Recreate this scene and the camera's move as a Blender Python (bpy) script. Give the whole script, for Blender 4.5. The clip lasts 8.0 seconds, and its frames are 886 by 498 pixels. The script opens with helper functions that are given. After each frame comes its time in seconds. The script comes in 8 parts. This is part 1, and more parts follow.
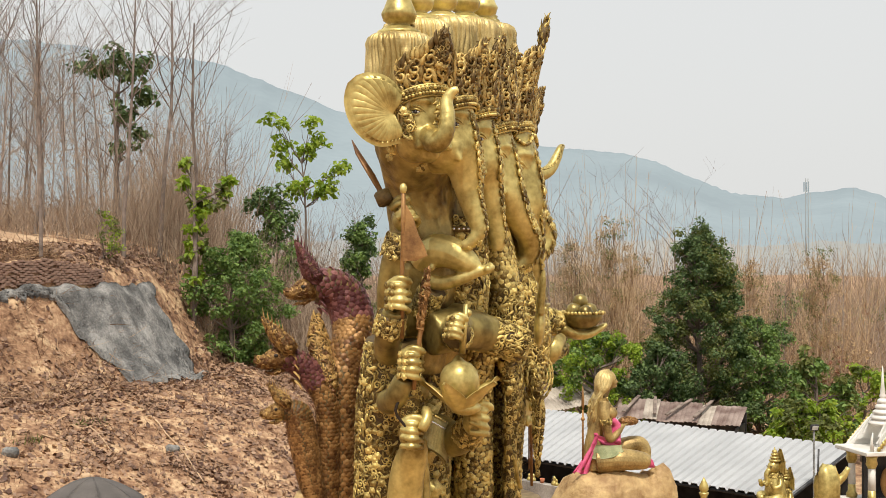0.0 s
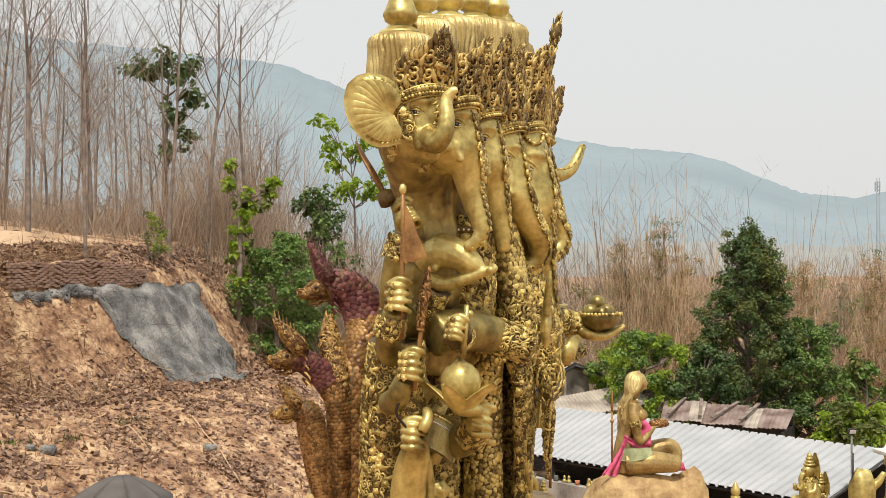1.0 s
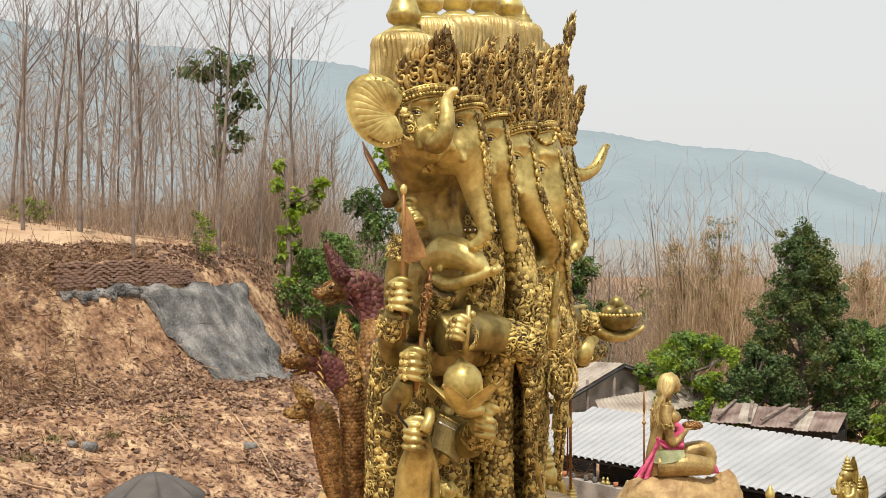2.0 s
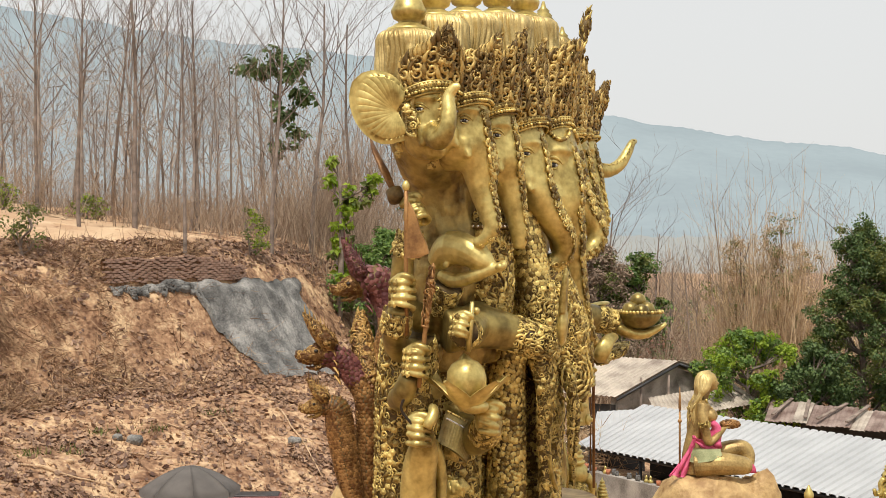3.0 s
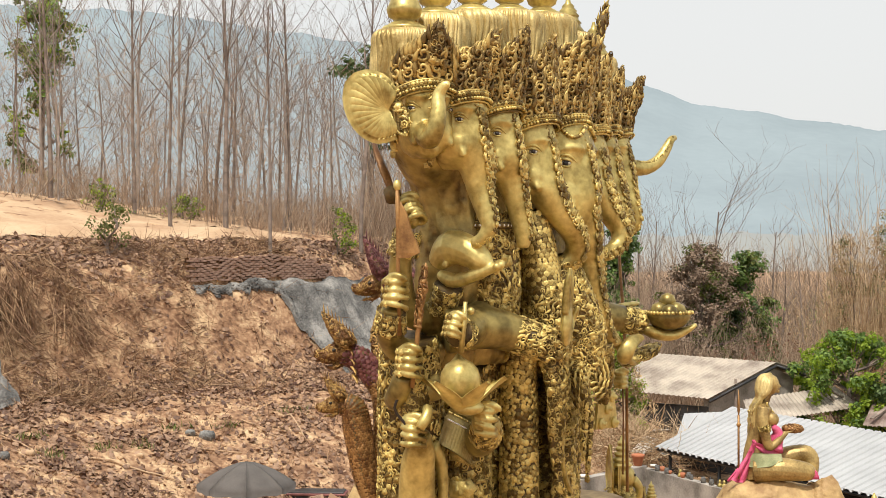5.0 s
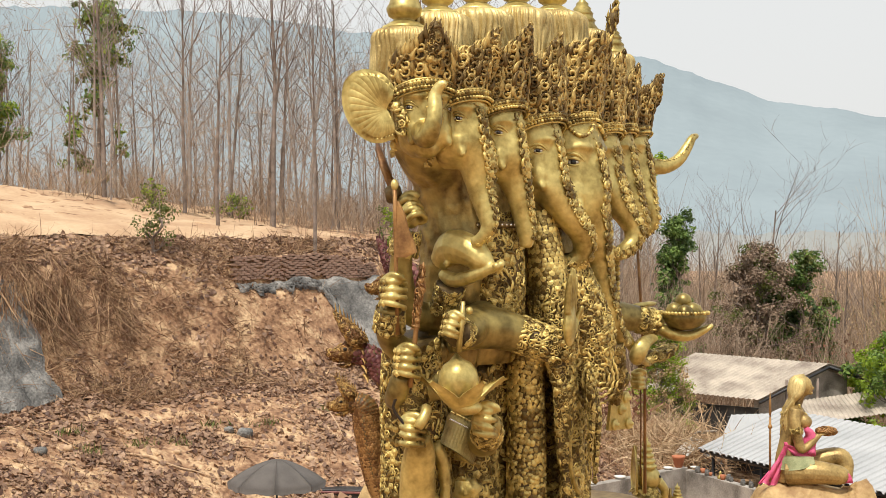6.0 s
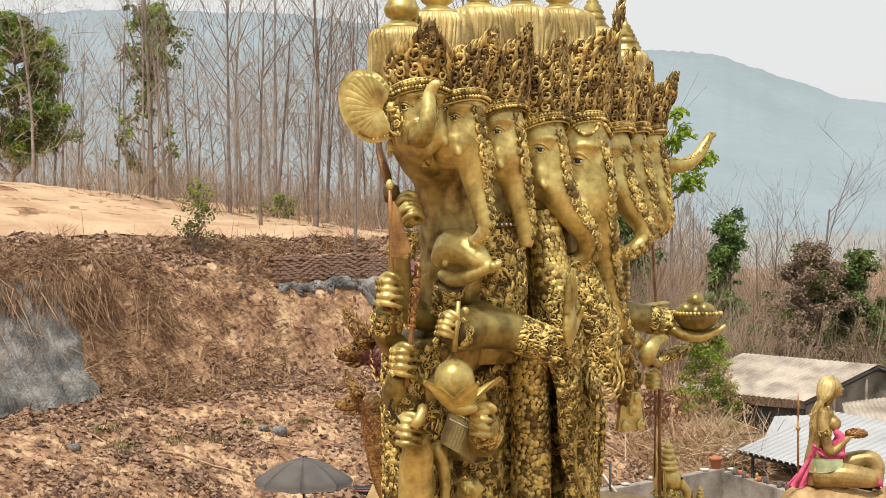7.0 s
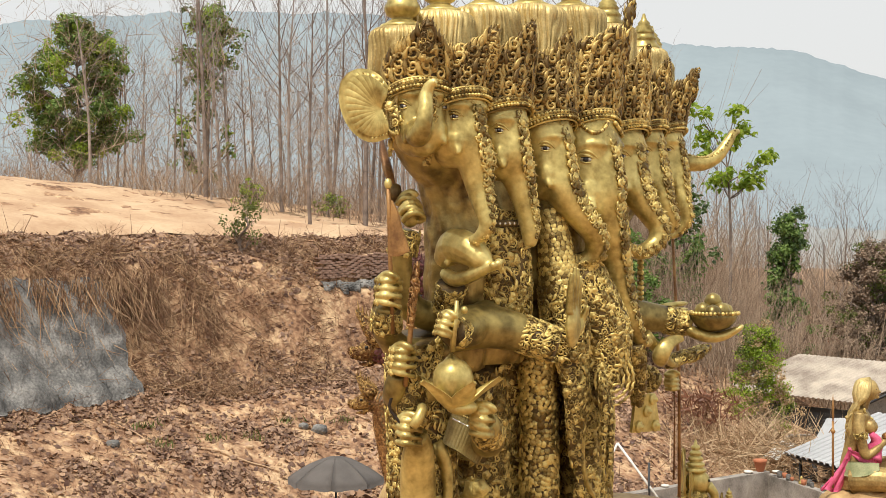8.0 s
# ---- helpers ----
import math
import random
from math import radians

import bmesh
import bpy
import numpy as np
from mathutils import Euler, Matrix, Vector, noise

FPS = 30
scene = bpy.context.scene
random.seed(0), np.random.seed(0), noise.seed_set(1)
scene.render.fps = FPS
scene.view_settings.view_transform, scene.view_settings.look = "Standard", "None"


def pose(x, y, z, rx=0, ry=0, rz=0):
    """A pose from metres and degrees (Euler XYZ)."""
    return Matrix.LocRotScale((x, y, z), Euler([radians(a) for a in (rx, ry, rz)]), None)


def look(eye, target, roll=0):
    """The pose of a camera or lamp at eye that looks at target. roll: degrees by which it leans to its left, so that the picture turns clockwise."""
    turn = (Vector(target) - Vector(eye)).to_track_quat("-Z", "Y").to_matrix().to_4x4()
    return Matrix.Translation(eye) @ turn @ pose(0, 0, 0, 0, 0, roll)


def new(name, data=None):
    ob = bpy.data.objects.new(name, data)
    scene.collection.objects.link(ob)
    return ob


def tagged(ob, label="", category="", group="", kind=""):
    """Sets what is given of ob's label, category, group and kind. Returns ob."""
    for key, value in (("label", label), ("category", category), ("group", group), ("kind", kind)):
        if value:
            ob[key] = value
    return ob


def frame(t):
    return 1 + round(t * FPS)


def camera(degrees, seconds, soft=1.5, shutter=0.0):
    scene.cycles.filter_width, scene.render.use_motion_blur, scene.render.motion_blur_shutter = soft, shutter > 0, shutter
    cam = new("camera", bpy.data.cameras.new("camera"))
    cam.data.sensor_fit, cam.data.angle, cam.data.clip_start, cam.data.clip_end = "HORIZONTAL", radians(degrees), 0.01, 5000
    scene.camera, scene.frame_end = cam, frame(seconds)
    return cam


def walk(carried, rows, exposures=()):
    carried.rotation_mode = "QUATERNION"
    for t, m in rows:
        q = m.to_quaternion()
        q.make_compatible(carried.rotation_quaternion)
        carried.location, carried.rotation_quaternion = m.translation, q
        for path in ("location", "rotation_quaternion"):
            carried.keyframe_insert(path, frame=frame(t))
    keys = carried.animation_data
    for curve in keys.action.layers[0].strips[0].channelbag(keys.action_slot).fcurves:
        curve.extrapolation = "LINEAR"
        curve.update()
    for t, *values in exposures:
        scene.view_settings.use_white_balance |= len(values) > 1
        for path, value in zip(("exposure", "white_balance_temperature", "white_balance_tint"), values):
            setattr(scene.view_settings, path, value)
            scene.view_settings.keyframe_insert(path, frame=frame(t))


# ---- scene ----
cam = camera(37.9, 8.0, soft=0.6)
PATH = [
    (0, (-3.546, -15.994, 6.238), (-1.3687, -6.2343, 6.2813), -0.07),
    (0.5, (-3.142, -16.041, 6.237), (-1.1939, -6.2330, 6.2833), -0.06),
    (1, (-2.734, -16.102, 6.238), (-1.0596, -6.2435, 6.2867), -0.06),
    (1.5, (-2.315, -16.156, 6.241), (-0.9930, -6.2441, 6.2675), -0.04),
    (1.7, (-2.140, -16.179, 6.241), (-0.8944, -6.2568, 6.2828), -0.03),
    (2.8, (-1.133, -16.269, 6.243), (-0.4702, -6.2915, 6.2808), 0.03),
    (3, (-0.946, -16.274, 6.244), (-0.4207, -6.2873, 6.2633), 0.04),
    (3.5, (-0.482, -16.256, 6.248), (-0.2285, -6.2597, 6.2663), 0.03),
    (4, (-0.032, -16.226, 6.249), (-0.0467, -6.2256, 6.2635), 0.05),
    (4.5, (0.413, -16.190, 6.254), (0.1346, -6.1937, 6.2652), 0.00),
    (6, (1.785, -16.041, 6.269), (0.6685, -6.1038, 6.2658), 0.05),
    (6.5, (2.228, -15.985, 6.274), (0.8503, -6.0803, 6.2676), 0.01),
    (7, (2.663, -15.907, 6.276), (1.0274, -6.0412, 6.2665), 0.01),
    (7.5, (3.120, -15.785, 6.284), (1.2047, -5.9705, 6.2665), 0.01),
    (8, (3.591, -15.666, 6.279), (1.3733, -5.9146, 6.2614), 0.02),
]
walk(cam, [(t, look(eye, target, roll)) for t, eye, target, roll in PATH], exposures=[(0.0, 0.03), (3.0, 0.06), (3.5, 0.08), (4.0, 0.17), (4.5, 0.17), (6.0, 0.11), (8.0, 0.10)])

# ---------------------------------------------------------------- world, sun
SUN_EL, SUN_AZ = radians(62), radians(194)      # hazy afternoon sun, behind the camera's left shoulder
world = bpy.data.worlds.new("hazy_sky")
scene.world = world
world.use_nodes = True
wn, wl = world.node_tree.nodes, world.node_tree.links
sky = wn.new("ShaderNodeTexSky")
sky.sky_type, sky.sun_disc = "NISHITA", False
sky.sun_elevation, sky.sun_rotation = SUN_EL, SUN_AZ
sky.air_density, sky.dust_density, sky.ozone_density = 1.0, 8.0, 1.0
veil = wn.new("ShaderNodeMix")
veil.data_type = "RGBA"
veil.inputs[0].default_value = 0.82
veil.inputs[7].default_value = (8.8, 8.85, 8.7, 1)
wl.new(sky.outputs[0], veil.inputs[6])
wl.new(veil.outputs[2], wn["Background"].inputs[0])
wn["Background"].inputs[1].default_value = 0.1

sun_data = bpy.data.lights.new("sun", "SUN")
sun_data.energy, sun_data.angle, sun_data.color = 3.2, radians(4), (1.0, 0.94, 0.84)
sun = new("sun", sun_data)
sun.matrix_world = look((math.sin(SUN_AZ) * 50 * math.cos(SUN_EL), math.cos(SUN_AZ) * 50 * math.cos(SUN_EL), 50 * math.sin(SUN_EL)), (0, 0, 0))

# ---------------------------------------------------------------- materials


def surface(name, low, high, scale=3.0, rough=0.7, metal=0.0, bump=0.3, fine=40.0, voronoi=0.0, vscale=12.0, third=None, island=0.0, dist=0.02, grain=0.35):
    """Two tones mixed by noise at a large and a fine scale, with fine relief; third: blotches of another tone."""
    m = bpy.data.materials.new(name)
    m.use_nodes = True
    n, l = m.node_tree.nodes, m.node_tree.links
    b = n["Principled BSDF"]
    co = n.new("ShaderNodeTexCoord")
    big, small = n.new("ShaderNodeTexNoise"), n.new("ShaderNodeTexNoise")
    big.inputs["Scale"].default_value, big.inputs["Detail"].default_value = scale, 6
    small.inputs["Scale"].default_value, small.inputs["Detail"].default_value = fine, 4
    for q in (big, small):
        l.new(co.outputs["Object"], q.inputs["Vector"])
    add = n.new("ShaderNodeMath")
    add.operation = "MULTIPLY_ADD"
    add.inputs[1].default_value, add.inputs[2].default_value = grain, -grain / 2
    l.new(small.outputs["Fac"], add.inputs[0])
    mixv = n.new("ShaderNodeMath")
    mixv.operation = "ADD"
    l.new(big.outputs["Fac"], mixv.inputs[0])
    l.new(add.outputs[0], mixv.inputs[1])
    last = mixv
    if island:
        geo = n.new("ShaderNodeNewGeometry")
        isl = n.new("ShaderNodeMath")
        isl.operation = "MULTIPLY_ADD"
        isl.inputs[1].default_value = island
        l.new(geo.outputs["Random Per Island"], isl.inputs[0])
        l.new(last.outputs[0], isl.inputs[2])
        off = n.new("ShaderNodeMath")
        off.operation = "SUBTRACT"
        off.inputs[1].default_value = island / 2
        l.new(isl.outputs[0], off.inputs[0])
        last = off
    ramp = n.new("ShaderNodeValToRGB")
    e = ramp.color_ramp.elements
    e[0].position, e[0].color = 0.3, (*low, 1)
    e[1].position, e[1].color = 0.7, (*high, 1)
    if third:
        t = e.new(0.5)
        t.color = (*third, 1)
    l.new(last.outputs[0], ramp.inputs["Fac"])
    l.new(ramp.outputs["Color"], b.inputs["Base Color"])
    b.inputs["Roughness"].default_value, b.inputs["Metallic"].default_value = rough, metal
    rr = n.new("ShaderNodeMath")
    rr.operation = "MULTIPLY_ADD"
    rr.inputs[1].default_value, rr.inputs[2].default_value = 0.3, rough - 0.15
    l.new(big.outputs["Fac"], rr.inputs[0])
    l.new(rr.outputs[0], b.inputs["Roughness"])
    if bump:
        bp = n.new("ShaderNodeBump")
        bp.inputs["Strength"].default_value = bump
        bp.inputs["Distance"].default_value = dist
        if voronoi:
            v = n.new("ShaderNodeTexVoronoi")
            v.inputs["Scale"].default_value = vscale
            l.new(co.outputs["Object"], v.inputs["Vector"])
            va = n.new("ShaderNodeMath")
            va.operation = "MULTIPLY_ADD"
            va.inputs[1].default_value = -voronoi
            l.new(v.outputs["Distance"], va.inputs[0])
            l.new(small.outputs["Fac"], va.inputs[2])
            l.new(va.outputs[0], bp.inputs["Height"])
        else:
            l.new(small.outputs["Fac"], bp.inputs["Height"])
        l.new(bp.outputs["Normal"], b.inputs["Normal"])
    return m


def leafy(name, low, high, through_light=0.35):
    """Leaves: a tone of their own for each, a little light comes through."""
    m = bpy.data.materials.new(name)
    m.use_nodes = True
    n, l = m.node_tree.nodes, m.node_tree.links
    b = n["Principled BSDF"]
    geo, ramp = n.new("ShaderNodeNewGeometry"), n.new("ShaderNodeValToRGB")
    ramp.color_ramp.elements[0].color, ramp.color_ramp.elements[1].color = (*low, 1), (*high, 1)
    l.new(geo.outputs["Random Per Island"], ramp.inputs["Fac"])
    l.new(ramp.outputs["Color"], b.inputs["Base Color"])
    b.inputs["Roughness"].default_value = 0.55
    tr, mx = n.new("ShaderNodeBsdfTranslucent"), n.new("ShaderNodeMixShader")
    mx.inputs[0].default_value = through_light
    l.new(ramp.outputs["Color"], tr.inputs["Color"])
    l.new(b.outputs[0], mx.inputs[1])
    l.new(tr.outputs[0], mx.inputs[2])
    l.new(mx.outputs[0], n["Material Output"].inputs["Surface"])
    return m


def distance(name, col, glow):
    """Far hills, a plain backdrop: haze sits in the pale colour and a glow."""
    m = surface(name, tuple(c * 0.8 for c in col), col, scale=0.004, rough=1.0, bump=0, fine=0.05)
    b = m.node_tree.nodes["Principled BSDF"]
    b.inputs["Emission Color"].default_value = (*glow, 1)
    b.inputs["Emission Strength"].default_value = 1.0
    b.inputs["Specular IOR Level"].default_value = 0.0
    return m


GOLD = surface("gold_paint", (0.24, 0.17, 0.045), (0.83, 0.695, 0.27), scale=1.7, rough=0.40, metal=0.62, bump=0.16, fine=13, grain=0.35, third=(0.57, 0.45, 0.155))
# weathered, darker gold; on the arms it also holds the heads' shade
GOLD_DULL = surface("weathered_darker_gold", (0.115, 0.08, 0.024), (0.51, 0.40, 0.135), scale=2.2, rough=0.43, metal=0.62, bump=0.25, fine=11, grain=0.35)
GOLD_ORN = surface("gold_ornament", (0.17, 0.11, 0.028), (0.80, 0.625, 0.215), scale=2.0, rough=0.46, metal=0.5, bump=0.2, fine=60, island=0.5)
GOLD_CROWN = surface("browned_gold_scrollwork", (0.13, 0.078, 0.022), (0.60, 0.43, 0.145), scale=2.2, rough=0.5, metal=0.45, bump=0.2, fine=60, island=0.5)
# worn chest gold, browned further: shade below the heads is in the colour
GOLD_CHEST = surface("worn_shaded_chest_gold", (0.10, 0.062, 0.02), (0.50, 0.38, 0.13), scale=3.2, rough=0.42, metal=0.6, bump=0.75, fine=5.5, grain=0.6, dist=0.05)
GOLD_FIGURE = surface("weathered_bronze_gold", (0.17, 0.105, 0.035), (0.60, 0.43, 0.165), scale=3.0, rough=0.45, metal=0.5, bump=0.2, fine=25)
# dark brown of the forms beneath the ornament, visible between the gold pieces
UMBER = surface("umber_brown", (0.045, 0.026, 0.009), (0.20, 0.13, 0.04), scale=6, rough=0.6, metal=0.2, bump=0.4, fine=30)
GOLD_HAIR = surface("gold_hair", (0.34, 0.235, 0.075), (0.82, 0.65, 0.29), scale=2.0, rough=0.48, metal=0.5, bump=0.2, fine=40)
COPPER = surface("copper_brown_paint", (0.14, 0.06, 0.02), (0.42, 0.23, 0.08), scale=3, rough=0.48, metal=0.4, bump=0.15, fine=30, island=0.4)
BLACK = surface("black_paint", (0.01, 0.008, 0.006), (0.03, 0.02, 0.015), rough=0.3, bump=0)
WHITE = surface("white_paint", (0.62, 0.60, 0.54), (0.80, 0.78, 0.73), scale=2, rough=0.5, bump=0.1)
EYE_WHITE = surface("cream_eye_paint", (0.36, 0.32, 0.24), (0.50, 0.46, 0.38), scale=8, rough=0.4, bump=0)
MIRROR = surface("mirror_chips", (0.75, 0.76, 0.78), (0.9, 0.9, 0.9), rough=0.12, metal=1.0, bump=0)
RUSTGOLD = surface("rusty_gold_paint", (0.15, 0.065, 0.02), (0.54, 0.34, 0.11), scale=2.5, rough=0.5, metal=0.35, bump=0.2, fine=50, island=0.6)
MAROON = surface("maroon_scales", (0.10, 0.028, 0.03), (0.26, 0.10, 0.09), scale=3, rough=0.5, metal=0.2, bump=0.2, island=0.5)
PINK = surface("pink_cloth", (0.55, 0.06, 0.16), (0.78, 0.16, 0.30), scale=5, rough=0.8, bump=0.2)
OLIVE = surface("olive_gold_cloth", (0.17, 0.13, 0.04), (0.36, 0.28, 0.10), scale=5, rough=0.6, bump=0.2)
SAGE = surface("sage_green_cloth", (0.20, 0.22, 0.10), (0.36, 0.37, 0.20), scale=6, rough=0.8, bump=0.3)
BRUSH = surface("tan_cut_brush", (0.28, 0.175, 0.09), (0.62, 0.46, 0.29), scale=2, rough=0.95, bump=0, island=0.6)
EARTH = surface("dry_earth", (0.13, 0.06, 0.03), (0.66, 0.46, 0.27), scale=1.5, rough=0.95, bump=1.0, fine=8, third=(0.37, 0.215, 0.12), dist=0.07, grain=0.55)
SAND = surface("bare_sandy_earth", (0.42, 0.26, 0.15), (0.60, 0.43, 0.27), scale=0.7, rough=0.95, bump=0.6, fine=7)
CONCRETE = surface("shotcrete", (0.075, 0.073, 0.07), (0.35, 0.335, 0.31), scale=1.5, rough=0.95, bump=1.0, fine=16, third=(0.175, 0.17, 0.16), dist=0.05, grain=0.5)
WALL = surface("grey_render", (0.14, 0.125, 0.105), (0.47, 0.425, 0.37), scale=1.5, rough=0.9, bump=0.4, fine=25, third=(0.31, 0.28, 0.245))
BRICK = surface("dusty_red_brick", (0.19, 0.105, 0.075), (0.38, 0.25, 0.185), scale=6, rough=0.95, bump=0.5, fine=50)
BARK = surface("grey_brown_bark", (0.11, 0.082, 0.066), (0.33, 0.26, 0.215), scale=2.5, rough=0.95, bump=0.6, fine=25)
# bark for far trees, lightened so that haze is in the colour
BARK_HAZED = surface("haze_paled_bark", (0.21, 0.17, 0.145), (0.44, 0.37, 0.32), scale=2.5, rough=0.95, bump=0.4, fine=25)
BARK_RED = surface("reddish_dry_stems", (0.22, 0.15, 0.10), (0.45, 0.34, 0.245), scale=0.5, rough=0.95, bump=0, fine=8, island=0.5)
LITTER = leafy("dry_leaves", (0.085, 0.035, 0.02), (0.46, 0.29, 0.18), 0.1)
STRAW = surface("dry_vines", (0.16, 0.082, 0.045), (0.43, 0.28, 0.16), scale=2, rough=0.95, bump=0, island=0.6)
LEAF_DARK = leafy("dark_green_leaves", (0.042, 0.085, 0.026), (0.175, 0.25, 0.08))
LEAF_MID = leafy("green_leaves", (0.075, 0.15, 0.03), (0.26, 0.375, 0.09))
LEAF_LIME = leafy("lime_leaves", (0.17, 0.28, 0.018), (0.44, 0.55, 0.07), 0.5)
LEAF_OLIVE = leafy("olive_leaves", (0.07, 0.10, 0.02), (0.22, 0.24, 0.06), 0.4)
LEAF_TAN = leafy("dry_tan_foliage", (0.36, 0.235, 0.12), (0.66, 0.49, 0.28), 0.3)
LEAF_CREEPER = leafy("dry_grey_brown_creepers", (0.19, 0.13, 0.09), (0.42, 0.31, 0.215), 0.2)
LEAF_RUST = leafy("rust_leaves", (0.16, 0.07, 0.04), (0.30, 0.13, 0.07), 0.2)
ROOF_WHITE = surface("white_metal_roofing", (0.40, 0.405, 0.41), (0.50, 0.505, 0.51), scale=0.7, rough=0.55, metal=0.1, bump=0.05, grain=0.2)
ROOF_GREY = surface("fibre_cement_roofing", (0.24, 0.195, 0.16), (0.54, 0.47, 0.39), scale=1.4, rough=0.9, bump=0.3, fine=20, third=(0.40, 0.345, 0.285))
ROOF_RUST = surface("rusty_roofing", (0.12, 0.065, 0.05), (0.36, 0.28, 0.24), scale=1.6, rough=0.7, metal=0.2, bump=0.3, island=0.6)
DARKMETAL = surface("dark_grey_metal", (0.03, 0.03, 0.032), (0.07, 0.07, 0.072), rough=0.5, metal=0.4, bump=0.1)
CANVAS = surface("dark_grey_canvas", (0.085, 0.075, 0.068), (0.135, 0.12, 0.11), scale=2.5, rough=0.85, bump=0.25, fine=60)
ROCKGOLD = surface("gold_painted_rock", (0.30, 0.175, 0.07), (0.66, 0.47, 0.22), scale=2.2, rough=0.65, metal=0.15, bump=0.8, fine=9, dist=0.04)
TERRACOTTA = surface("terracotta", (0.40, 0.13, 0.06), (0.50, 0.20, 0.10), rough=0.8, bump=0.1)
HILL_FAR = distance("painted_haze_far", (0.20, 0.23, 0.24), (0.138, 0.175, 0.197))
HILL_NEAR = distance("painted_haze_near", (0.22, 0.22, 0.205), (0.165, 0.18, 0.18))

# ---------------------------------------------------------------- mesh helpers


def outward(v, faces):
    """Turns all faces over if the closed form is inside out."""
    v = np.asarray(v)
    q = np.array([f[:3] for f in faces])
    q2 = np.array([(f[0], f[2], f[3]) for f in faces if len(f) == 4]).reshape(-1, 3).astype(int)
    c = v.mean(0)
    total = sum(np.einsum("ij,ij->", v[t[:, 0]] - c, np.cross(v[t[:, 1]] - c, v[t[:, 2]] - c)) for t in (q, q2) if len(t))
    return faces if total > 0 else [tuple(reversed(f)) for f in faces]


class Shape:
    """Gathers vertices and faces, then becomes one mesh."""

    def __init__(self):
        self.v, self.f, self.m, self.s, self.mats, self.count = [], [], [], [], [], 0

    def slot(self, mat):
        if mat not in self.mats:
            self.mats.append(mat)
        return self.mats.index(mat)

    def add(self, verts, faces, mat, smooth=True):
        verts = np.asarray(verts, float)
        k = self.slot(mat)
        base = self.count
        self.v.append(verts)
        self.count += len(verts)
        self.f.extend([tuple(i + base for i in f) for f in faces])
        self.m.extend([k] * len(faces))
        self.s.extend([smooth] * len(faces))
        return self

    def stamp(self, verts, faces, frames, mat, smooth=True):
        """Many copies of a small template: frames is an array of 4x4 matrices."""
        verts = np.asarray(verts, float)
        frames = np.asarray(frames, float)
        if not len(frames):
            return self
        pts = np.einsum("kij,nj->kni", frames[:, :3, :3], verts) + frames[:, None, :3, 3]
        n = len(verts)
        k = self.slot(mat)
        for i in range(len(frames)):
            b = self.count + i * n
            self.f.extend([tuple(j + b for j in f) for f in faces])
        self.m.extend([k] * (len(faces) * len(frames)))
        self.s.extend([smooth] * (len(faces) * len(frames)))
        self.v.append(pts.reshape(-1, 3))
        self.count += n * len(frames)
        return self

    def tube(self, path, radii, mat, seg=10, squash=(1, 1), up=(0, 0, 1), ridge=None, caps=True):
        """A tapering tube along path; squash: width and depth of its section; ridge(i, a): a factor on the radius."""
        p = np.array(path, float)
        r = np.broadcast_to(np.array(radii, float), (len(p),))
        t = np.gradient(p, axis=0)
        t /= np.linalg.norm(t, axis=1, keepdims=True) + 1e-9
        side = np.cross(t[0], up)
        if np.linalg.norm(side) < 1e-3:
            side = np.cross(t[0], (1, 0, 0))
        ang = np.linspace(0, 2 * np.pi, seg, endpoint=False)
        rings = []
        for i in range(len(p)):
            side = side - t[i] * (side @ t[i])
            side /= np.linalg.norm(side) + 1e-9
            other = np.cross(side, t[i])
            k = r[i] * (np.array([ridge(i / (len(p) - 1), a) for a in ang]) if ridge else 1)
            rings.append(p[i] + np.outer(np.cos(ang) * k * squash[0], side) + np.outer(np.sin(ang) * k * squash[1], other))
        n = len(p)
        f = [(i * seg + j, i * seg + (j + 1) % seg, (i + 1) * seg + (j + 1) % seg, (i + 1) * seg + j) for i in range(n - 1) for j in range(seg)]
        if caps:
            f += [tuple(range(seg))[::-1], tuple((n - 1) * seg + j for j in range(seg))]
        return self.add(np.concatenate(rings), outward(np.concatenate(rings), f), mat)

    def lathe(self, at, profile, mat, seg=24, turn=None, ridge=None):
        """A turned form: profile of (radius, height); turn: a 3x3 matrix; ridge(a, h): a factor on the radius."""
        a = np.linspace(0, 2 * np.pi, seg, endpoint=False)
        rings = []
        for rad, h in profile:
            k = rad * (np.array([ridge(x, h) for x in a]) if ridge else np.ones(seg))
            rings.append(np.stack([np.cos(a) * k, np.sin(a) * k, np.full(seg, h)], 1))
        v = np.concatenate(rings)
        if turn is not None:
            v = v @ np.array(turn).T
        n = len(profile)
        f = [(i * seg + j, i * seg + (j + 1) % seg, (i + 1) * seg + (j + 1) % seg, (i + 1) * seg + j) for i in range(n - 1) for j in range(seg)]
        f += [tuple(range(seg))[::-1], tuple((n - 1) * seg + j for j in range(seg))]
        return self.add(v + np.array(at), outward(v, f), mat)

    def ball(self, at, size, mat, turn=None, seg=14, rows=9):
        """An ellipsoid; size: three half-axes."""
        prof = [(math.sin(math.pi * i / rows), -math.cos(math.pi * i / rows)) for i in range(rows + 1)]
        prof[0], prof[-1] = (0.02, -1), (0.02, 1)
        m = np.diag(size) if np.ndim(size) else np.eye(3) * size
        if turn is not None:
            m = np.array(turn) @ m
        return self.lathe(at, prof, mat, seg, m)

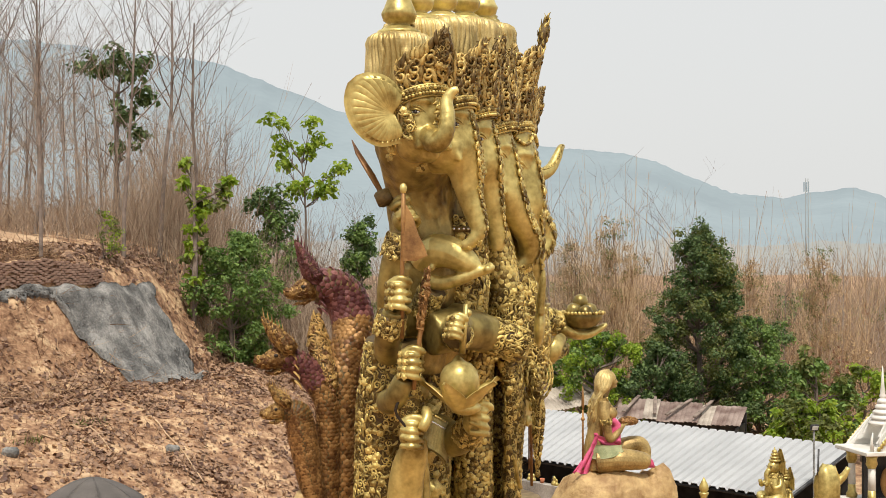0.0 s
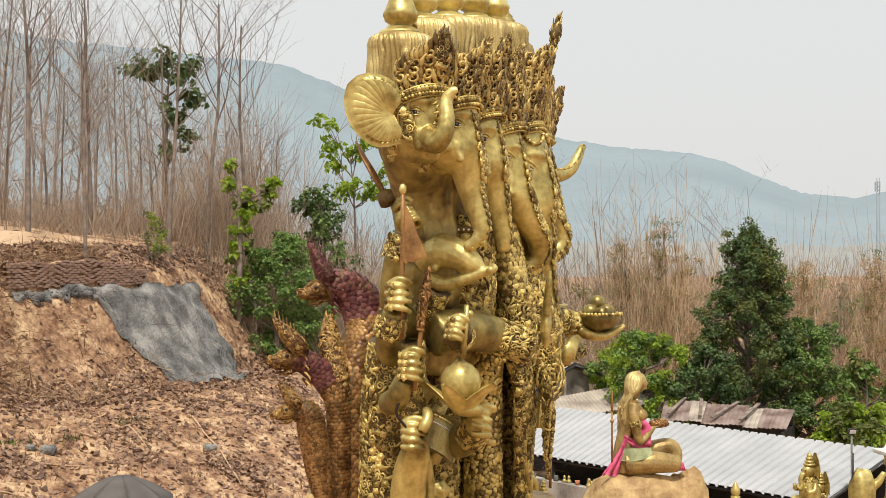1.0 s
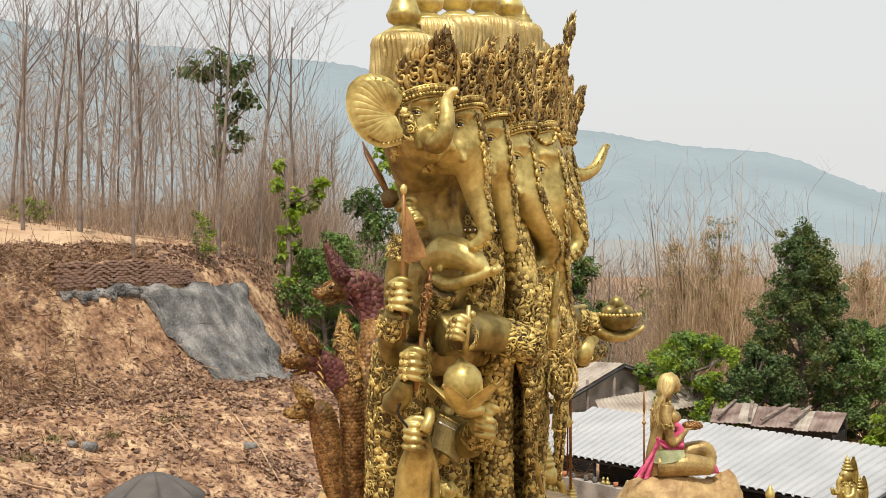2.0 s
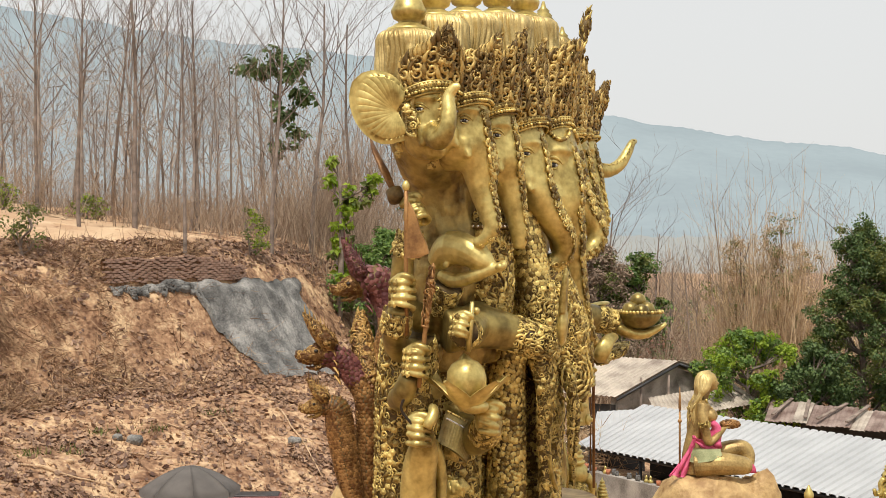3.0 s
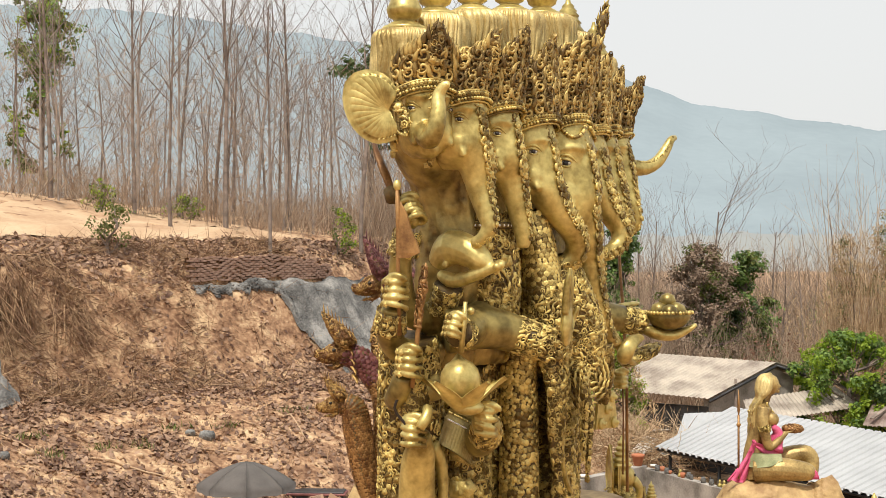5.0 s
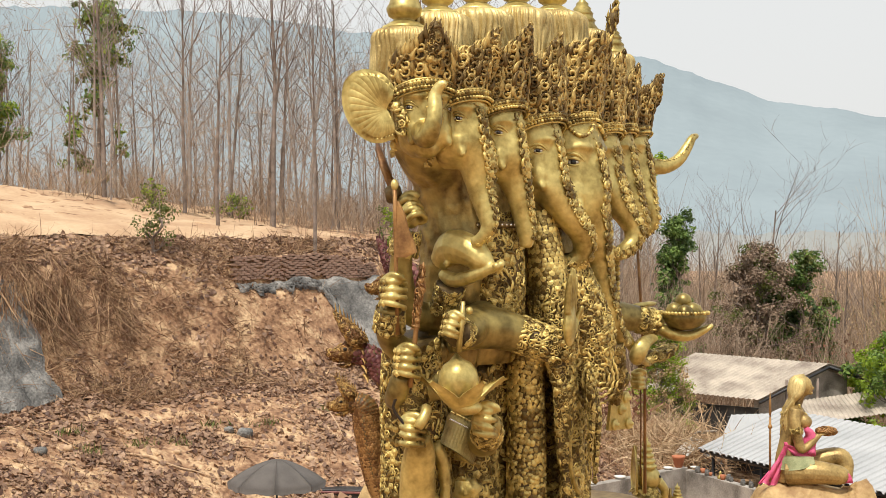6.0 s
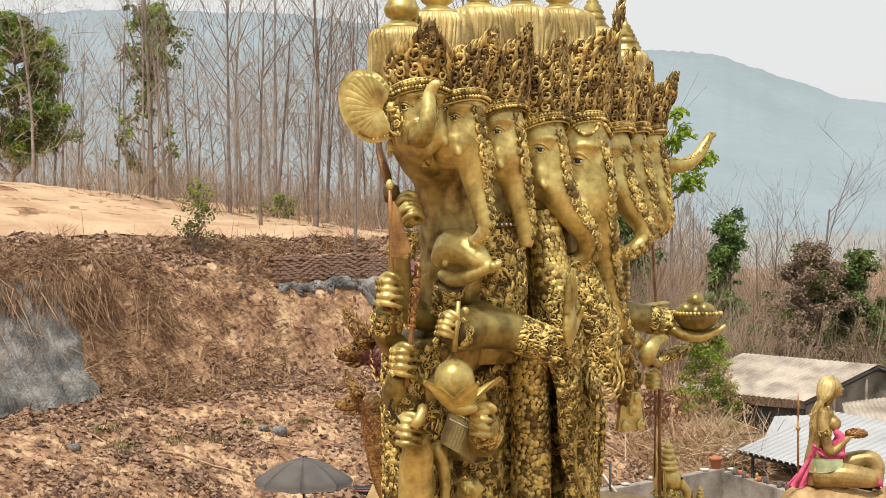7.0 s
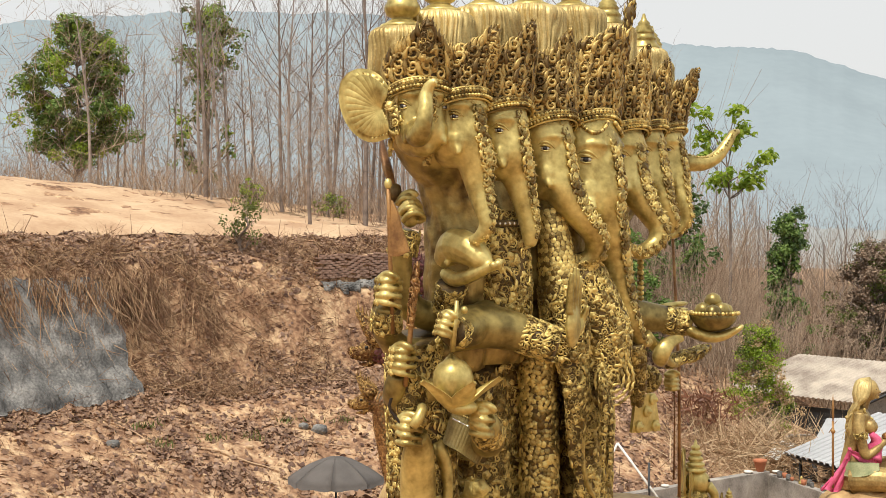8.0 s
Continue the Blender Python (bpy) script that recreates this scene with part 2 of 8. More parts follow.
    def box(self, at, size, mat, turn=None, bevel=0.0):
        """A box with chamfered edges."""
        x, y, z = (s / 2 for s in size)
        c = min(bevel, x * 0.9, y * 0.9, z * 0.9)
        if c:
            v, f = [], []
            rings = [(x - c, y - c, -z), (x, y, -z + c), (x, y, z - c), (x - c, y - c, z)]
            for a, b, h in rings:
                v += [(-a, -b, h), (a, -b, h), (a, b, h), (-a, b, h)]
            f = [(i * 4 + j, i * 4 + (j + 1) % 4, i * 4 + 4 + (j + 1) % 4, i * 4 + 4 + j) for i in range(3) for j in range(4)] + [(3, 2, 1, 0), (12, 13, 14, 15)]
        else:
            v = [(i, j, k) for k in (-z, z) for i, j in ((-x, -y), (x, -y), (x, y), (-x, y))]
            f = [(3, 2, 1, 0), (4, 5, 6, 7)] + [(j, (j + 1) % 4, 4 + (j + 1) % 4, 4 + j) for j in range(4)]
        v = np.array(v, float)
        if turn is not None:
            v = v @ np.array(turn).T
        return self.add(v + np.array(at), f, mat, False)

    def grid(self, pts, mat, thick=0.0, smooth=True):
        """A sheet from an (n, m, 3) array; thick: its depth along its own normals."""
        p = np.array(pts, float)
        n, m = p.shape[:2]
        f = [(i * m + j, i * m + j + 1, (i + 1) * m + j + 1, (i + 1) * m + j) for i in range(n - 1) for j in range(m - 1)]
        if not thick:
            return self.add(p.reshape(-1, 3), f, mat, smooth)
        nor = np.cross(np.gradient(p, axis=0), np.gradient(p, axis=1))
        nor /= np.linalg.norm(nor, axis=2, keepdims=True) + 1e-9
        q = p - nor * thick
        k = n * m
        g = [tuple(i + k for i in x)[::-1] for x in f]
        rim = [i * m for i in range(n)] + [(n - 1) * m + j for j in range(1, m)] + [i * m + m - 1 for i in range(n - 2, -1, -1)] + list(range(m - 2, 0, -1))
        g += [(rim[i], rim[i - 1], rim[i - 1] + k, rim[i] + k) for i in range(len(rim))]
        return self.add(np.concatenate([p.reshape(-1, 3), q.reshape(-1, 3)]), f + g, mat, smooth)

    def mesh(self, name):
        me = bpy.data.meshes.new(name)
        v = np.concatenate(self.v)
        me.from_pydata(v.tolist(), [], self.f)
        for m in self.mats:
            me.materials.append(m)
        me.polygons.foreach_set("material_index", self.m)
        me.polygons.foreach_set("use_smooth", self.s)
        me.update()
        return me


def part(name, shape, parent=None, label="", at=None):
    """Links a shape as one mesh object, under a thing or a part."""
    ob = new(name, shape.mesh(name) if isinstance(shape, Shape) else shape)
    if parent is not None:
        ob.parent = parent
    if at is not None:
        ob.matrix_basis = at
    return tagged(ob, label=label) if label else ob


def thing(name, at, label, category, group="", kind=""):
    """The empty at a thing's base that carries its parts."""
    ob = new(name)
    ob.matrix_basis = at
    ob.empty_display_size = 0.2
    return tagged(ob, label, category, group, kind)


def turn_to(z, spin=0.0, x=None):
    """A 3x3 turn whose z axis is the given way."""
    z = np.array(z, float)
    z /= np.linalg.norm(z)
    ref = np.array(x if x is not None else ((0, 0, 1) if abs(z[2]) < 0.9 else (1, 0, 0)), float)
    a = ref - z * (ref @ z)
    a /= np.linalg.norm(a)
    b = np.cross(z, a)
    c, s = math.cos(spin), math.sin(spin)
    return np.stack([c * a + s * b, -s * a + c * b, z], 1)


def frames_on(points, normals, sizes, spins, rng, sink=0.0):
    """Frames for stamps lying on a surface."""
    out = []
    for p, nn, s, w in zip(points, normals, sizes, spins):
        m = np.eye(4)
        m[:3, :3] = turn_to(nn, w) * s
        m[:3, 3] = np.array(p) - np.array(nn) * sink
        out.append(m)
    return np.array(out) if out else np.zeros((0, 4, 4))


def smooth_path(keys, n):
    """A Catmull-Rom curve through the keys."""
    k = np.array(keys, float)
    k = np.concatenate([[2 * k[0] - k[1]], k, [2 * k[-1] - k[-2]]])
    m = len(k) - 3
    out = []
    for i in range(n):
        x = min(i / (n - 1) * m, m - 1e-6)
        j = int(x)
        t = x - j
        a, b, c, d = k[j : j + 4]
        out.append(0.5 * (2 * b + (c - a) * t + (2 * a - 5 * b + 4 * c - d) * t * t + (3 * b - a - 3 * c + d) * t**3))
    return np.array(out)


def tri_noise(x, y, z=0.0):
    return noise.noise(Vector((x, y, z)))


# small ornament templates, about one unit across, lying on z = 0
def curl_template(turns=1.4, rings=9, seg=3, r0=0.48, thick=0.125):
    s = Shape()
    path, rad = [], []
    for i in range(rings):
        t = i / (rings - 1)
        a, r = t * turns * 2 * math.pi, r0 * (1 - 0.78 * t)
        path.append((r * math.cos(a), r * math.sin(a), 0.05 + 0.09 * t))
        rad.append(thick * (0.35 + 0.65 * math.sin(math.pi * (0.12 + 0.8 * t))))
    s.tube(path, rad, GOLD_ORN, seg)
    return np.concatenate(s.v), s.f


def rosette_template(n=5):
    s = Shape()
    s.lathe((0, 0, 0), [(0.46, 0.0), (0.42, 0.14), (0.27, 0.10), (0.18, 0.22), (0.02, 0.28)], GOLD_ORN, n * 2, ridge=lambda a, h: 1 + 0.16 * math.cos(n * a))
    return np.concatenate(s.v), s.f


def leaf_template():
    s = Shape()
    s.tube([(-0.5, 0, 0.03), (-0.25, 0.02, 0.14), (0.05, 0.06, 0.2), (0.35, 0.0, 0.16), (0.6, -0.12, 0.24)], [0.08, 0.2, 0.19, 0.11, 0.03], GOLD_ORN, 5, squash=(1, 0.55))
    return np.concatenate(s.v), s.f


def scale_template():
    """A fish scale: a rounded flake that lifts at its lower end (local -x)."""
    v = [(0.5, -0.3, 0.0), (0.5, 0.3, 0.0), (0.0, -0.5, 0.12), (0.0, 0.5, 0.12), (-0.38, -0.34, 0.2), (-0.38, 0.34, 0.2), (-0.55, 0, 0.22), (0, 0, 0.24), (-0.5, 0, 0.02), (-0.1, -0.5, 0.0), (-0.1, 0.5, 0.0)]
    f = [(0, 2, 7), (0, 7, 1), (1, 7, 3), (2, 4, 7), (4, 6, 7), (6, 5, 7), (5, 3, 7), (4, 9, 8, 6), (6, 8, 10, 5), (2, 9, 4), (5, 10, 3)]
    return np.array(v, float), f


def bead_template():
    s = Shape()
    s.ball((0, 0, 0.3), 0.5, GOLD_ORN, seg=6, rows=4)
    return np.concatenate(s.v), s.f


SCROLL = curl_template(1.15, 11, 4, 0.5, 0.15)
CURL, ROSETTE, LEAFLET, SCALE, BEAD = curl_template(), rosette_template(), leaf_template(), scale_template(), bead_template()

# ---------------------------------------------------------------- the land
CREST = np.array([(-17.5, 3.0), (-15.4, 9.0), (-14.2, 14.2), (-12.2, 18.2), (-8.4, 21.9), (-5.6, 25.0), (-4.0, 28.6), (-2.4, 33.0), (0.5, 40.0), (4.0, 50.0)])
PARASOL = (-4.78, 10.8, 1.79)
PROF_D = [-160, -60, -30, -12, -4, -1.5, -0.25, 0.0, 0.35, 0.9, 1.4, 2.1, 3.2, 4.2, 5.0, 6.4, 8.0, 11.0, 15.0, 30.0]
PROF_Z = [-4, -1, 5.6, 7.5, 6.95, 6.45, 5.75, 5.35, 4.9, 3.9, 3.1, 2.35, 2.2, 1.85, 1.6, 1.05, 0.2, -0.9, -1.5, -1.9]


def along_crest(x, y):
    """Distance along the bank's crest and the signed distance from it (positive downhill)."""
    best = None
    run = 0.0
    for a, b in zip(CREST[:-1], CREST[1:]):
        e = b - a
        L = np.linalg.norm(e)
        q = ((x - a[0]) * e[0] + (y - a[1]) * e[1]) / L / L
        q = min(max(q, 0.0), 1.0)
        c = a + e * q
        d = math.hypot(x - c[0], y - c[1])
        if best is None or d < best[0]:
            side = (x - a[0]) * e[1] - (y - a[1]) * e[0]
            best = (d, run + q * L, d if side > 0 else -d)
        run += L
    return best[1], best[2]


def ground_z(x, y):
    s, d = along_crest(x, y)
    far = max(0.0, (y - 34) / 12)
    z = float(np.interp(d, PROF_D, PROF_Z))
    if -12 < d < 9:
        w = 1.0 if 0 < d < 3 else 0.5
        z += w * (0.22 * tri_noise(x * 0.7, y * 0.7, 3) + 0.16 * tri_noise(x * 1.9, y * 1.9, z * 1.2) + 0.06 * tri_noise(x * 5, y * 5, z * 3))
    else:
        z += 0.25 * tri_noise(x * 0.15, y * 0.15, 8)
    if d < -1.5:
        z += 0.10 * max(0.0, min(1.0, (-1.5 - d) / 8)) * max(0.0, min(16.0, -9.0 - x))
    if d > 0 and far > 0:
        z = z * max(0, 1 - far) + (-2.2) * min(1, far)
    if d < 0:
        low = max(0.0, min(1.0, (x + 2) / 9)) * max(0.0, min(1.0, (y - 37) / 14))
        z = z * (1 - low) - 2.2 * low
    pit = math.hypot(x - PARASOL[0], y - PARASOL[1])
    if pit < 1.85:
        z = min(z, -0.9 + (z + 0.9) * max(0.0, (pit - 1.4) / 0.45))
    r = math.hypot(x, y)
    if r > 90:
        k = min(1, (r - 90) / 250)
        z = z * (1 - k) + k * (-4 + 0.0 * r)
    return z


def steps(lo, hi, fine_lo, fine_hi, fine):
    mid = np.arange(fine_lo, fine_hi, fine)
    out = [fine_hi]
    s = fine
    while out[-1] < hi:
        s *= 1.28
        out.append(min(hi, out[-1] + s))
    left = [fine_lo]
    s = fine
    while left[-1] > lo:
        s *= 1.28
        left.append(max(lo, left[-1] - s))
    return np.concatenate([left[::-1][:-1], mid, out])


gx, gy = steps(-3200, 3200, -19, 4, 0.2), steps(-3200, 3200, 9, 36, 0.2)
land = Shape()
land.grid([[(x, y, ground_z(x, y)) for y in gy] for x in gx], EARTH)
ground = tagged(part("ground", land), "dry brown earth slope with a cut bank under a plateau", "ground", kind="structure")

# the sandy top of the plateau, a skin of lighter earth a little above the slope
skin = Shape()
rows = []
for s in np.arange(2.0, 30.0, 0.5):
    k = np.interp(s, np.concatenate([[0], np.cumsum(np.hypot(*np.diff(CREST, axis=0).T))]), np.arange(len(CREST)))
    i = min(int(k), len(CREST) - 2)
    a = CREST[i] + (CREST[i + 1] - CREST[i]) * (k - i)
    e = (CREST[i + 1] - CREST[i]) / np.linalg.norm(CREST[i + 1] - CREST[i])
    nrm = np.array([-e[1], e[0]])
    w = 24 * min(1, max(0.02, (29.5 - s) / 9))
    st = 2.1 + 0.5 * tri_noise(s * 0.5, 0, 5)
    row = []
    for q in np.linspace(0, 1, 50):
        p = a + nrm * (st + q * w)
        row.append((p[0], p[1], ground_z(p[0], p[1]) + 0.05 * math.sin(math.pi * min(1, q * 12 + 0.02)) + 0.02))
    rows.append(row)
skin.grid(rows, SAND)
tagged(part("sandy_plateau", skin), "bare pale sandy earth on the plateau above the bank", "ground", kind="structure")


# hills, their haze put into colour and glow
def skyline(az):
    A = [-3.2, -1.6, -1.0, -0.6, -0.5, -0.4, -0.28, -0.11, -0.05, 0.044, 0.138, 0.313, 0.339, 0.378, 0.442, 0.479, 0.499, 0.53, 0.56, 0.7, 1.0, 1.6, 3.2]
    E = [0.05, 0.07, 0.11, 0.158, 0.172, 0.181, 0.181, 0.16, 0.156, 0.148, 0.112, 0.0815, 0.0815, 0.073, 0.046, 0.042, 0.0465, 0.0495, 0.039, 0.03, 0.03, 0.04, 0.05]
    return float(np.interp(az, A, E))


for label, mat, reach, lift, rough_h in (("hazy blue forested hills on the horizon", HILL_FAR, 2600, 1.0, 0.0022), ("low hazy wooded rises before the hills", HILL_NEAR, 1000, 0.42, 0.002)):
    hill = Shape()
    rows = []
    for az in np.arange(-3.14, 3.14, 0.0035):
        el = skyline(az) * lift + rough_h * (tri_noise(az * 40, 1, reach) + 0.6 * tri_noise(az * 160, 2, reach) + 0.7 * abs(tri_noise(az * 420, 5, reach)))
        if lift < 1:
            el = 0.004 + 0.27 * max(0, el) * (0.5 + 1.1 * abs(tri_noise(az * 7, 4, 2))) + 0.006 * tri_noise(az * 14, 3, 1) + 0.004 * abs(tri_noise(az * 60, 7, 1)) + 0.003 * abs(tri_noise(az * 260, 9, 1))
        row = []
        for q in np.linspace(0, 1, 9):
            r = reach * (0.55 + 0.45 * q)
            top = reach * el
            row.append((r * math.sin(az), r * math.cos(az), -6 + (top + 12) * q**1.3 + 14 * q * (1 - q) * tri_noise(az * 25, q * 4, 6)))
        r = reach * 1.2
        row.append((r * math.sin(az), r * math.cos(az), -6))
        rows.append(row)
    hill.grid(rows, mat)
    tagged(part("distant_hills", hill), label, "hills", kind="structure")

# ---------------------------------------------------------------- trees


def bare_tree(rng, height, girth, lean=0.05, fork=0.45, depth=4, spread=0.5, reach=1.0):
    """Trunk and limbs of a leafless tree; returns two shapes and the twig ends."""
    trunk, limbs, ends = Shape(), Shape(), []

    def grow(p, way, length, r, level):
        n = (5, 4, 3, 2)[level]
        pts, rad = [np.array(p, float)], [r]
        d = np.array(way, float)
        for i in range(n):
            d = d + rng.normal(0, 0.035 + 0.085 * level, 3) + np.array([0, 0, 0.05 * level])
            d /= np.linalg.norm(d)
            pts.append(pts[-1] + d * length / n)
            rad.append(r * (1 - (0.62 if level else 0.7) * (i + 1) / n))
        (trunk if level == 0 else limbs).tube(pts, rad, BARK, 6 if level == 0 else 3, caps=False)
        if level >= depth:
            ends.append(pts[-1])
            return
        kids = rng.integers(10, 15) if level == 0 else rng.integers(4, 7) if level == 1 else rng.integers(2, 4)
        for k in range(kids):
            q = fork + (1 - fork) * (k + rng.random()) / kids if level == 0 else 0.2 + 0.8 * (k + rng.random()) / kids
            i = min(int(q * n), n - 1)
            at = pts[i] + (pts[i + 1] - pts[i]) * (q * n - i)
            a = rng.random() * 2 * math.pi
            out = np.array([math.cos(a), math.sin(a), 0])
            w = d * (1 - spread) + out * spread + np.array([0, 0, 0.24])
            grow(at, w / np.linalg.norm(w), length * (reach * rng.uniform(0.16, 0.40) * (1.25 - 0.6 * q) if level == 0 else rng.uniform(0.3, 0.6)), max(0.006, r * (1 - 0.6 * q) * (0.42 if level == 0 else 0.5)), level + 1)
        ends.append(pts[-1])

    grow((0, 0, -0.3), (rng.normal(0, lean * 0.5), rng.normal(0, lean * 0.5), 1), height * 0.92, girth, 0)
    return trunk, limbs, ends


def leaf_card(rng, n, size, droop=0.3, wide=0.42):
    """Frames' template: one folded leaf."""
    return np.array([(0, 0, 0), (0.45, wide * 0.9, 0.08), (1.0, 0, -droop), (0.45, -wide * 0.9, 0.08)]), [(0, 1, 2), (0, 2, 3)]


def clump(shape, rng, centre, radius, count, size, mat, flat=1.0):
    """Leaves gathered round a centre, facing out and up."""
    v, f = leaf_card(rng, 1, size)
    fr = []
    for _ in range(count):
        d = rng.normal(0, 1, 3)
        d /= np.linalg.norm(d)
        p = np.array(centre) + d * radius * rng.random() ** 0.4 * np.array([1, 1, flat])
        m = np.eye(4)
        nn = d + np.array([0, 0, 0.8]) + rng.normal(0, 0.45, 3)
        m[:3, :3] = turn_to(nn, rng.random() * 6.28) * size * rng.uniform(0.6, 1.3)
        m[:3, 3] = p
        fr.append(m)
    shape.stamp(v, f, fr, mat, False)


BARE = []
for k in range(7):
    rng = np.random.default_rng(100 + k)
    tr, li, en = bare_tree(rng, 9.0 + k % 3, 0.085 + 0.02 * (k % 2), fork=0.25 + 0.05 * k, depth=3, spread=0.56, reach=1.0 if k < 4 else 1.55)
    BARE.append((tr.mesh("trunk"), li.mesh("branchwork"), en))


# the same bare trees again, with distance haze put into the bark colour
HAZED = []
for tr, li, en in BARE:
    pair = []
    for me in (tr, li):
        hazed_mesh = me.copy()
        hazed_mesh.materials.clear()
        hazed_mesh.materials.append(BARK_HAZED)
        pair.append(hazed_mesh)
    HAZED.append(pair)


def plant_bare(k, x, y, scale, spin, label, thick=1.0, kinds=BARE):
    t = thing("bare_tree", pose(x, y, ground_z(x, y), 0, 0, spin) @ Matrix.Diagonal((scale * thick, scale * thick, scale, 1)), label, "tree", "bare trees on the plateau")
    part("trunk", kinds[k][0], t)
    part("branchwork", kinds[k][1], t)
    return t


rng = np.random.default_rng(5)
HAZED_LABEL = "tall leafless tree with bark paled to stand for distance haze"
BARE_LABEL = "tall leafless grey-brown tree with thin upright limbs"
# single bare trees that stand out
for k, x, y, s, spin in ((4, -6.9, 24.6, 0.84, 10), (5, -9.0, 27.5, 0.95, 80), (6, -10.5, 26.0, 0.9, 200), (4, -4.6, 29.6, 1.05, 300), (5, -3.4, 33, 1.0, 30), (6, -12.6, 29.0, 1.0, 130),
                         (4, -16.0, 30.0, 1.1, 45), (5, -1.8, 36, 0.95, 222), (6, -7.4, 31.0, 1.05, 77), (5, 21.7, 45.3, 0.98, 10), (4, 16.2, 42.0, 0.98, 90), (6, 27.0, 43.0, 0.8, 160), (5, 10.0, 46.0, 1.05, 260)):
    plant_bare(k, x, y, s, spin, BARE_LABEL)
# the wood behind; two trees in three have haze painted into their bark
for i in range(190):
    a, r = rng.uniform(-0.62, 0.24), rng.uniform(46, 88)
    x, y = r * math.sin(a), r * math.cos(a) - 16
    s, d = along_crest(x, y)
    if d > -3.2 or (-26 < x < -9 and y < 27) or (x < -20 and y < 38.5):
        continue
    plant_bare(int(rng.integers(0, 7)), x, y, rng.uniform(0.6, 1.0), rng.uniform(0, 360), BARE_LABEL if i % 3 == 0 else HAZED_LABEL, 0.85, BARE if i % 3 == 0 else HAZED)
for i in range(44):
    x, y = rng.uniform(6, 58), rng.uniform(44, 100)
    plant_bare(int(rng.integers(0, 4)), x, y, rng.uniform(0.5, 0.95), rng.uniform(0, 360), HAZED_LABEL, 0.9, HAZED)


def thicket(name, label, spots, rng, height, per, mat, lean=0.18, width=0.018, twigs=2):
    """A dry thicket: many thin upright stems, nobody could count them."""
    s = Shape()
    v = np.array([(-1, 0, 0), (1, 0, 0), (0, 0.9, 0), (-0.35, 0, 1), (0.35, 0, 1), (0, 0.3, 1)], float)
    f = [(0, 1, 4, 3), (1, 2, 5, 4), (2, 0, 3, 5)]
    fr = []
    for x, y in spots:
        tall = rng.uniform(0.45, 1.25)
        for _ in range(per):
            px, py = x + rng.normal(0, 0.7), y + rng.normal(0, 0.7)
            h = height * tall * rng.uniform(0.4, 1.15)
            d = np.array([rng.normal(0, lean), rng.normal(0, lean), 1.0])
            w = width * rng.uniform(0.5, 1.4)
            base = np.array([px, py, ground_z(px, py) - 0.1])
            for tw in range(1 + twigs):
                if tw:
                    q = rng.uniform(0.25, 0.8)
                    b2 = base + d * h * q
                    d2 = d * 0.8 + np.array([rng.normal(0, 0.45), rng.normal(0, 0.45), 0.1])
                    h2, w2 = h * (1 - q) * rng.uniform(0.5, 1.0), w * 0.5
                else:
                    b2, d2, h2, w2 = base, d, h, w
                m = np.eye(4)
                t = turn_to(d2, rng.random() * 6)
                m[:3, 0], m[:3, 1], m[:3, 2], m[:3, 3] = t[:, 0] * w2, t[:, 1] * w2, t[:, 2] * h2, b2
                fr.append(m)
    s.stamp(v, f, fr, mat, False)
    return tagged(part(name, s), label, "thicket", kind="stuff")


rng = np.random.default_rng(6)
spots = []
while len(spots) < 420:
    a, r = rng.uniform(-0.62, 0.25), rng.uniform(43, 80)
    x, y = r * math.sin(a), r * math.cos(a) - 16
    if along_crest(x, y)[1] < -2.8 and not (-26 < x < -8.5 and y < 28):
        spots.append((x, y))
thicket("dry_thicket", "dense leafless brown undergrowth of thin upright stems", spots, rng, 2.0, 22, BARK_RED, 0.45, 0.012, 3)
spots = [(rng.uniform(3, 48), rng.uniform(38, 62)) for _ in range(330)]
thicket("dry_thicket", "reddish-brown dry bamboo and brush in the valley", spots, rng, 5.4, 13, BARK_RED, 0.34, 0.018, 3)
spots = [(rng.uniform(5, 95), rng.uniform(60, 130)) for _ in range(520)]
thicket("dry_thicket", "far reddish-brown leafless woodland in the valley", spots, rng, 8.2, 14, BARK_RED, 0.3, 0.032, 3)
spots = [(rng.uniform(-5, 4), rng.uniform(30.5, 42)) for _ in range(150)] + [(rng.uniform(2, 15), rng.uniform(35, 52)) for _ in range(190)]
spots = [q for q in spots if along_crest(*q)[1] > -3.5 and not (q[0] < -1.5 and along_crest(*q)[1] > 0.6)]
thicket("dry_thicket", "grey-brown leafless scrub at the edge of the slope", spots, rng, 4.0, 20, BARK_RED, 0.3, 0.013, 3)
spots = [(rng.uniform(-4, 22), rng.uniform(54, 110)) for _ in range(170)]
thicket("dry_thicket", "tall grey-brown leafless wood beyond the slope", spots, rng, 8.5, 14, BARK_RED, 0.28, 0.026, 3)
for _ in range(18):
    plant_bare(int(rng.integers(0, 7)), rng.uniform(2, 20), rng.uniform(50, 90), rng.uniform(0.8, 1.15), rng.uniform(0, 360), BARE_LABEL, 0.9)
spots = [(rng.normal(16.9, 1.3), rng.normal(41.3, 0.9)) for _ in range(22)] + [(rng.uniform(22, 32), rng.normal(43.0, 1.5)) for _ in range(18)]
thicket("dry_bamboo", "tall clump of dry tan bamboo stems", spots, rng, 9.6, 16, BRUSH, 0.10, 0.016, 4)


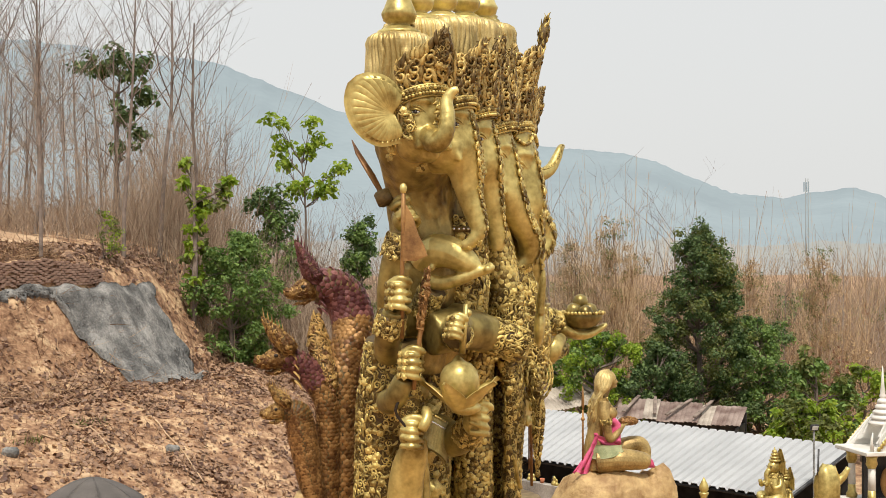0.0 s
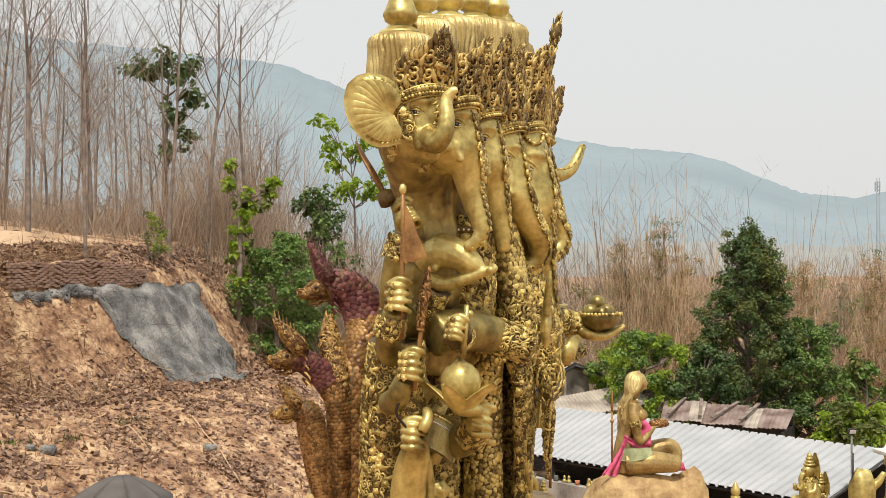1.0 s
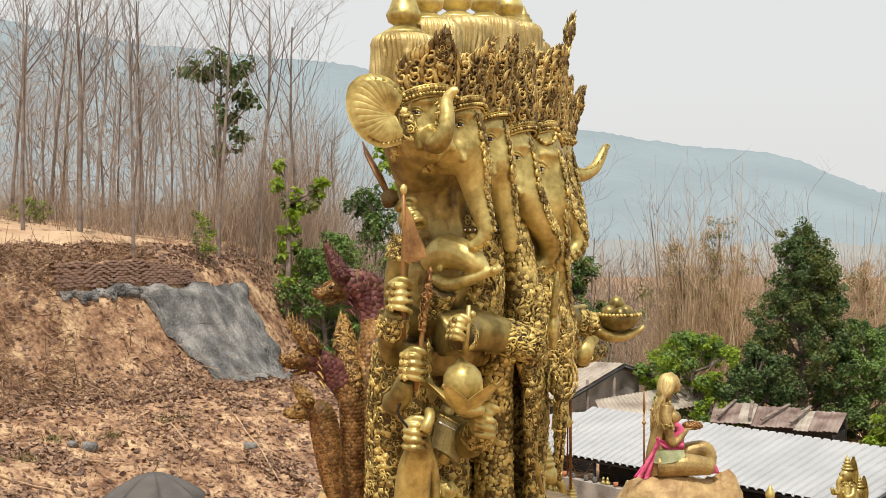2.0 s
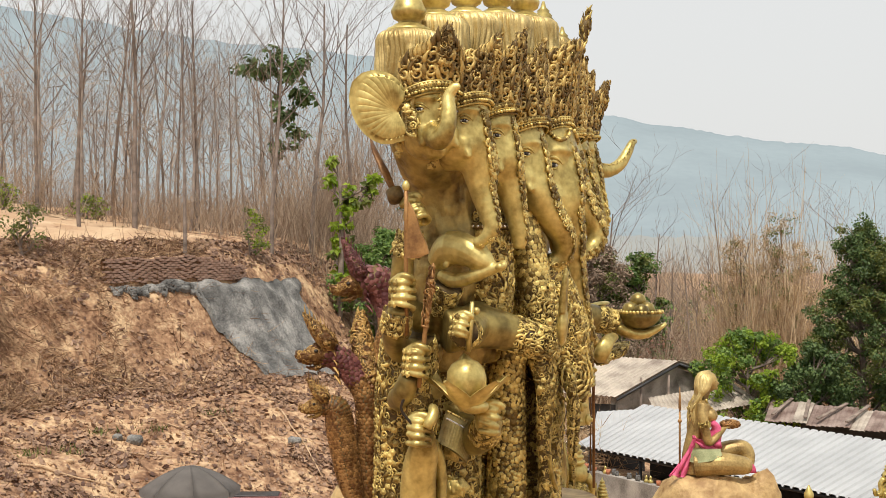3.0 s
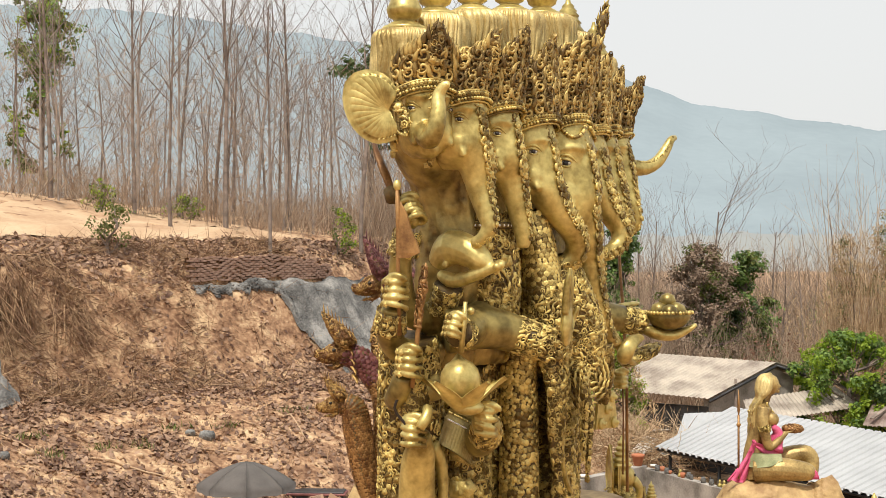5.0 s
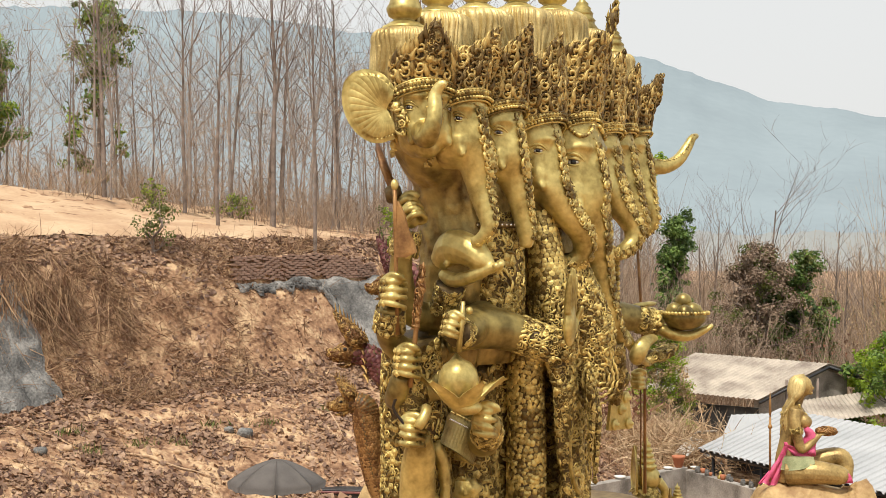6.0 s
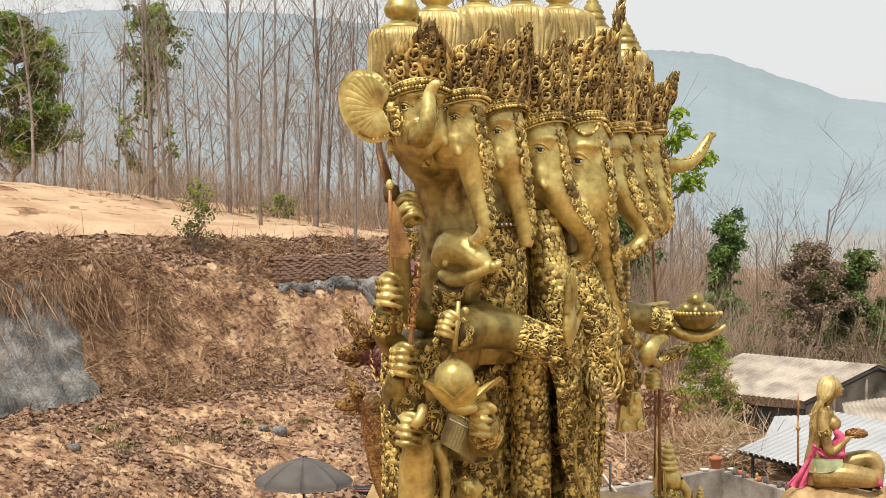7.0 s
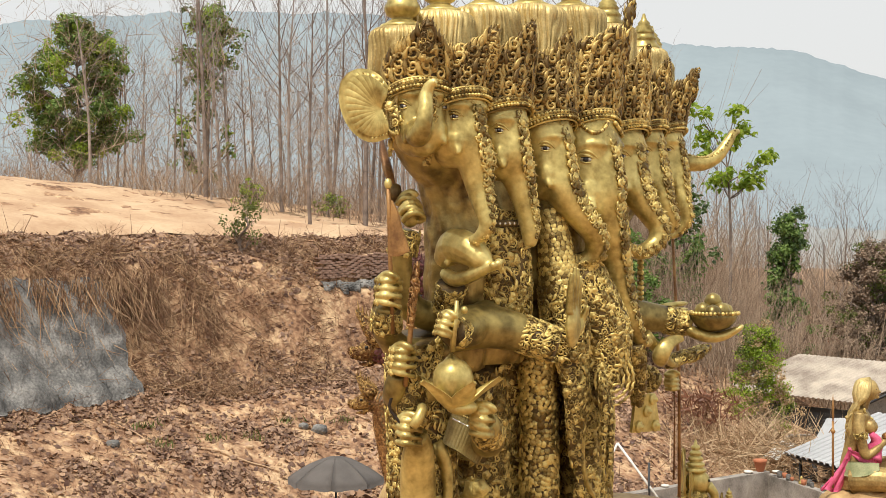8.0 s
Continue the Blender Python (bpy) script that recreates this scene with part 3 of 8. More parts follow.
def leafy_tree(name, x, y, height, label, clumps, leaf, mat, trunk_r=0.12, per=70, seed=0, z0=None, bark=BARK, group="green trees"):
    """A tapered trunk with limbs that reach clumps of leaves; clumps: (dx, dy, height, radius)."""
    rng = np.random.default_rng(900 + seed)
    z = ground_z(x, y) if z0 is None else z0
    t = thing(name, pose(x, y, z), label, "tree", group)
    tr, li, cr = Shape(), Shape(), Shape()
    keys = [(0, 0, -0.3), (rng.normal(0, 0.1), rng.normal(0, 0.1), height * 0.35), (rng.normal(0, 0.15), rng.normal(0, 0.15), height * 0.7), (clumps[-1][0] * 0.5, clumps[-1][1] * 0.5, height * 0.95)]
    path = smooth_path(keys, 12)
    tr.tube(path, np.linspace(trunk_r, trunk_r * 0.2, 12), bark, 8)
    for dx, dy, h, r in clumps:
        i = int(min(10, max(2, (h - 0.25 * math.hypot(dx, dy) - 0.4) / height * 11)))
        a = path[i]
        mid = (a + np.array([dx, dy, h])) / 2 + np.array([0, 0, -0.12])
        li.tube([a, mid, (dx, dy, h)], [trunk_r * 0.4, trunk_r * 0.25, trunk_r * 0.1], bark, 5, caps=False)
        for _ in range(3):
            b = np.array([dx, dy, h]) + rng.normal(0, r * 0.6, 3)
            li.tube([mid, (mid + b) / 2 + rng.normal(0, 0.05, 3), b], [trunk_r * 0.18, trunk_r * 0.12, 0.006], bark, 4, caps=False)
        n = max(9, int(per * r * r / 0.25 / 2.6))
        for _ in range(6):
            c = np.array([dx, dy, h]) + rng.normal(0, r * 0.5, 3) * np.array([1, 1, 0.8])
            clump(cr, rng, c, r * 0.55, n, leaf, mat if not isinstance(mat, tuple) else mat[int(rng.integers(0, len(mat)))], 0.8)
    part("trunk", tr, t)
    part("branchwork", li, t)
    part("crown", cr, t)
    return t


def crown_clumps(rng, height, base, width, n, tip=0.3, r=0.5, round_top=False, even=False):
    out = []
    for i in range(n):
        q = (i + rng.random()) / n
        h = base + (height - base) * q
        w = width * ((math.sin(math.pi * min(1, 0.15 + 0.85 * q)) ** 0.7) if round_top else (1 - q) ** 0.75 * min(1, 0.5 + q * 4) + tip * 0.2)
        a, d = rng.random() * 6.28, w * math.sqrt(rng.uniform(0.25, 1))
        if even:
            a = i * 2.4 + a * 0.15
        out.append((math.cos(a) * d, math.sin(a) * d, h, r * rng.uniform(0.7, 1.25)))
    return out


rng = np.random.default_rng(7)
leafy_tree("evergreen_tree", 17.5, 31.5, 8.2, "tall dark green conical evergreen behind the sheds", crown_clumps(rng, 8.7, 0.8, 2.75, 120, r=0.5, even=True), 0.115, (LEAF_DARK, LEAF_DARK, LEAF_OLIVE), 0.16, 165, 1, -1.6)
leafy_tree("broadleaf_tree", 19.7, 31.0, 4.6, "bushy dark green broadleaf tree", crown_clumps(rng, 5.2, 0.8, 1.9, 46, r=0.56, round_top=True), 0.13, (LEAF_MID, LEAF_DARK, LEAF_MID), 0.12, 110, 2, -1.6)
leafy_tree("broadleaf_tree", 12.9, 30.6, 4.2, "bright green broadleaf tree beside the sheds", crown_clumps(rng, 4.8, 0.6, 2.3, 42, r=0.55, round_top=True), 0.15, (LEAF_MID, LEAF_LIME), 0.12, 120, 3, -1.6)
leafy_tree("broadleaf_tree", 15.0, 29.8, 3.8, "dark green broadleaf tree behind the white roof", crown_clumps(rng, 4.3, 0.8, 1.6, 26, r=0.5, round_top=True), 0.15, LEAF_DARK, 0.12, 120, 4, -1.6)
leafy_tree("mango_tree", 20.0, 27.0, 3.6, "mango tree with drooping yellow-green leaves", crown_clumps(rng, 4.0, 0.8, 1.4, 24, r=0.45, round_top=True), 0.2, (LEAF_OLIVE, LEAF_MID), 0.1, 80, 5, -1.6)
leafy_tree("mango_tree", 18.2, 24.0, 2.6, "mango tree with drooping yellow-green leaves", crown_clumps(rng, 2.6, 0.8, 1.4, 20, r=0.45, round_top=True), 0.2, (LEAF_LIME, LEAF_OLIVE), 0.1, 80, 6, -1.6)
leafy_tree("mango_tree", 23.0, 29.0, 3.0, "mango tree with drooping yellow-green leaves", crown_clumps(rng, 3.3, 0.8, 1.4, 18, r=0.45, round_top=True), 0.2, (LEAF_LIME, LEAF_OLIVE), 0.1, 80, 16, -1.6)
leafy_tree("creeper_covered_tree", 9.5, 43.6, 8.2, "broad tree smothered in dry grey-brown creepers", crown_clumps(rng, 8.5, 0.8, 2.4, 70, r=0.62, round_top=True), 0.13, (LEAF_CREEPER, LEAF_CREEPER, LEAF_CREEPER, LEAF_OLIVE), 0.16, 100, 7, -2.2)
leafy_tree("broadleaf_tree", 11.6, 44.8, 8.0, "rounded dark green tree beside the creeper-covered one", crown_clumps(rng, 8.3, 1.2, 1.7, 44, r=0.6, round_top=True), 0.17, (LEAF_DARK, LEAF_MID, LEAF_OLIVE), 0.14, 80, 17, -2.2)
leafy_tree("broadleaf_tree", 5.9, 44.0, 9.3, "slender uneven green tree beyond the grey roof", crown_clumps(rng, 9.6, 3.2, 1.35, 36, r=0.52), 0.17, (LEAF_MID, LEAF_DARK, LEAF_MID), 0.12, 80, 8, -2.0)
leafy_tree("bamboo_clump", 4.4, 29.0, 4.6, "feathery yellow-green bamboo clump", crown_clumps(rng, 5.1, 0.2, 1.0, 56, r=0.45, round_top=True), 0.085, (LEAF_LIME, LEAF_TAN, LEAF_LIME, LEAF_OLIVE, LEAF_LIME), 0.04, 170, 9, -1.7)
# on the plateau
leafy_tree("leafy_tree", -5.1, 37.7, 6.5, "tree with large dark drooping leaves at its top", [(-0.9, 0, 6.7, 0.7), (0.2, 0.2, 7.0, 0.8), (0.9, -0.2, 6.6, 0.7), (1.2, 0.3, 5.7, 0.6), (0.3, 0.3, 5.1, 0.6), (0.9, 0, 4.1, 0.5), (0.2, 0.1, 3.4, 0.4)], 0.3, LEAF_DARK, 0.12, 34, 10)
VINE = [(0.1, 0, 1.7, 0.28), (-0.2, 0, 2.2, 0.3), (0.15, 0, 2.7, 0.3), (0.0, 0, 3.2, 0.3), (0.3, 0, 3.7, 0.36), (0.6, 0.1, 4.1, 0.34), (0.2, 0, 4.4, 0.34), (-0.3, 0, 4.9, 0.22), (1.05, 0, 4.6, 0.2), (1.3, 0, 5.0, 0.14), (-0.25, 0, 5.6, 0.14)]
leafy_tree("vine_covered_tree", -2.25, 30.6, 6.2, "dead tree wrapped in bright yellow-green creeper", VINE, 0.26, (LEAF_LIME, LEAF_LIME, LEAF_LIME, LEAF_OLIVE), 0.14, 75, 11)
leafy_tree("young_teak", 3.2, 44.0, 9.6, "young tree with large lime-green leaves at the limb ends", [(-1.1, 0, 10.3, 0.5), (-1.0, 0, 9.3, 0.5), (-0.9, 0, 8.4, 0.5), (0.3, 0, 10.4, 0.5), (0.7, 0, 9.7, 0.5), (0.2, 0, 9.0, 0.45), (1.6, 0, 8.3, 0.5), (1.3, 0, 7.6, 0.5), (0.8, 0, 7.0, 0.5), (-0.3, 0, 7.4, 0.6)], 0.27, LEAF_LIME, 0.1, 44, 12, 2.0)
leafy_tree("broadleaf_tree", -0.7, 30.8, 4.0, "rounded dark green shrub tree on the slope", crown_clumps(rng, 4.4, 0.3, 1.5, 34, r=0.55, round_top=True), 0.13, LEAF_MID, 0.1, 130, 13, 2.4)
leafy_tree("broadleaf_tree", 1.2, 38.5, 6.5, "slender tree with dusty olive leaves", crown_clumps(rng, 7.0, 2.0, 1.2, 24, r=0.5, round_top=True), 0.2, (LEAF_MID, LEAF_DARK), 0.1, 50, 14, 2.0)
for i, (x, y, h, wd) in enumerate(((15.6, 42.0, 9.0, 1.5), (17.2, 41.0, 10.0, 1.3), (18.8, 42.5, 8.6, 1.5), (25.5, 44.0, 8.0, 1.8), (29.0, 43.0, 8.6, 1.6))):
    leafy_tree("bamboo_clump", x, y, h, "tall feathery clump of dry tan bamboo", crown_clumps(rng, h, 0.6, wd, 34, r=0.6), 0.085, (LEAF_TAN, LEAF_TAN, LEAF_TAN, LEAF_OLIVE), 0.05, 70, 50 + i, -2.2, STRAW)
leafy_tree("broadleaf_tree", -25.6, 37.6, 7.8, "full green tree standing on the plateau", crown_clumps(rng, 8.4, 2.2, 2.2, 64, r=0.66, round_top=True), 0.15, (LEAF_MID, LEAF_LIME, LEAF_MID, LEAF_OLIVE), 0.13, 110, 20)
leafy_tree("broadleaf_tree", -18.9, 36.8, 8.2, "half-bare tree with green leaves at its top", crown_clumps(rng, 8.6, 5.4, 1.1, 18, r=0.6, round_top=True) + crown_clumps(rng, 5.5, 1.0, 1.4, 14, r=0.4, round_top=True), 0.2, (LEAF_MID, LEAF_OLIVE, LEAF_LIME), 0.13, 40, 21)
leafy_tree("broadleaf_tree", -33.6, 37.0, 8.0, "full green tree standing on the plateau", crown_clumps(rng, 8.2, 2.2, 2.2, 30, r=0.7, round_top=True), 0.17, (LEAF_MID, LEAF_DARK), 0.15, 80, 22)
leafy_tree("shrub", -10.75, 20.7, 1.3, "scrubby green-tipped shrub on the bank's edge", crown_clumps(rng, 1.5, 0.6, 0.5, 8, r=0.28, round_top=True), 0.1, LEAF_OLIVE, 0.05, 60, 23, group="shrubs")
for i, (x, y, h) in enumerate(((-11.0, 30.0, 1.0), (-5.2, 27.9, 1.5), (-13.6, 28.6, 0.9))):
    leafy_tree("sapling", x, y, h, "thin sapling with sparse yellow-green leaves", crown_clumps(rng, h, 0.2, 0.6, 9, r=0.3, round_top=True), 0.10, (LEAF_OLIVE, LEAF_LIME), 0.03, 40, 30 + i, group="saplings")
# green crowns far off among the dry wood
far = Shape()
rng = np.random.default_rng(71)
for _ in range(46):
    x, y, h = rng.uniform(12, 95), rng.uniform(62, 135), rng.uniform(2.5, 6.5)
    for _ in range(7):
        clump(far, rng, (x + rng.normal(0, 1.0), y + rng.normal(0, 1.0), -2.4 + h * rng.uniform(0.35, 1.0)), 0.95, 34, 0.42, (LEAF_OLIVE, LEAF_MID, LEAF_DARK)[int(rng.integers(0, 3))], 0.8)
tagged(part("far_wood", far), "scattered green tree crowns far off in the dry valley", "woods", kind="stuff")
scrub = Shape()
rng = np.random.default_rng(73)
for k in range(210):
    x, y, h = rng.uniform(8, 58), rng.uniform(38, 80), rng.uniform(1.5, 5.5)
    tint = (LEAF_TAN, LEAF_TAN, LEAF_TAN, LEAF_RUST, LEAF_TAN, LEAF_OLIVE)[k % 6]
    for _ in range(6):
        clump(scrub, rng, (x + rng.normal(0, 0.8), y + rng.normal(0, 0.8), -2.2 + h * rng.uniform(0.2, 1.0)), 0.75, 30, 0.17, tint, 1.2)
tagged(part("valley_scrub", scrub), "sparse tan, olive and rust-leaved bushes among the dry brush", "bushes", kind="stuff")

# ---------------------------------------------------------------- the many-headed elephant statue
# Its own axes: u along the row of heads, f to its front, z up.
STATUE_AT = pose(1.75, 2.75, 0, 0, 0, 61.8)


def L(u, f, z):
    return np.array([u, -f, z], float)


def LL(keys):
    return np.array([L(*k) for k in keys])


def loft(shape, rings, mat, seg=40, power=2.4, ridge=None):
    """Stacked rounded sections: rows of (z, centre u, centre f, half width, half depth)."""
    a = np.linspace(0, 2 * np.pi, seg, endpoint=False)
    c, s = np.cos(a), np.sin(a)
    cc, ss = np.sign(c) * abs(c) ** (2 / power), np.sign(s) * abs(s) ** (2 / power)
    r = np.array(rings, float)
    n = 4 * (len(r) - 1) + 1
    k = np.linspace(0, len(r) - 1, n)
    rr = smooth_path(r, n)
    v = []
    for i, (z, cu, cf, hw, hd) in enumerate(rr):
        g = np.array([ridge(x, z) for x in a]) if ridge else 1
        v.append(np.stack([cu + cc * hw * g, -cf + ss * hd * g, np.full(seg, z)], 1))
    f = [(i * seg + j, i * seg + (j + 1) % seg, (i + 1) * seg + (j + 1) % seg, (i + 1) * seg + j) for i in range(n - 1) for j in range(seg)]
    f += [tuple(range(seg))[::-1], tuple((n - 1) * seg + j for j in range(seg))]
    return shape.add(np.concatenate(v), outward(np.concatenate(v), f), mat)


def scatter(piece, count, rng, gap, keep=None):
    """Evenly spread points and normals on the faces of a shape."""
    v = np.concatenate(piece.v)
    quads = [f for f in piece.f if len(f) in (3, 4)]
    p = np.array([[v[f[0]], v[f[1]], v[f[2]], v[f[3] if len(f) > 3 else f[2]]] for f in quads])
    nor = np.cross(p[:, 2] - p[:, 0], p[:, 3] - p[:, 1])
    small = np.linalg.norm(nor, axis=1) < 1e-9
    nor[small] = np.cross(p[:, 1] - p[:, 0], p[:, 2] - p[:, 0])[small]
    area = np.linalg.norm(nor, axis=1) + 1e-12
    nor = nor / area[:, None]
    pick = rng.choice(len(p), size=count * 6, p=area / area.sum())
    a, b = rng.random(len(pick))[:, None], rng.random(len(pick))[:, None]
    q = p[pick]
    pts = (q[:, 0] * (1 - a) + q[:, 1] * a) * (1 - b) + (q[:, 3] * (1 - a) + q[:, 2] * a) * b
    nn = nor[pick]
    out_p, out_n, cells = [], [], {}
    for x, y in zip(pts, nn):
        if keep and not keep(x, y):
            continue
        c = tuple((x / gap).astype(int))
        near = [cells[k] for k in ((c[0] + i, c[1] + j, c[2] + l) for i in (-1, 0, 1) for j in (-1, 0, 1) for l in (-1, 0, 1)) if k in cells]
        if any(np.sum((x - o) ** 2) < gap * gap for grp in near for o in grp):
            continue
        cells.setdefault(c, []).append(x)
        out_p.append(x)
        out_n.append(y)
        if len(out_p) >= count:
            break
    return np.array(out_p).reshape(-1, 3), np.array(out_n).reshape(-1, 3)


def merge(shape, piece):
    base = shape.count
    slots = [shape.slot(m) for m in piece.mats]
    shape.v += piece.v
    shape.count += piece.count
    shape.f += [tuple(i + base for i in f) for f in piece.f]
    shape.m += [slots[i] for i in piece.m]
    shape.s += piece.s
    return shape


def melt(piece, voxel, rounds=4):
    """Fuses overlapping closed forms into one modelled skin; returns its vertices and faces."""
    rough_mesh = piece.mesh("rough")
    ob = new("rough", rough_mesh)
    fuse = ob.modifiers.new("fuse", "REMESH")
    fuse.mode, fuse.voxel_size = "VOXEL", voxel
    soft = ob.modifiers.new("soften", "SMOOTH")
    soft.iterations, soft.factor = rounds, 0.5
    bpy.context.view_layer.update()
    done = ob.evaluated_get(bpy.context.evaluated_depsgraph_get())
    got = done.to_mesh()
    v = np.empty(len(got.vertices) * 3)
    got.vertices.foreach_get("co", v)
    f = [tuple(p.vertices) for p in got.polygons]
    done.to_mesh_clear()
    bpy.data.objects.remove(ob)
    bpy.data.meshes.remove(rough_mesh)
    return v.reshape(-1, 3), f


def seen_side(p, n):
    """Only the flanks that one can walk past carry fine ornament."""
    return n[0] * -0.8 + -n[1] * 0.6 > -0.45


def filigree(shape, piece, count, size, rng, keep=seen_side, mat=None, gap=0.50):
    """Covers a piece with scrolls, rosettes and leaves."""
    size, count = size * 0.80, int(count * 2.5)
    pts, nor = scatter(piece, count, rng, size * gap, keep)
    if not len(pts):
        return
    kind = rng.random(len(pts))
    for lo, hi, tmpl in ((0, 0.50, CURL), (0.50, 0.76, ROSETTE), (0.76, 1.01, LEAFLET)):
        k = (kind >= lo) & (kind < hi)
        shape.stamp(*tmpl, frames_on(pts[k], nor[k], size * rng.uniform(0.85, 1.35, k.sum()), rng.random(k.sum()) * 6.28, rng, size * 0.04), mat or GOLD_ORN)


def scaled(shape, path, radii, rng, size, mat, arc=(0, 2 * math.pi), down=1, squash=(1, 1)):
    """Overlapping scales in staggered rings round a tube."""
    p, r = np.array(path, float), np.broadcast_to(np.array(radii, float), (len(path),))
    seglen = np.linalg.norm(np.diff(p, axis=0), axis=1)
    run = np.concatenate([[0], np.cumsum(seglen)])
    side = None
    fr = []
    for row, d in enumerate(np.arange(0, run[-1], size * 0.62)):
        c = np.array([np.interp(d, run, p[:, k]) for k in range(3)])
        c2 = np.array([np.interp(min(d + 0.05, run[-1]), run, p[:, k]) for k in range(3)])
        c1 = np.array([np.interp(max(d - 0.05, 0), run, p[:, k]) for k in range(3)])
        t = (c2 - c1) / (np.linalg.norm(c2 - c1) + 1e-9)
        rad = np.interp(d, run, r)
        ref = np.array([0, -1, 0]) if abs(t[1]) < 0.9 else np.array([1, 0, 0])
        s1 = ref - t * (ref @ t)
        s1 /= np.linalg.norm(s1)
        s2 = np.cross(t, s1)
        n = max(5, int((arc[1] - arc[0]) * rad / (size * 0.8)))
        for j in range(n):
            a = arc[0] + (arc[1] - arc[0]) * (j + 0.5 * (row % 2)) / n
            nn = s1 * math.cos(a) + s2 * math.sin(a)
            m = np.eye(4)
            m[:3, :3] = turn_to(nn + 0.12 * rng.normal(0, 1, 3), 0, t * down) * size * rng.uniform(0.74, 0.95)
            m[:3, 3] = c + nn * rad * 0.98
            fr.append(m)
    shape.stamp(*SCALE, fr, mat, False)


GRIPS, FOREARMS = Shape(), Shape()


def fist(shape, at, rod, fore, size, rng, mat=GOLD, ring=True):
    """A hand closed round a rod: four curled fingers, thumb, back of the hand; fore: where the knuckles point."""
    at, rod, fore = np.array(at, float), np.array(rod, float), np.array(fore, float)
    rod /= np.linalg.norm(rod)
    fore = fore - rod * (fore @ rod)
    fore /= np.linalg.norm(fore)
    side = np.cross(rod, fore)
    GRIPS.ball(at - fore * size * 0.24, (size * 0.36, size * 0.42, size * 0.5), mat, np.stack([side, fore, rod], 1))
    for k in range(4):
        c = at + rod * (k - 1.5) * size * 0.275 + fore * size * (0.05, 0.07, 0.03, -0.04)[k] + rng.normal(0, 0.012 * size, 3)
        tilt = rng.normal(-0.05, 0.05)
        long = 2.25 + rng.normal(0, 0.12) - 0.12 * (k == 0)
        pts, rad = [], []
        for q, a in zip(np.linspace(0, 1, 15), np.linspace(-1.55, long, 15)):
            # three straight joints round the rod
            flat = 1 + 0.10 * math.cos(3.1 * a + 0.5)
            pts.append(c + size * 0.42 * flat * (fore * math.cos(a) * 0.95 + side * math.sin(a)) + rod * size * tilt * (q - 0.4) * 2)
            rad.append(size * (0.128 + 0.014 * math.cos(3.1 * a + 0.5) - 0.035 * q))
        GRIPS.tube(pts, rad, mat, 10)
        GRIPS.ball(pts[-1], size * 0.092, mat, seg=8, rows=5)
    th = [at - side * size * 0.36 + rod * size * 0.42, at - side * size * 0.1 + rod * size * 0.66 + fore * size * 0.25, at + side * size * 0.22 + rod * size * 0.60 + fore * size * 0.42, at + side * size * 0.42 + rod * size * 0.46 + fore * size * 0.34]
    GRIPS.tube(smooth_path(th, 9), size * np.array([0.17, 0.165, 0.155, 0.15, 0.145, 0.135, 0.12, 0.10, 0.06]), mat, 10)
    if ring:
        pts = [at + rod * (k - 1.5) * size * 0.27 + size * 0.46 * (fore * math.cos(a) + side * math.sin(a)) for k in range(4) for a in (-1.5, -0.9)]
        nor = [fore * math.cos(a) + side * math.sin(a) for k in range(4) for a in (-1.5, -0.9)]
        shape.stamp(*ROSETTE, frames_on(pts, nor, [size * 0.3] * 8, rng.random(8), rng, -size * 0.02), GOLD_ORN)


def cuff(shape, a, b, ra, rb, rng, size=0.08, count=60):
    """An ornate bracelet or sleeve between two points."""
    piece = Shape()
    piece.tube([a, (np.array(a) + b) / 2, b], [ra, (ra + rb) / 2, rb], UMBER, 14)
    merge(shape, piece)
    filigree(shape, piece, count, size, rng)


def open_hand(shape, wrist, way, palm, length, rng, curl=0.15, mat=GOLD):
    """A flat hand: fingers along way, palm: the palm's normal."""
    wrist, way, palm = (np.array(q, float) for q in (wrist, way, palm))
    way /= np.linalg.norm(way)
    palm = palm - way * (palm @ way)
    palm /= np.linalg.norm(palm)
    side = np.cross(way, palm)
    GRIPS.ball(wrist + way * length * 0.24, (length * 0.2, length * 0.075, length * 0.27), mat, np.stack([side, palm, way], 1))
    for k in range(4):
        b = wrist + way * length * 0.4 + side * length * (k - 1.5) * 0.095
        ln = length * (0.5, 0.57, 0.55, 0.45)[k]
        pts = [b + way * ln * q + palm * length * curl * q * q + side * (k - 1.5) * 0.012 * q for q in np.linspace(0, 1, 6)]
        GRIPS.tube(pts, length * np.array([0.052, 0.05, 0.047, 0.044, 0.038, 0.022]), mat, 8)
    b = wrist + way * length * 0.15 + side * length * 0.17
    GRIPS.tube([b, b + (side * 0.6 + way) * length * 0.15 + palm * 0.02, b + (side * 0.5 + way * 1.6) * length * 0.2 + palm * length * 0.1], length * np.array([0.06, 0.055, 0.03]), mat, 8)


statue = Shape()
rng = np.random.default_rng(11)

# trunk of the body: smooth chest above, ornamented robe below
# chest and neck are coloured darker for the shade the heads throw
chest = Shape()
loft(chest, [(4.7, -1.1, -0.95, 1.15, 0.55), (5.4, -1.05, -0.82, 1.25, 0.6), (6.0, -0.9, -0.76, 1.45, 0.58), (6.6, -0.5, -0.74, 1.95, 0.52), (7.2, -0.15, -0.76, 2.4, 0.48), (7.75, -0.2, -0.8, 2.75, 0.42), (8.5, -0.3, -0.9, 2.85, 0.3)], GOLD_CHEST, 120, 2.4, lambda a, z: 1 + 0.016 * math.sin(22 * a + 3 * math.sin(z * 2.2)) + 0.014 * math.sin(z * 8 + 4 * a))
merge(statue, chest)
neck = Shape()
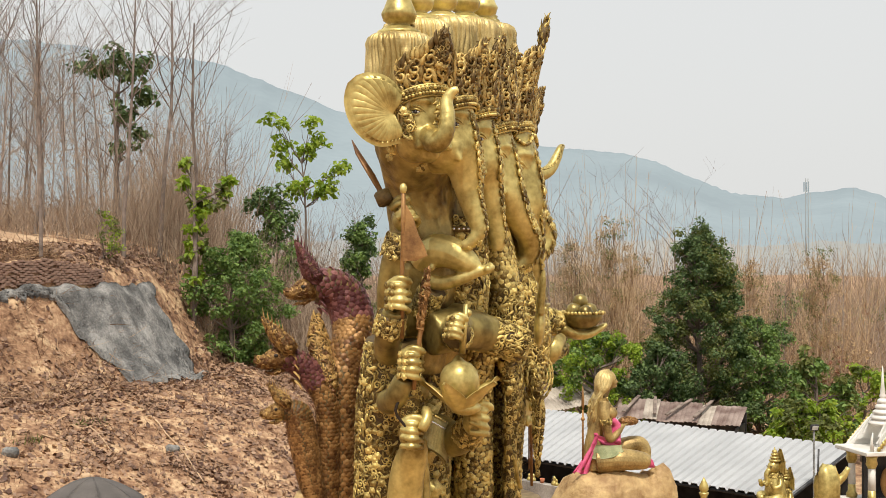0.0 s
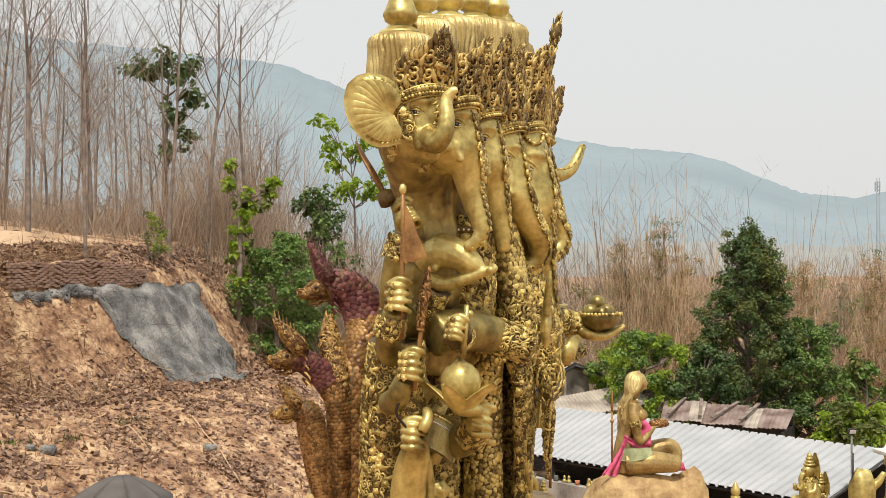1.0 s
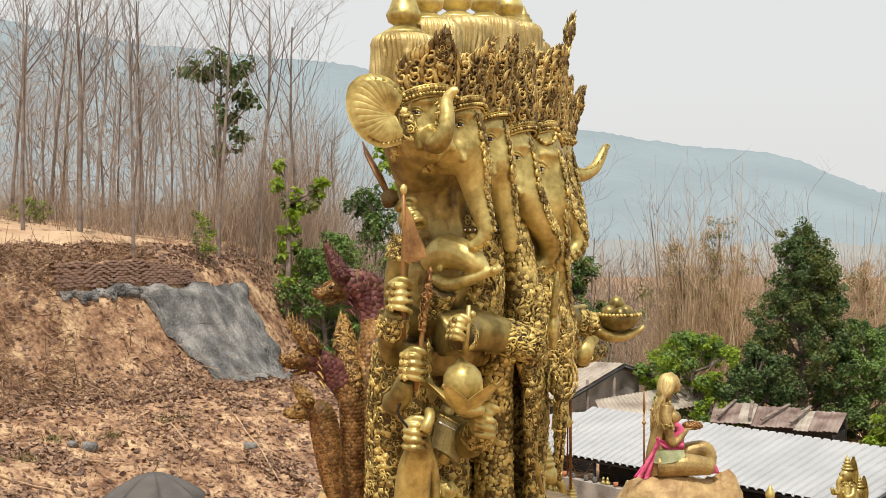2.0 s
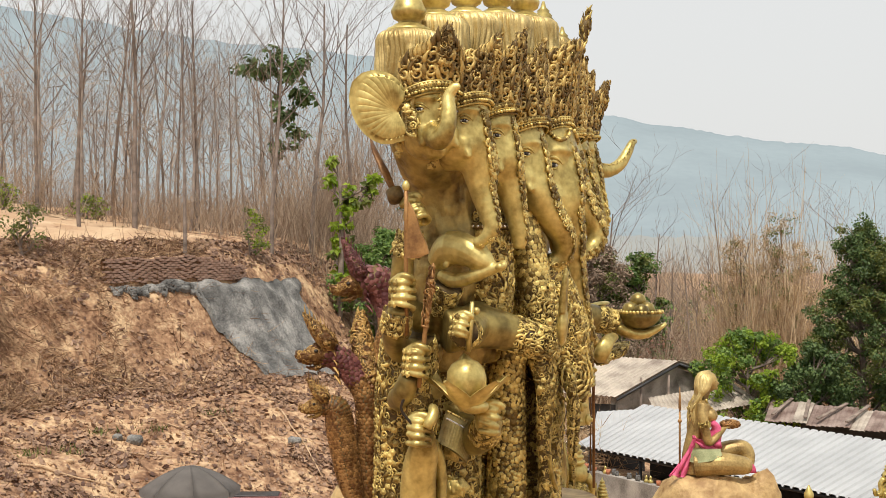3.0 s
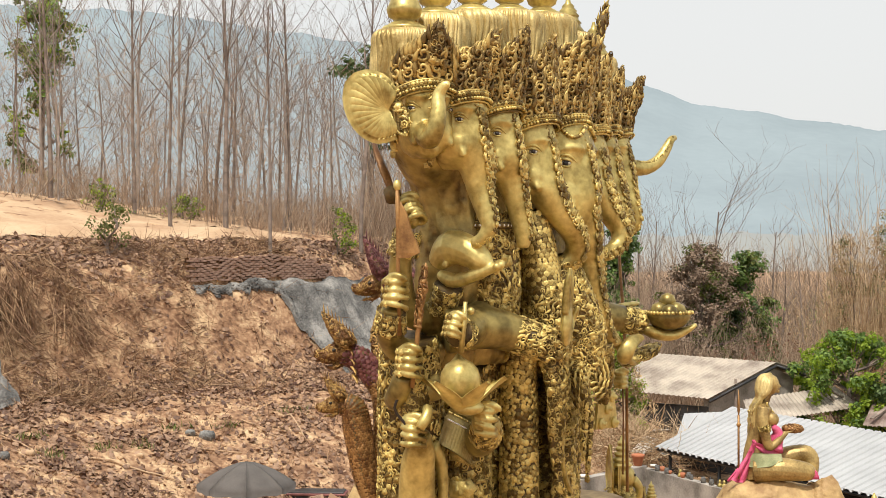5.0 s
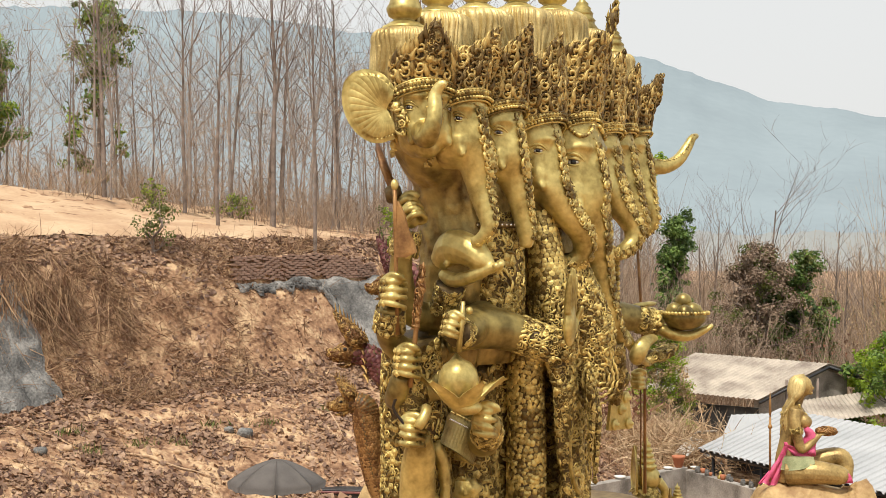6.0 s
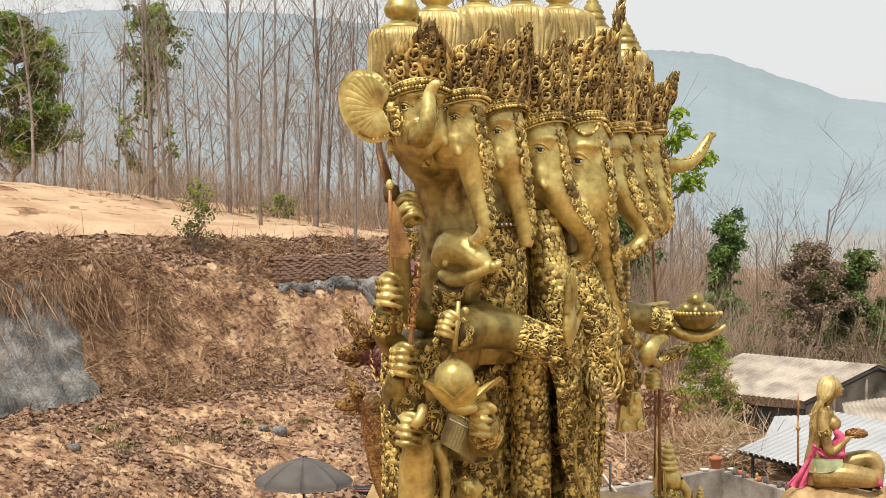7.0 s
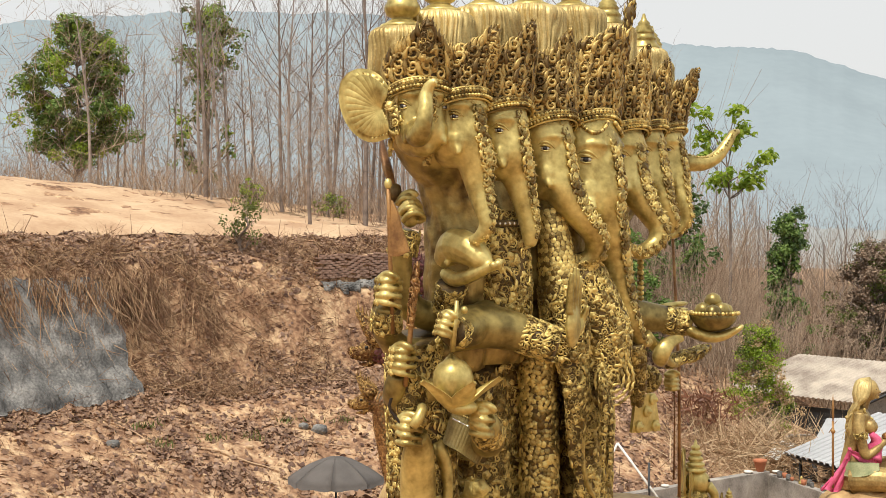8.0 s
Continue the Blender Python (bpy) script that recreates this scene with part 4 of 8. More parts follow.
neck.tube(smooth_path(LL([(-3.15, -0.72, 7.95), (-2.85, -0.76, 7.62), (-2.45, -0.8, 7.3), (-2.3, -0.8, 6.8), (-2.28, -0.76, 6.3), (-2.25, -0.78, 5.8), (-2.2, -0.85, 5.3), (-2.15, -0.95, 4.7)]), 40), np.interp(np.linspace(0, 7, 40), np.arange(8), [0.44, 0.46, 0.45, 0.44, 0.46, 0.48, 0.46, 0.4]), GOLD_CHEST, 60, ridge=lambda q, a: 1 + 0.022 * math.sin(11 * a + 4 * math.sin(q * 7)) + 0.014 * math.sin(q * 40 + 3 * a))
merge(statue, neck)
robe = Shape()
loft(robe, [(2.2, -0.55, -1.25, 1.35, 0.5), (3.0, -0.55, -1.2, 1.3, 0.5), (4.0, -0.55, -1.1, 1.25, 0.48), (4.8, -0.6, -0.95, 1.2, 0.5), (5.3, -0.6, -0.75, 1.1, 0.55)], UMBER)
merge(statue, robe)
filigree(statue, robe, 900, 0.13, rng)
# upper sash with scales across the belly
for keys, rad, sz, mat in (([(-1.25, -0.05, 6.75), (-1.2, 0.0, 6.4), (-1.15, 0.02, 6.0), (-1.1, 0.05, 5.6), (-1.05, 0.08, 5.2), (-1.0, 0.05, 4.8)], [0.16, 0.22, 0.26, 0.28, 0.3, 0.3], 0.10, GOLD_ORN),):
    p = smooth_path(LL(keys), 20)
    r = np.interp(np.linspace(0, 1, 20), np.linspace(0, 1, len(rad)), rad)
    statue.tube(p, r, UMBER, 18)
    scaled(statue, p[:11], r[:11], rng, sz, mat, (-1.6, 3.2), -1)
    low = Shape()
    low.tube(p[10:], r[10:] + 0.03, UMBER, 18)
    filigree(statue, low, 240, 0.12, rng)
armor = Shape()
loft(armor, [(5.2, -1.85, -0.45, 0.42, 0.4), (5.7, -1.9, -0.4, 0.4, 0.42), (6.3, -1.95, -0.38, 0.38, 0.4), (6.75, -2.0, -0.4, 0.3, 0.34)], UMBER)
merge(statue, armor)
filigree(statue, armor, 230, 0.14, rng)
belt = [L(-1.95 + 0.4 * math.cos(a), -0.38 + 0.42 * math.sin(a), 6.58) for a in np.linspace(0.2, 3.3, 22)]
statue.tube(belt, 0.045, UMBER, 8)
statue.stamp(*BEAD, frames_on([b + np.array([0, 0, 0.0]) for b in belt], [(b - L(-1.95, -0.38, 6.58)) for b in belt], [0.05] * 22, [0] * 22, rng, -0.03), MIRROR)

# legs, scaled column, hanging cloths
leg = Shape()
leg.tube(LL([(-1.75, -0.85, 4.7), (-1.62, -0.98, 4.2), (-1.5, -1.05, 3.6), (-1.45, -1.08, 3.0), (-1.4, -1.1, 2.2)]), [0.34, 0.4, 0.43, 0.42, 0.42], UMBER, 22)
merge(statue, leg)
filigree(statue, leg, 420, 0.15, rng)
pos = [L(-1.95, -0.78, 4.1), L(-1.87, -0.85, 3.5), L(-1.83, -0.88, 2.95), L(-1.85, -0.75, 3.0)]
statue.stamp(*ROSETTE, frames_on(pos, [(-0.9, -0.5, 0.1)] * 4, [0.34, 0.36, 0.36, 0.3], [0, 1, 2, 1], rng, 0), GOLD_ORN)
col = LL([(-1.25, -0.25, 5.0), (-1.1, -0.35, 4.4), (-1.02, -0.38, 3.8), (-1.0, -0.4, 3.2), (-0.98, -0.4, 2.2)])
cp = smooth_path(col, 16)
shaft = Shape()
shaft.tube(cp, np.linspace(0.24, 0.27, 16), UMBER, 24)
merge(statue, shaft)
pts, nor = scatter(shaft, 1500, rng, 0.052, seen_side)
fr = []
for p, nn in zip(pts, nor):
    m = np.eye(4)
    m[:3, :3] = turn_to(nn + rng.normal(0, 0.15, 3), rng.normal(0, 0.4), (0, 0, 1)) * 0.085 * rng.uniform(0.8, 1.25)
    m[:3, 3] = p
    fr.append(m)
statue.stamp(*SCALE, fr[::2], GOLD_ORN)
statue.stamp(*ROSETTE, fr[1::2], GOLD_ORN)
for keys, w0, w1, n in (([(-0.95, 0.12, 4.75), (-0.9, 0.18, 4.3), (-0.85, 0.12, 3.8), (-0.8, 0.1, 3.3)], 0.3, 0.12, 150), ([(-0.55, 0.1, 4.6), (-0.52, 0.14, 4.0), (-0.5, 0.08, 3.4), (-0.48, 0.02, 2.5)], 0.2, 0.26, 170), ([(-0.15, 0.0, 4.4), (-0.1, 0.04, 3.8), (-0.08, -0.02, 3.2), (-0.05, -0.05, 2.4)], 0.16, 0.2, 130)):
    piece = Shape()
    p = smooth_path(LL(keys), 14)
    piece.tube(p, np.linspace(w0, w1, 14), UMBER, 14, squash=(1.0, 0.5), up=(0, -1, 0))
    merge(statue, piece)
    filigree(statue, piece, n, 0.115, rng)
statue.tube(smooth_path(LL([(-0.75, 0.14, 4.35), (-0.72, 0.16, 3.9), (-0.7, 0.12, 3.4), (-0.62, 0.14, 3.0), (-0.5, 0.15, 2.85)]), 16), np.linspace(0.05, 0.09, 16), GOLD, 8, squash=(1, 0.5))
statue.tube(smooth_path(LL([(-0.32, 0.12, 4.3), (-0.33, 0.14, 3.7), (-0.36, 0.1, 3.1), (-0.5, 0.12, 2.75), (-0.65, 0.12, 2.95)]), 18), 0.035, BLACK, 6)
edge = smooth_path(LL([(-0.28, 0.14, 4.2), (-0.29, 0.16, 3.7), (-0.32, 0.14, 3.1), (-0.48, 0.15, 2.7), (-0.7, 0.14, 2.9)]), 40)
statue.stamp(*BEAD, frames_on(edge, [(-0.6, -0.8, 0)] * 40, [0.05] * 40, [0] * 40, rng), GOLD_ORN)
right_leg = Shape()
right_leg.tube(LL([(0.15, -0.45, 5.1), (0.25, -0.5, 4.5), (0.28, -0.52, 3.8), (0.28, -0.52, 3.0), (0.28, -0.55, 2.2)]), [0.3, 0.4, 0.42, 0.4, 0.4], UMBER, 22)
merge(statue, right_leg)
filigree(statue, right_leg, 420, 0.12, rng)

# left hip: the smooth sleeve that flares under the lowest fist, and the banded apron
statue.tube(smooth_path(LL([(-3.35, -0.55, 3.95), (-3.25, -0.62, 3.7), (-3.15, -0.72, 3.45), (-3.05, -0.8, 3.0), (-3.0, -0.85, 2.2)]), 14), np.interp(np.linspace(0, 1, 14), [0, 0.12, 0.3, 0.6, 1], [0.12, 0.165, 0.205, 0.23, 0.24]), GOLD, 28)
statue.tube(smooth_path(LL([(-2.78, -0.72, 3.75), (-2.66, -0.66, 3.4), (-2.66, -0.64, 3.0), (-2.75, -0.68, 2.75)]), 10), [0.08, 0.09, 0.09, 0.08, 0.08, 0.07, 0.07, 0.06, 0.05, 0.03], GOLD, 8)
statue.tube(smooth_path(LL([(-2.52, -1.33, 3.95), (-2.56, -1.37, 3.7), (-2.54, -1.41, 3.3), (-2.46, -1.48, 2.2)]), 14), np.interp(np.linspace(0, 1, 14), [0, 0.25, 0.5, 1], [0.01, 0.13, 0.2, 0.24]), GOLD_DULL, 16, squash=(1, 0.8))
hip = Shape()
hip.tube(LL([(-2.9, -1.0, 5.1), (-2.75, -1.1, 4.4), (-2.6, -1.15, 3.7), (-2.5, -1.2, 2.2)]), [0.36, 0.42, 0.45, 0.48], UMBER, 20)
merge(statue, hip)
filigree(statue, hip, 330, 0.13, rng)
apron = LL([(-2.56, -0.61, 4.14), (-1.885, -0.50, 3.83), (-2.27, -0.50, 3.42), (-2.70, -0.65, 3.72)])
edge_out = np.array([-0.62, -0.78, 0.05])


def on_apron(a, b):
    up, dn = apron[0] * (1 - a) + apron[1] * a, apron[3] * (1 - a) + apron[2] * a
    return up * (1 - b) + dn * b + edge_out * (0.10 * math.sin(math.pi * a))


statue.grid([[on_apron(a, b) + edge_out * 0.012 * math.sin(a * 95) * min(1, b * 6) for b in np.linspace(0, 1, 8)] for a in np.linspace(0, 1, 90)], OLIVE, 0.05)
for b in (0.03, 0.24):
    row = np.array([on_apron(a, b) + edge_out * 0.03 for a in np.linspace(0, 1, 26)])
    statue.tube(row, 0.022, UMBER, 6)
    statue.stamp(*BEAD, frames_on(row, [edge_out] * 26, [0.042] * 26, [0] * 26, rng), MIRROR if b > 0.1 else GOLD_ORN)
row = np.array([on_apron(a, 0.135) + edge_out * 0.02 for a in np.linspace(0.03, 0.97, 12)])
statue.stamp(*ROSETTE, frames_on(row, [edge_out] * 12, [0.075] * 12, [0] * 12, rng), UMBER)

# hair drums with their turned finials
DRUMS = [(-3.41, -0.75, 9.04, 0.44), (-2.72, -0.72, 9.32, 0.48), (-1.96, -0.6, 9.47, 0.51), (-1.09, -0.5, 9.60, 0.53), (-0.16, -0.46, 9.70, 0.53), (1.0, -0.6, 9.62, 0.44), (2.2, -0.72, 9.42, 0.4), (2.72, -0.9, 9.31, 0.38)]
for i, (u, f, top, r) in enumerate(DRUMS):
    wave = rng.random() * 6

    def hair(a, h, wave=wave):
        b = a + 0.32 * tri_noise(h * 1.8 + wave, 2 * math.cos(a), 2 * math.sin(a)) + 0.08 * math.sin(h * 3.1 + wave)
        lock = math.sin(30 * b + 2.2 * tri_noise(3 * math.cos(b), 3 * math.sin(b), h * 1.2 + wave))
        fine = math.sin(83 * b + 3 * tri_noise(5 * math.cos(b), 5 * math.sin(b), h * 1.5 + wave))
        return 1 - 0.075 * max(0.0, -lock) ** 1.5 - 0.02 * max(0.0, fine) + 0.02 * tri_noise(math.cos(a) * 2, h * 2 + math.sin(a) * 2, wave)

    body = [(r * (0.95 + 0.06 * math.sin(q * 2.8)), 7.7 + (top - 0.2 - 7.7) * q) for q in np.linspace(0, 1, 25)]
    statue.lathe(L(u, f, 0), body + [(r * 0.985, top - 0.13), (r * 0.92, top - 0.06), (r * 0.8, top - 0.02), (r * 0.6, top)], GOLD_HAIR, 330, ridge=hair)
    fin = [(0.30, top - 0.02), (0.275, top + 0.03), (0.23, top + 0.045), (0.2, top + 0.07), (0.14, top + 0.10), (0.135, top + 0.12), (0.2, top + 0.16), (0.226, top + 0.235), (0.228, top + 0.26), (0.2, top + 0.31), (0.165, top + 0.40), (0.14, top + 0.47), (0.16, top + 0.52), (0.1, top + 0.7), (0.04, top + 1.1), (0.01, top + 1.4)]
    if i > 4:
        fin = [(0.27, top - 0.02), (0.25, top + 0.03), (0.2, top + 0.09), (0.19, top + 0.13), (0.21, top + 0.15), (0.165, top + 0.2), (0.16, top + 0.24), (0.175, top + 0.26), (0.13, top + 0.31), (0.14, top + 0.335), (0.09, top + 0.39), (0.10, top + 0.41), (0.05, top + 0.46), (0.02, top + 0.56)]
    statue.lathe(L(u, f, 0), fin, GOLD, 28)

# heads: (centre u, centre f, eye height, half width, outward turn, trunk keys with radii, crown top)
HEADS = [
    (-3.41, -0.45, 8.0, 0.38, 34, [(-3.68, -0.24, 7.68, 0.165), (-3.77, -0.15, 7.62, 0.145), (-3.82, -0.06, 7.67, 0.125), (-3.82, -0.01, 7.80, 0.11), (-3.79, -0.01, 7.96, 0.10), (-3.76, -0.03, 8.12, 0.085), (-3.75, 0.04, 8.24, 0.064), (-3.74, 0.12, 8.26, 0.045)], (-3.68, -0.09, 9.0)),
    (-2.90, -0.25, 7.89, 0.39, 6, [(-2.83, -0.04, 7.35, 0.23), (-2.81, 0.0, 7.05, 0.17), (-2.80, 0.08, 6.78, 0.14), (-2.81, 0.14, 6.55, 0.11), (-2.85, 0.05, 6.40, 0.085), (-2.88, -0.08, 6.35, 0.06)], (-2.73, 0.18, 9.01)),
    (-2.20, -0.14, 7.76, 0.40, 0, [(-2.10, 0.05, 7.25, 0.22), (-2.04, 0.11, 6.95, 0.17), (-2.0, 0.15, 6.7, 0.145), (-1.98, 0.19, 6.45, 0.12), (-1.98, 0.19, 6.28, 0.075)], (-2.07, 0.27, 9.15)),
    (-1.27, -0.10, 7.58, 0.43, 0, [(-1.24, 0.16, 7.05, 0.25), (-1.06, 0.28, 6.75, 0.20), (-0.80, 0.38, 6.45, 0.17), (-0.72, 0.34, 6.2, 0.15), (-0.82, 0.2, 6.06, 0.125), (-0.97, 0.1, 6.12, 0.09), (-0.98, 0.08, 6.26, 0.05)], (-1.17, 0.2, 9.16)),
    (-0.34, -0.10, 7.47, 0.58, 0, [(-0.32, 0.14, 6.85, 0.35), (-0.2, 0.2, 6.5, 0.275), (-0.05, 0.2, 6.1, 0.225), (0.08, 0.25, 5.6, 0.18), (0.22, 0.33, 5.2, 0.14), (0.38, 0.38, 4.95, 0.10), (0.56, 0.42, 4.9, 0.065)], (-0.02, 0.48, 9.8)),
    (0.85, -0.28, 7.6, 0.42, 0, [(0.84, 0.0, 7.12, 0.24), (0.93, 0.12, 6.85, 0.19), (1.06, 0.25, 6.58, 0.165), (1.0, 0.24, 6.34, 0.14), (0.75, 0.14, 6.2, 0.12), (0.48, 0.06, 6.28, 0.095), (0.4, 0.04, 6.42, 0.05)], (1.02, 0.05, 9.22)),
    (1.68, -0.42, 7.72, 0.39, -4, [(1.66, -0.14, 7.22, 0.21), (1.68, -0.04, 6.95, 0.165), (1.77, 0.05, 6.68, 0.12), (1.78, 0.0, 6.5, 0.075)], (1.86, -0.09, 9.13)),
    (2.50, -0.55, 7.80, 0.37, -8, [(2.45, -0.28, 7.3, 0.19), (2.40, -0.15, 7.0, 0.145), (2.42, -0.08, 6.72, 0.11), (2.32, -0.18, 6.5, 0.075), (2.19, -0.24, 6.43, 0.04)], (2.84, -0.17, 9.09)),
    (3.02, -0.86, 7.86, 0.34, -50, [(3.05, -0.46, 7.64, 0.15), (3.28, -0.26, 7.64, 0.12), (3.48, -0.12, 7.76, 0.105), (3.66, -0.04, 7.98, 0.088), (3.78, 0.0, 8.14, 0.068), (3.94, 0.02, 8.19, 0.045)], (3.2, -0.5, 8.95)),
]
BROW = [0.22, 0.24, 0.30, 0.36, 0.38, 0.38, 0.36, 0.34, 0.34]
SKULL = [(0.66, -0.16, 0.27, 0.27), (0.42, -0.08, 0.34, 0.35), (0.20, -0.03, 0.37, 0.375), (0.0, -0.03, 0.36, 0.36), (-0.2, -0.01, 0.345, 0.355), (-0.38, -0.02, 0.32, 0.34), (-0.52, -0.05, 0.26, 0.29), (-0.62, -0.1, 0.11, 0.14)]
flesh = Shape()
TRUNKS = []
PLACED = []
for u, f, ze, w, yaw, trunk, tip in HEADS:
    big, y = w / 0.4, radians(-yaw)
    turn = np.array([[math.cos(y), -math.sin(y), 0], [math.sin(y), math.cos(y), 0], [0, 0, 1]])
    base = L(u, f, ze)

    def at(du, df, dz, turn=turn, base=base, big=big):
        """A place on this head: to its own left, to its front, up from the eyes."""
        return base + turn @ np.array([du, -df, dz]) * big

    PLACED.append((at, turn, base, big))
    skull = Shape()
    loft(skull, [(dz, 0, df, hw, hd) for dz, df, hw, hd in SKULL], GOLD, 40, 2.2)
    flesh.add(np.concatenate(skull.v) @ turn.T * big + base, skull.f, GOLD)
    for sg in (-1, 1):
        flesh.ball(at(sg * 0.17, 0.13, -0.30), np.array([0.165, 0.18, 0.21]) * big, GOLD, turn, 18, 10)
        flesh.tube([at(sg * (0.10 + 0.24 * q), 0.325 - 0.20 * q * q, 0.13 + 0.05 * math.sin(q * 2.6) - 0.04 * q) for q in np.linspace(0, 1, 8)], np.array([0.015, 0.03, 0.036, 0.038, 0.036, 0.032, 0.022, 0.015]) * big, GOLD, 8)
        flesh.tube(smooth_path([at(sg * 0.235, 0.20, -0.34), at(sg * 0.25, 0.245, -0.42), at(sg * 0.26, 0.28, -0.48)], 6), np.array([0.06, 0.062, 0.06, 0.056, 0.05, 0.038]) * big, GOLD, 10)
    flesh.ball(at(0, 0.10, -0.52), np.array([0.17, 0.20, 0.13]) * big, GOLD, turn, 16, 9)
    kp = np.array([(*at(0, 0.12, 0.30), 0.17 * big), (*at(0, 0.19, 0.0), 0.19 * big), (*at(0, 0.21 if yaw < 30 else 0.12, -0.27), (0.22 if yaw < 30 else 0.19) * big)] + [(*L(*k[:3]), k[3]) for k in trunk])
    path = smooth_path(kp, 10 * len(kp))
    TRUNKS.append(path)
    flesh.tube(path[:, :3], path[:, 3], GOLD, 24, squash=(0.95, 1.0), up=(0, -1, 0), ridge=lambda q, a: 1 + 0.02 * math.sin(q * 120 + 2 * math.sin(a)) * max(0, min(1, (q - 0.35) * 5)))
skin_v, skin_f = melt(flesh, 0.021, 5)
statue.add(skin_v, skin_f, GOLD)

for i, (u, f, ze, w, yaw, trunk, tip) in enumerate(HEADS):
    at, turn, base, big = PLACED[i]
    path = TRUNKS[i]
    # painted eyes under lids, set on the skin
    for sgn in (-1, 1):
        out = turn @ np.array([sgn * 0.80, -0.60, 0.0])
        rel = skin_v - base
        run = rel @ out
        near = (np.linalg.norm(rel - np.outer(run, out), axis=1) < 0.035) & (run > 0.15) & (run < 0.46 * big)
        e = base + out * (run[near].max() if near.any() else 0.36 * big)
        t3 = np.stack([np.cross(out, (0, 0, 1)), np.array([0, 0, 1]), out], 1)
        statue.ball(e, (0.055 * big, 0.023 * big, 0.018), EYE_WHITE, t3, 14, 8)
        statue.ball(e + out * 0.009, (0.03 * big, 0.026 * big, 0.018), BLACK, t3, 14, 8)
        for lift, rad, wide, mt in ((0.027, 0.010, 0.078, BLACK), (0.042, 0.017, 0.095, GOLD), (-0.030, 0.012, 0.085, GOLD), (0.082, 0.016, 0.125, GOLD)):
            lid = [e + t3[:, 0] * wide * big * q + np.array([0, 0, lift * big * (1 - q * q * 0.95) - 0.008 * q * big * sgn]) + out * (0.012 - 0.05 * big * q * q) for q in np.linspace(-1, 1, 11)]
            statue.tube(lid, rad * big * np.sin(np.linspace(0.25, 2.9, 11)), mt, 6)
    # garland of leaves and rosettes down the middle of the forehead and trunk
    last = int(len(path) * (0.45 if i == 0 else 0.93))
    run = path[1:last]
    d = np.gradient(run[:, :3], axis=0)
    d /= np.linalg.norm(d, axis=1, keepdims=True)
    front = turn @ np.array([0.12 if i < 5 else -0.05, -1, 0])
    if i == 8:
        front = np.array([0.1, -0.6, 0.8])
    nn = front - d * (d @ front)[:, None]
    nn /= np.linalg.norm(nn, axis=1, keepdims=True) + 1e-9
    if i == 0:
        nn = np.tile(front, (len(run), 1))
    side = np.cross(d, nn)
    length = np.concatenate([[0], np.cumsum(np.linalg.norm(np.diff(run[:, :3], axis=0), axis=1))])
    for off, tmpl, sz, gap, sp in ((0.0, ROSETTE, 0.15, 0.13, None), (-0.06, SCROLL, 0.135, 0.105, None), (0.06, SCROLL, 0.135, 0.105, None), (-0.085, LEAFLET, 0.12, 0.13, 1.3), (0.085, LEAFLET, 0.12, 0.13, -1.3)):
        if i == 8:
            sz, off = sz * 0.5, off * 0.4
        ds = np.arange(0.07 if tmpl is ROSETTE else 0.0, length[-1], gap)
        cc = np.stack([np.interp(ds, length, run[:, k]) for k in range(3)], 1)
        rr = np.interp(ds, length, run[:, 3])
        n2 = np.stack([np.interp(ds, length, nn[:, k]) for k in range(3)], 1)
        s2 = np.stack([np.interp(ds, length, side[:, k]) for k in range(3)], 1)
        d2 = np.stack([np.interp(ds, length, d[:, k]) for k in range(3)], 1)
        fade = np.clip(rr / 0.2, 0.42, 1.1)
        fr = []
        for k in range(len(ds)):
            m = np.eye(4)
            m[:3, :3] = turn_to(n2[k], rng.random() * 6.28 if sp is None else sp + rng.normal(0, 0.2), d2[k]) * sz * fade[k] * rng.uniform(0.9, 1.15)
            m[:3, 3] = cc[k] + n2[k] * (rr[k] * (0.97 - 0.5 * (off * fade[k] / rr[k]) ** 2)) + s2[k] * off * fade[k]
            fr.append(m)
        statue.stamp(*tmpl, fr, GOLD_ORN)
    if i < 2:
        # fringe of leaves and rosettes before the ear
        for q in np.linspace(0, 1, 16):
            pp = at(-0.33 + 0.02 * math.sin(q * 3), -0.27 + 0.05 * math.sin(q * 3), 0.34 - 0.90 * q)
            for tm, sz in ((ROSETTE, 0.125), (LEAFLET, 0.13)):
                statue.stamp(*tm, frames_on([pp + rng.normal(0, 0.018, 3)], [turn @ np.array([-0.97, -0.25, 0.05])], [sz * big], [rng.random() * 6], rng), GOLD_ORN)
    # diadem: a beaded band over the brow and a high pointed wall of scrollwork
    R = 0.51 * (big if i != 4 else 1.34)
    RF = 0.43 * (big if i != 4 else 1.1)
    mid = base + turn @ np.array([0, 0.08, 0])
    z0 = ze + BROW[i] * big
    H = tip[2] - z0
    droop = 0.27 if i == 0 else 0.23
    full = 0.70 if i == 0 else 0.58 if i < 3 else 0.50
    tipv = L(*tip)

    def band(a, lift, grow=0.0):
        p = mid + turn @ np.array([(R * 0.95 + grow) * math.sin(a), -(RF + grow) * math.cos(a), 0])
        return np.array([p[0], p[1], z0 + lift + 0.05 * big - droop * big * (a / 1.6) ** 2])

    def outline(q):
        peak = 0.92 - full * abs(q) ** 0.95 + 0.10 * math.exp(-((q / 0.10) ** 2)) + 0.05 * abs(math.sin(q * 9.5))
        if i == 4:
            peak = 0.70 - 0.30 * abs(q) ** 1.2 + 0.05 * abs(math.sin(q * 8.5))
        return H * max(0.16, min(1.0, peak))

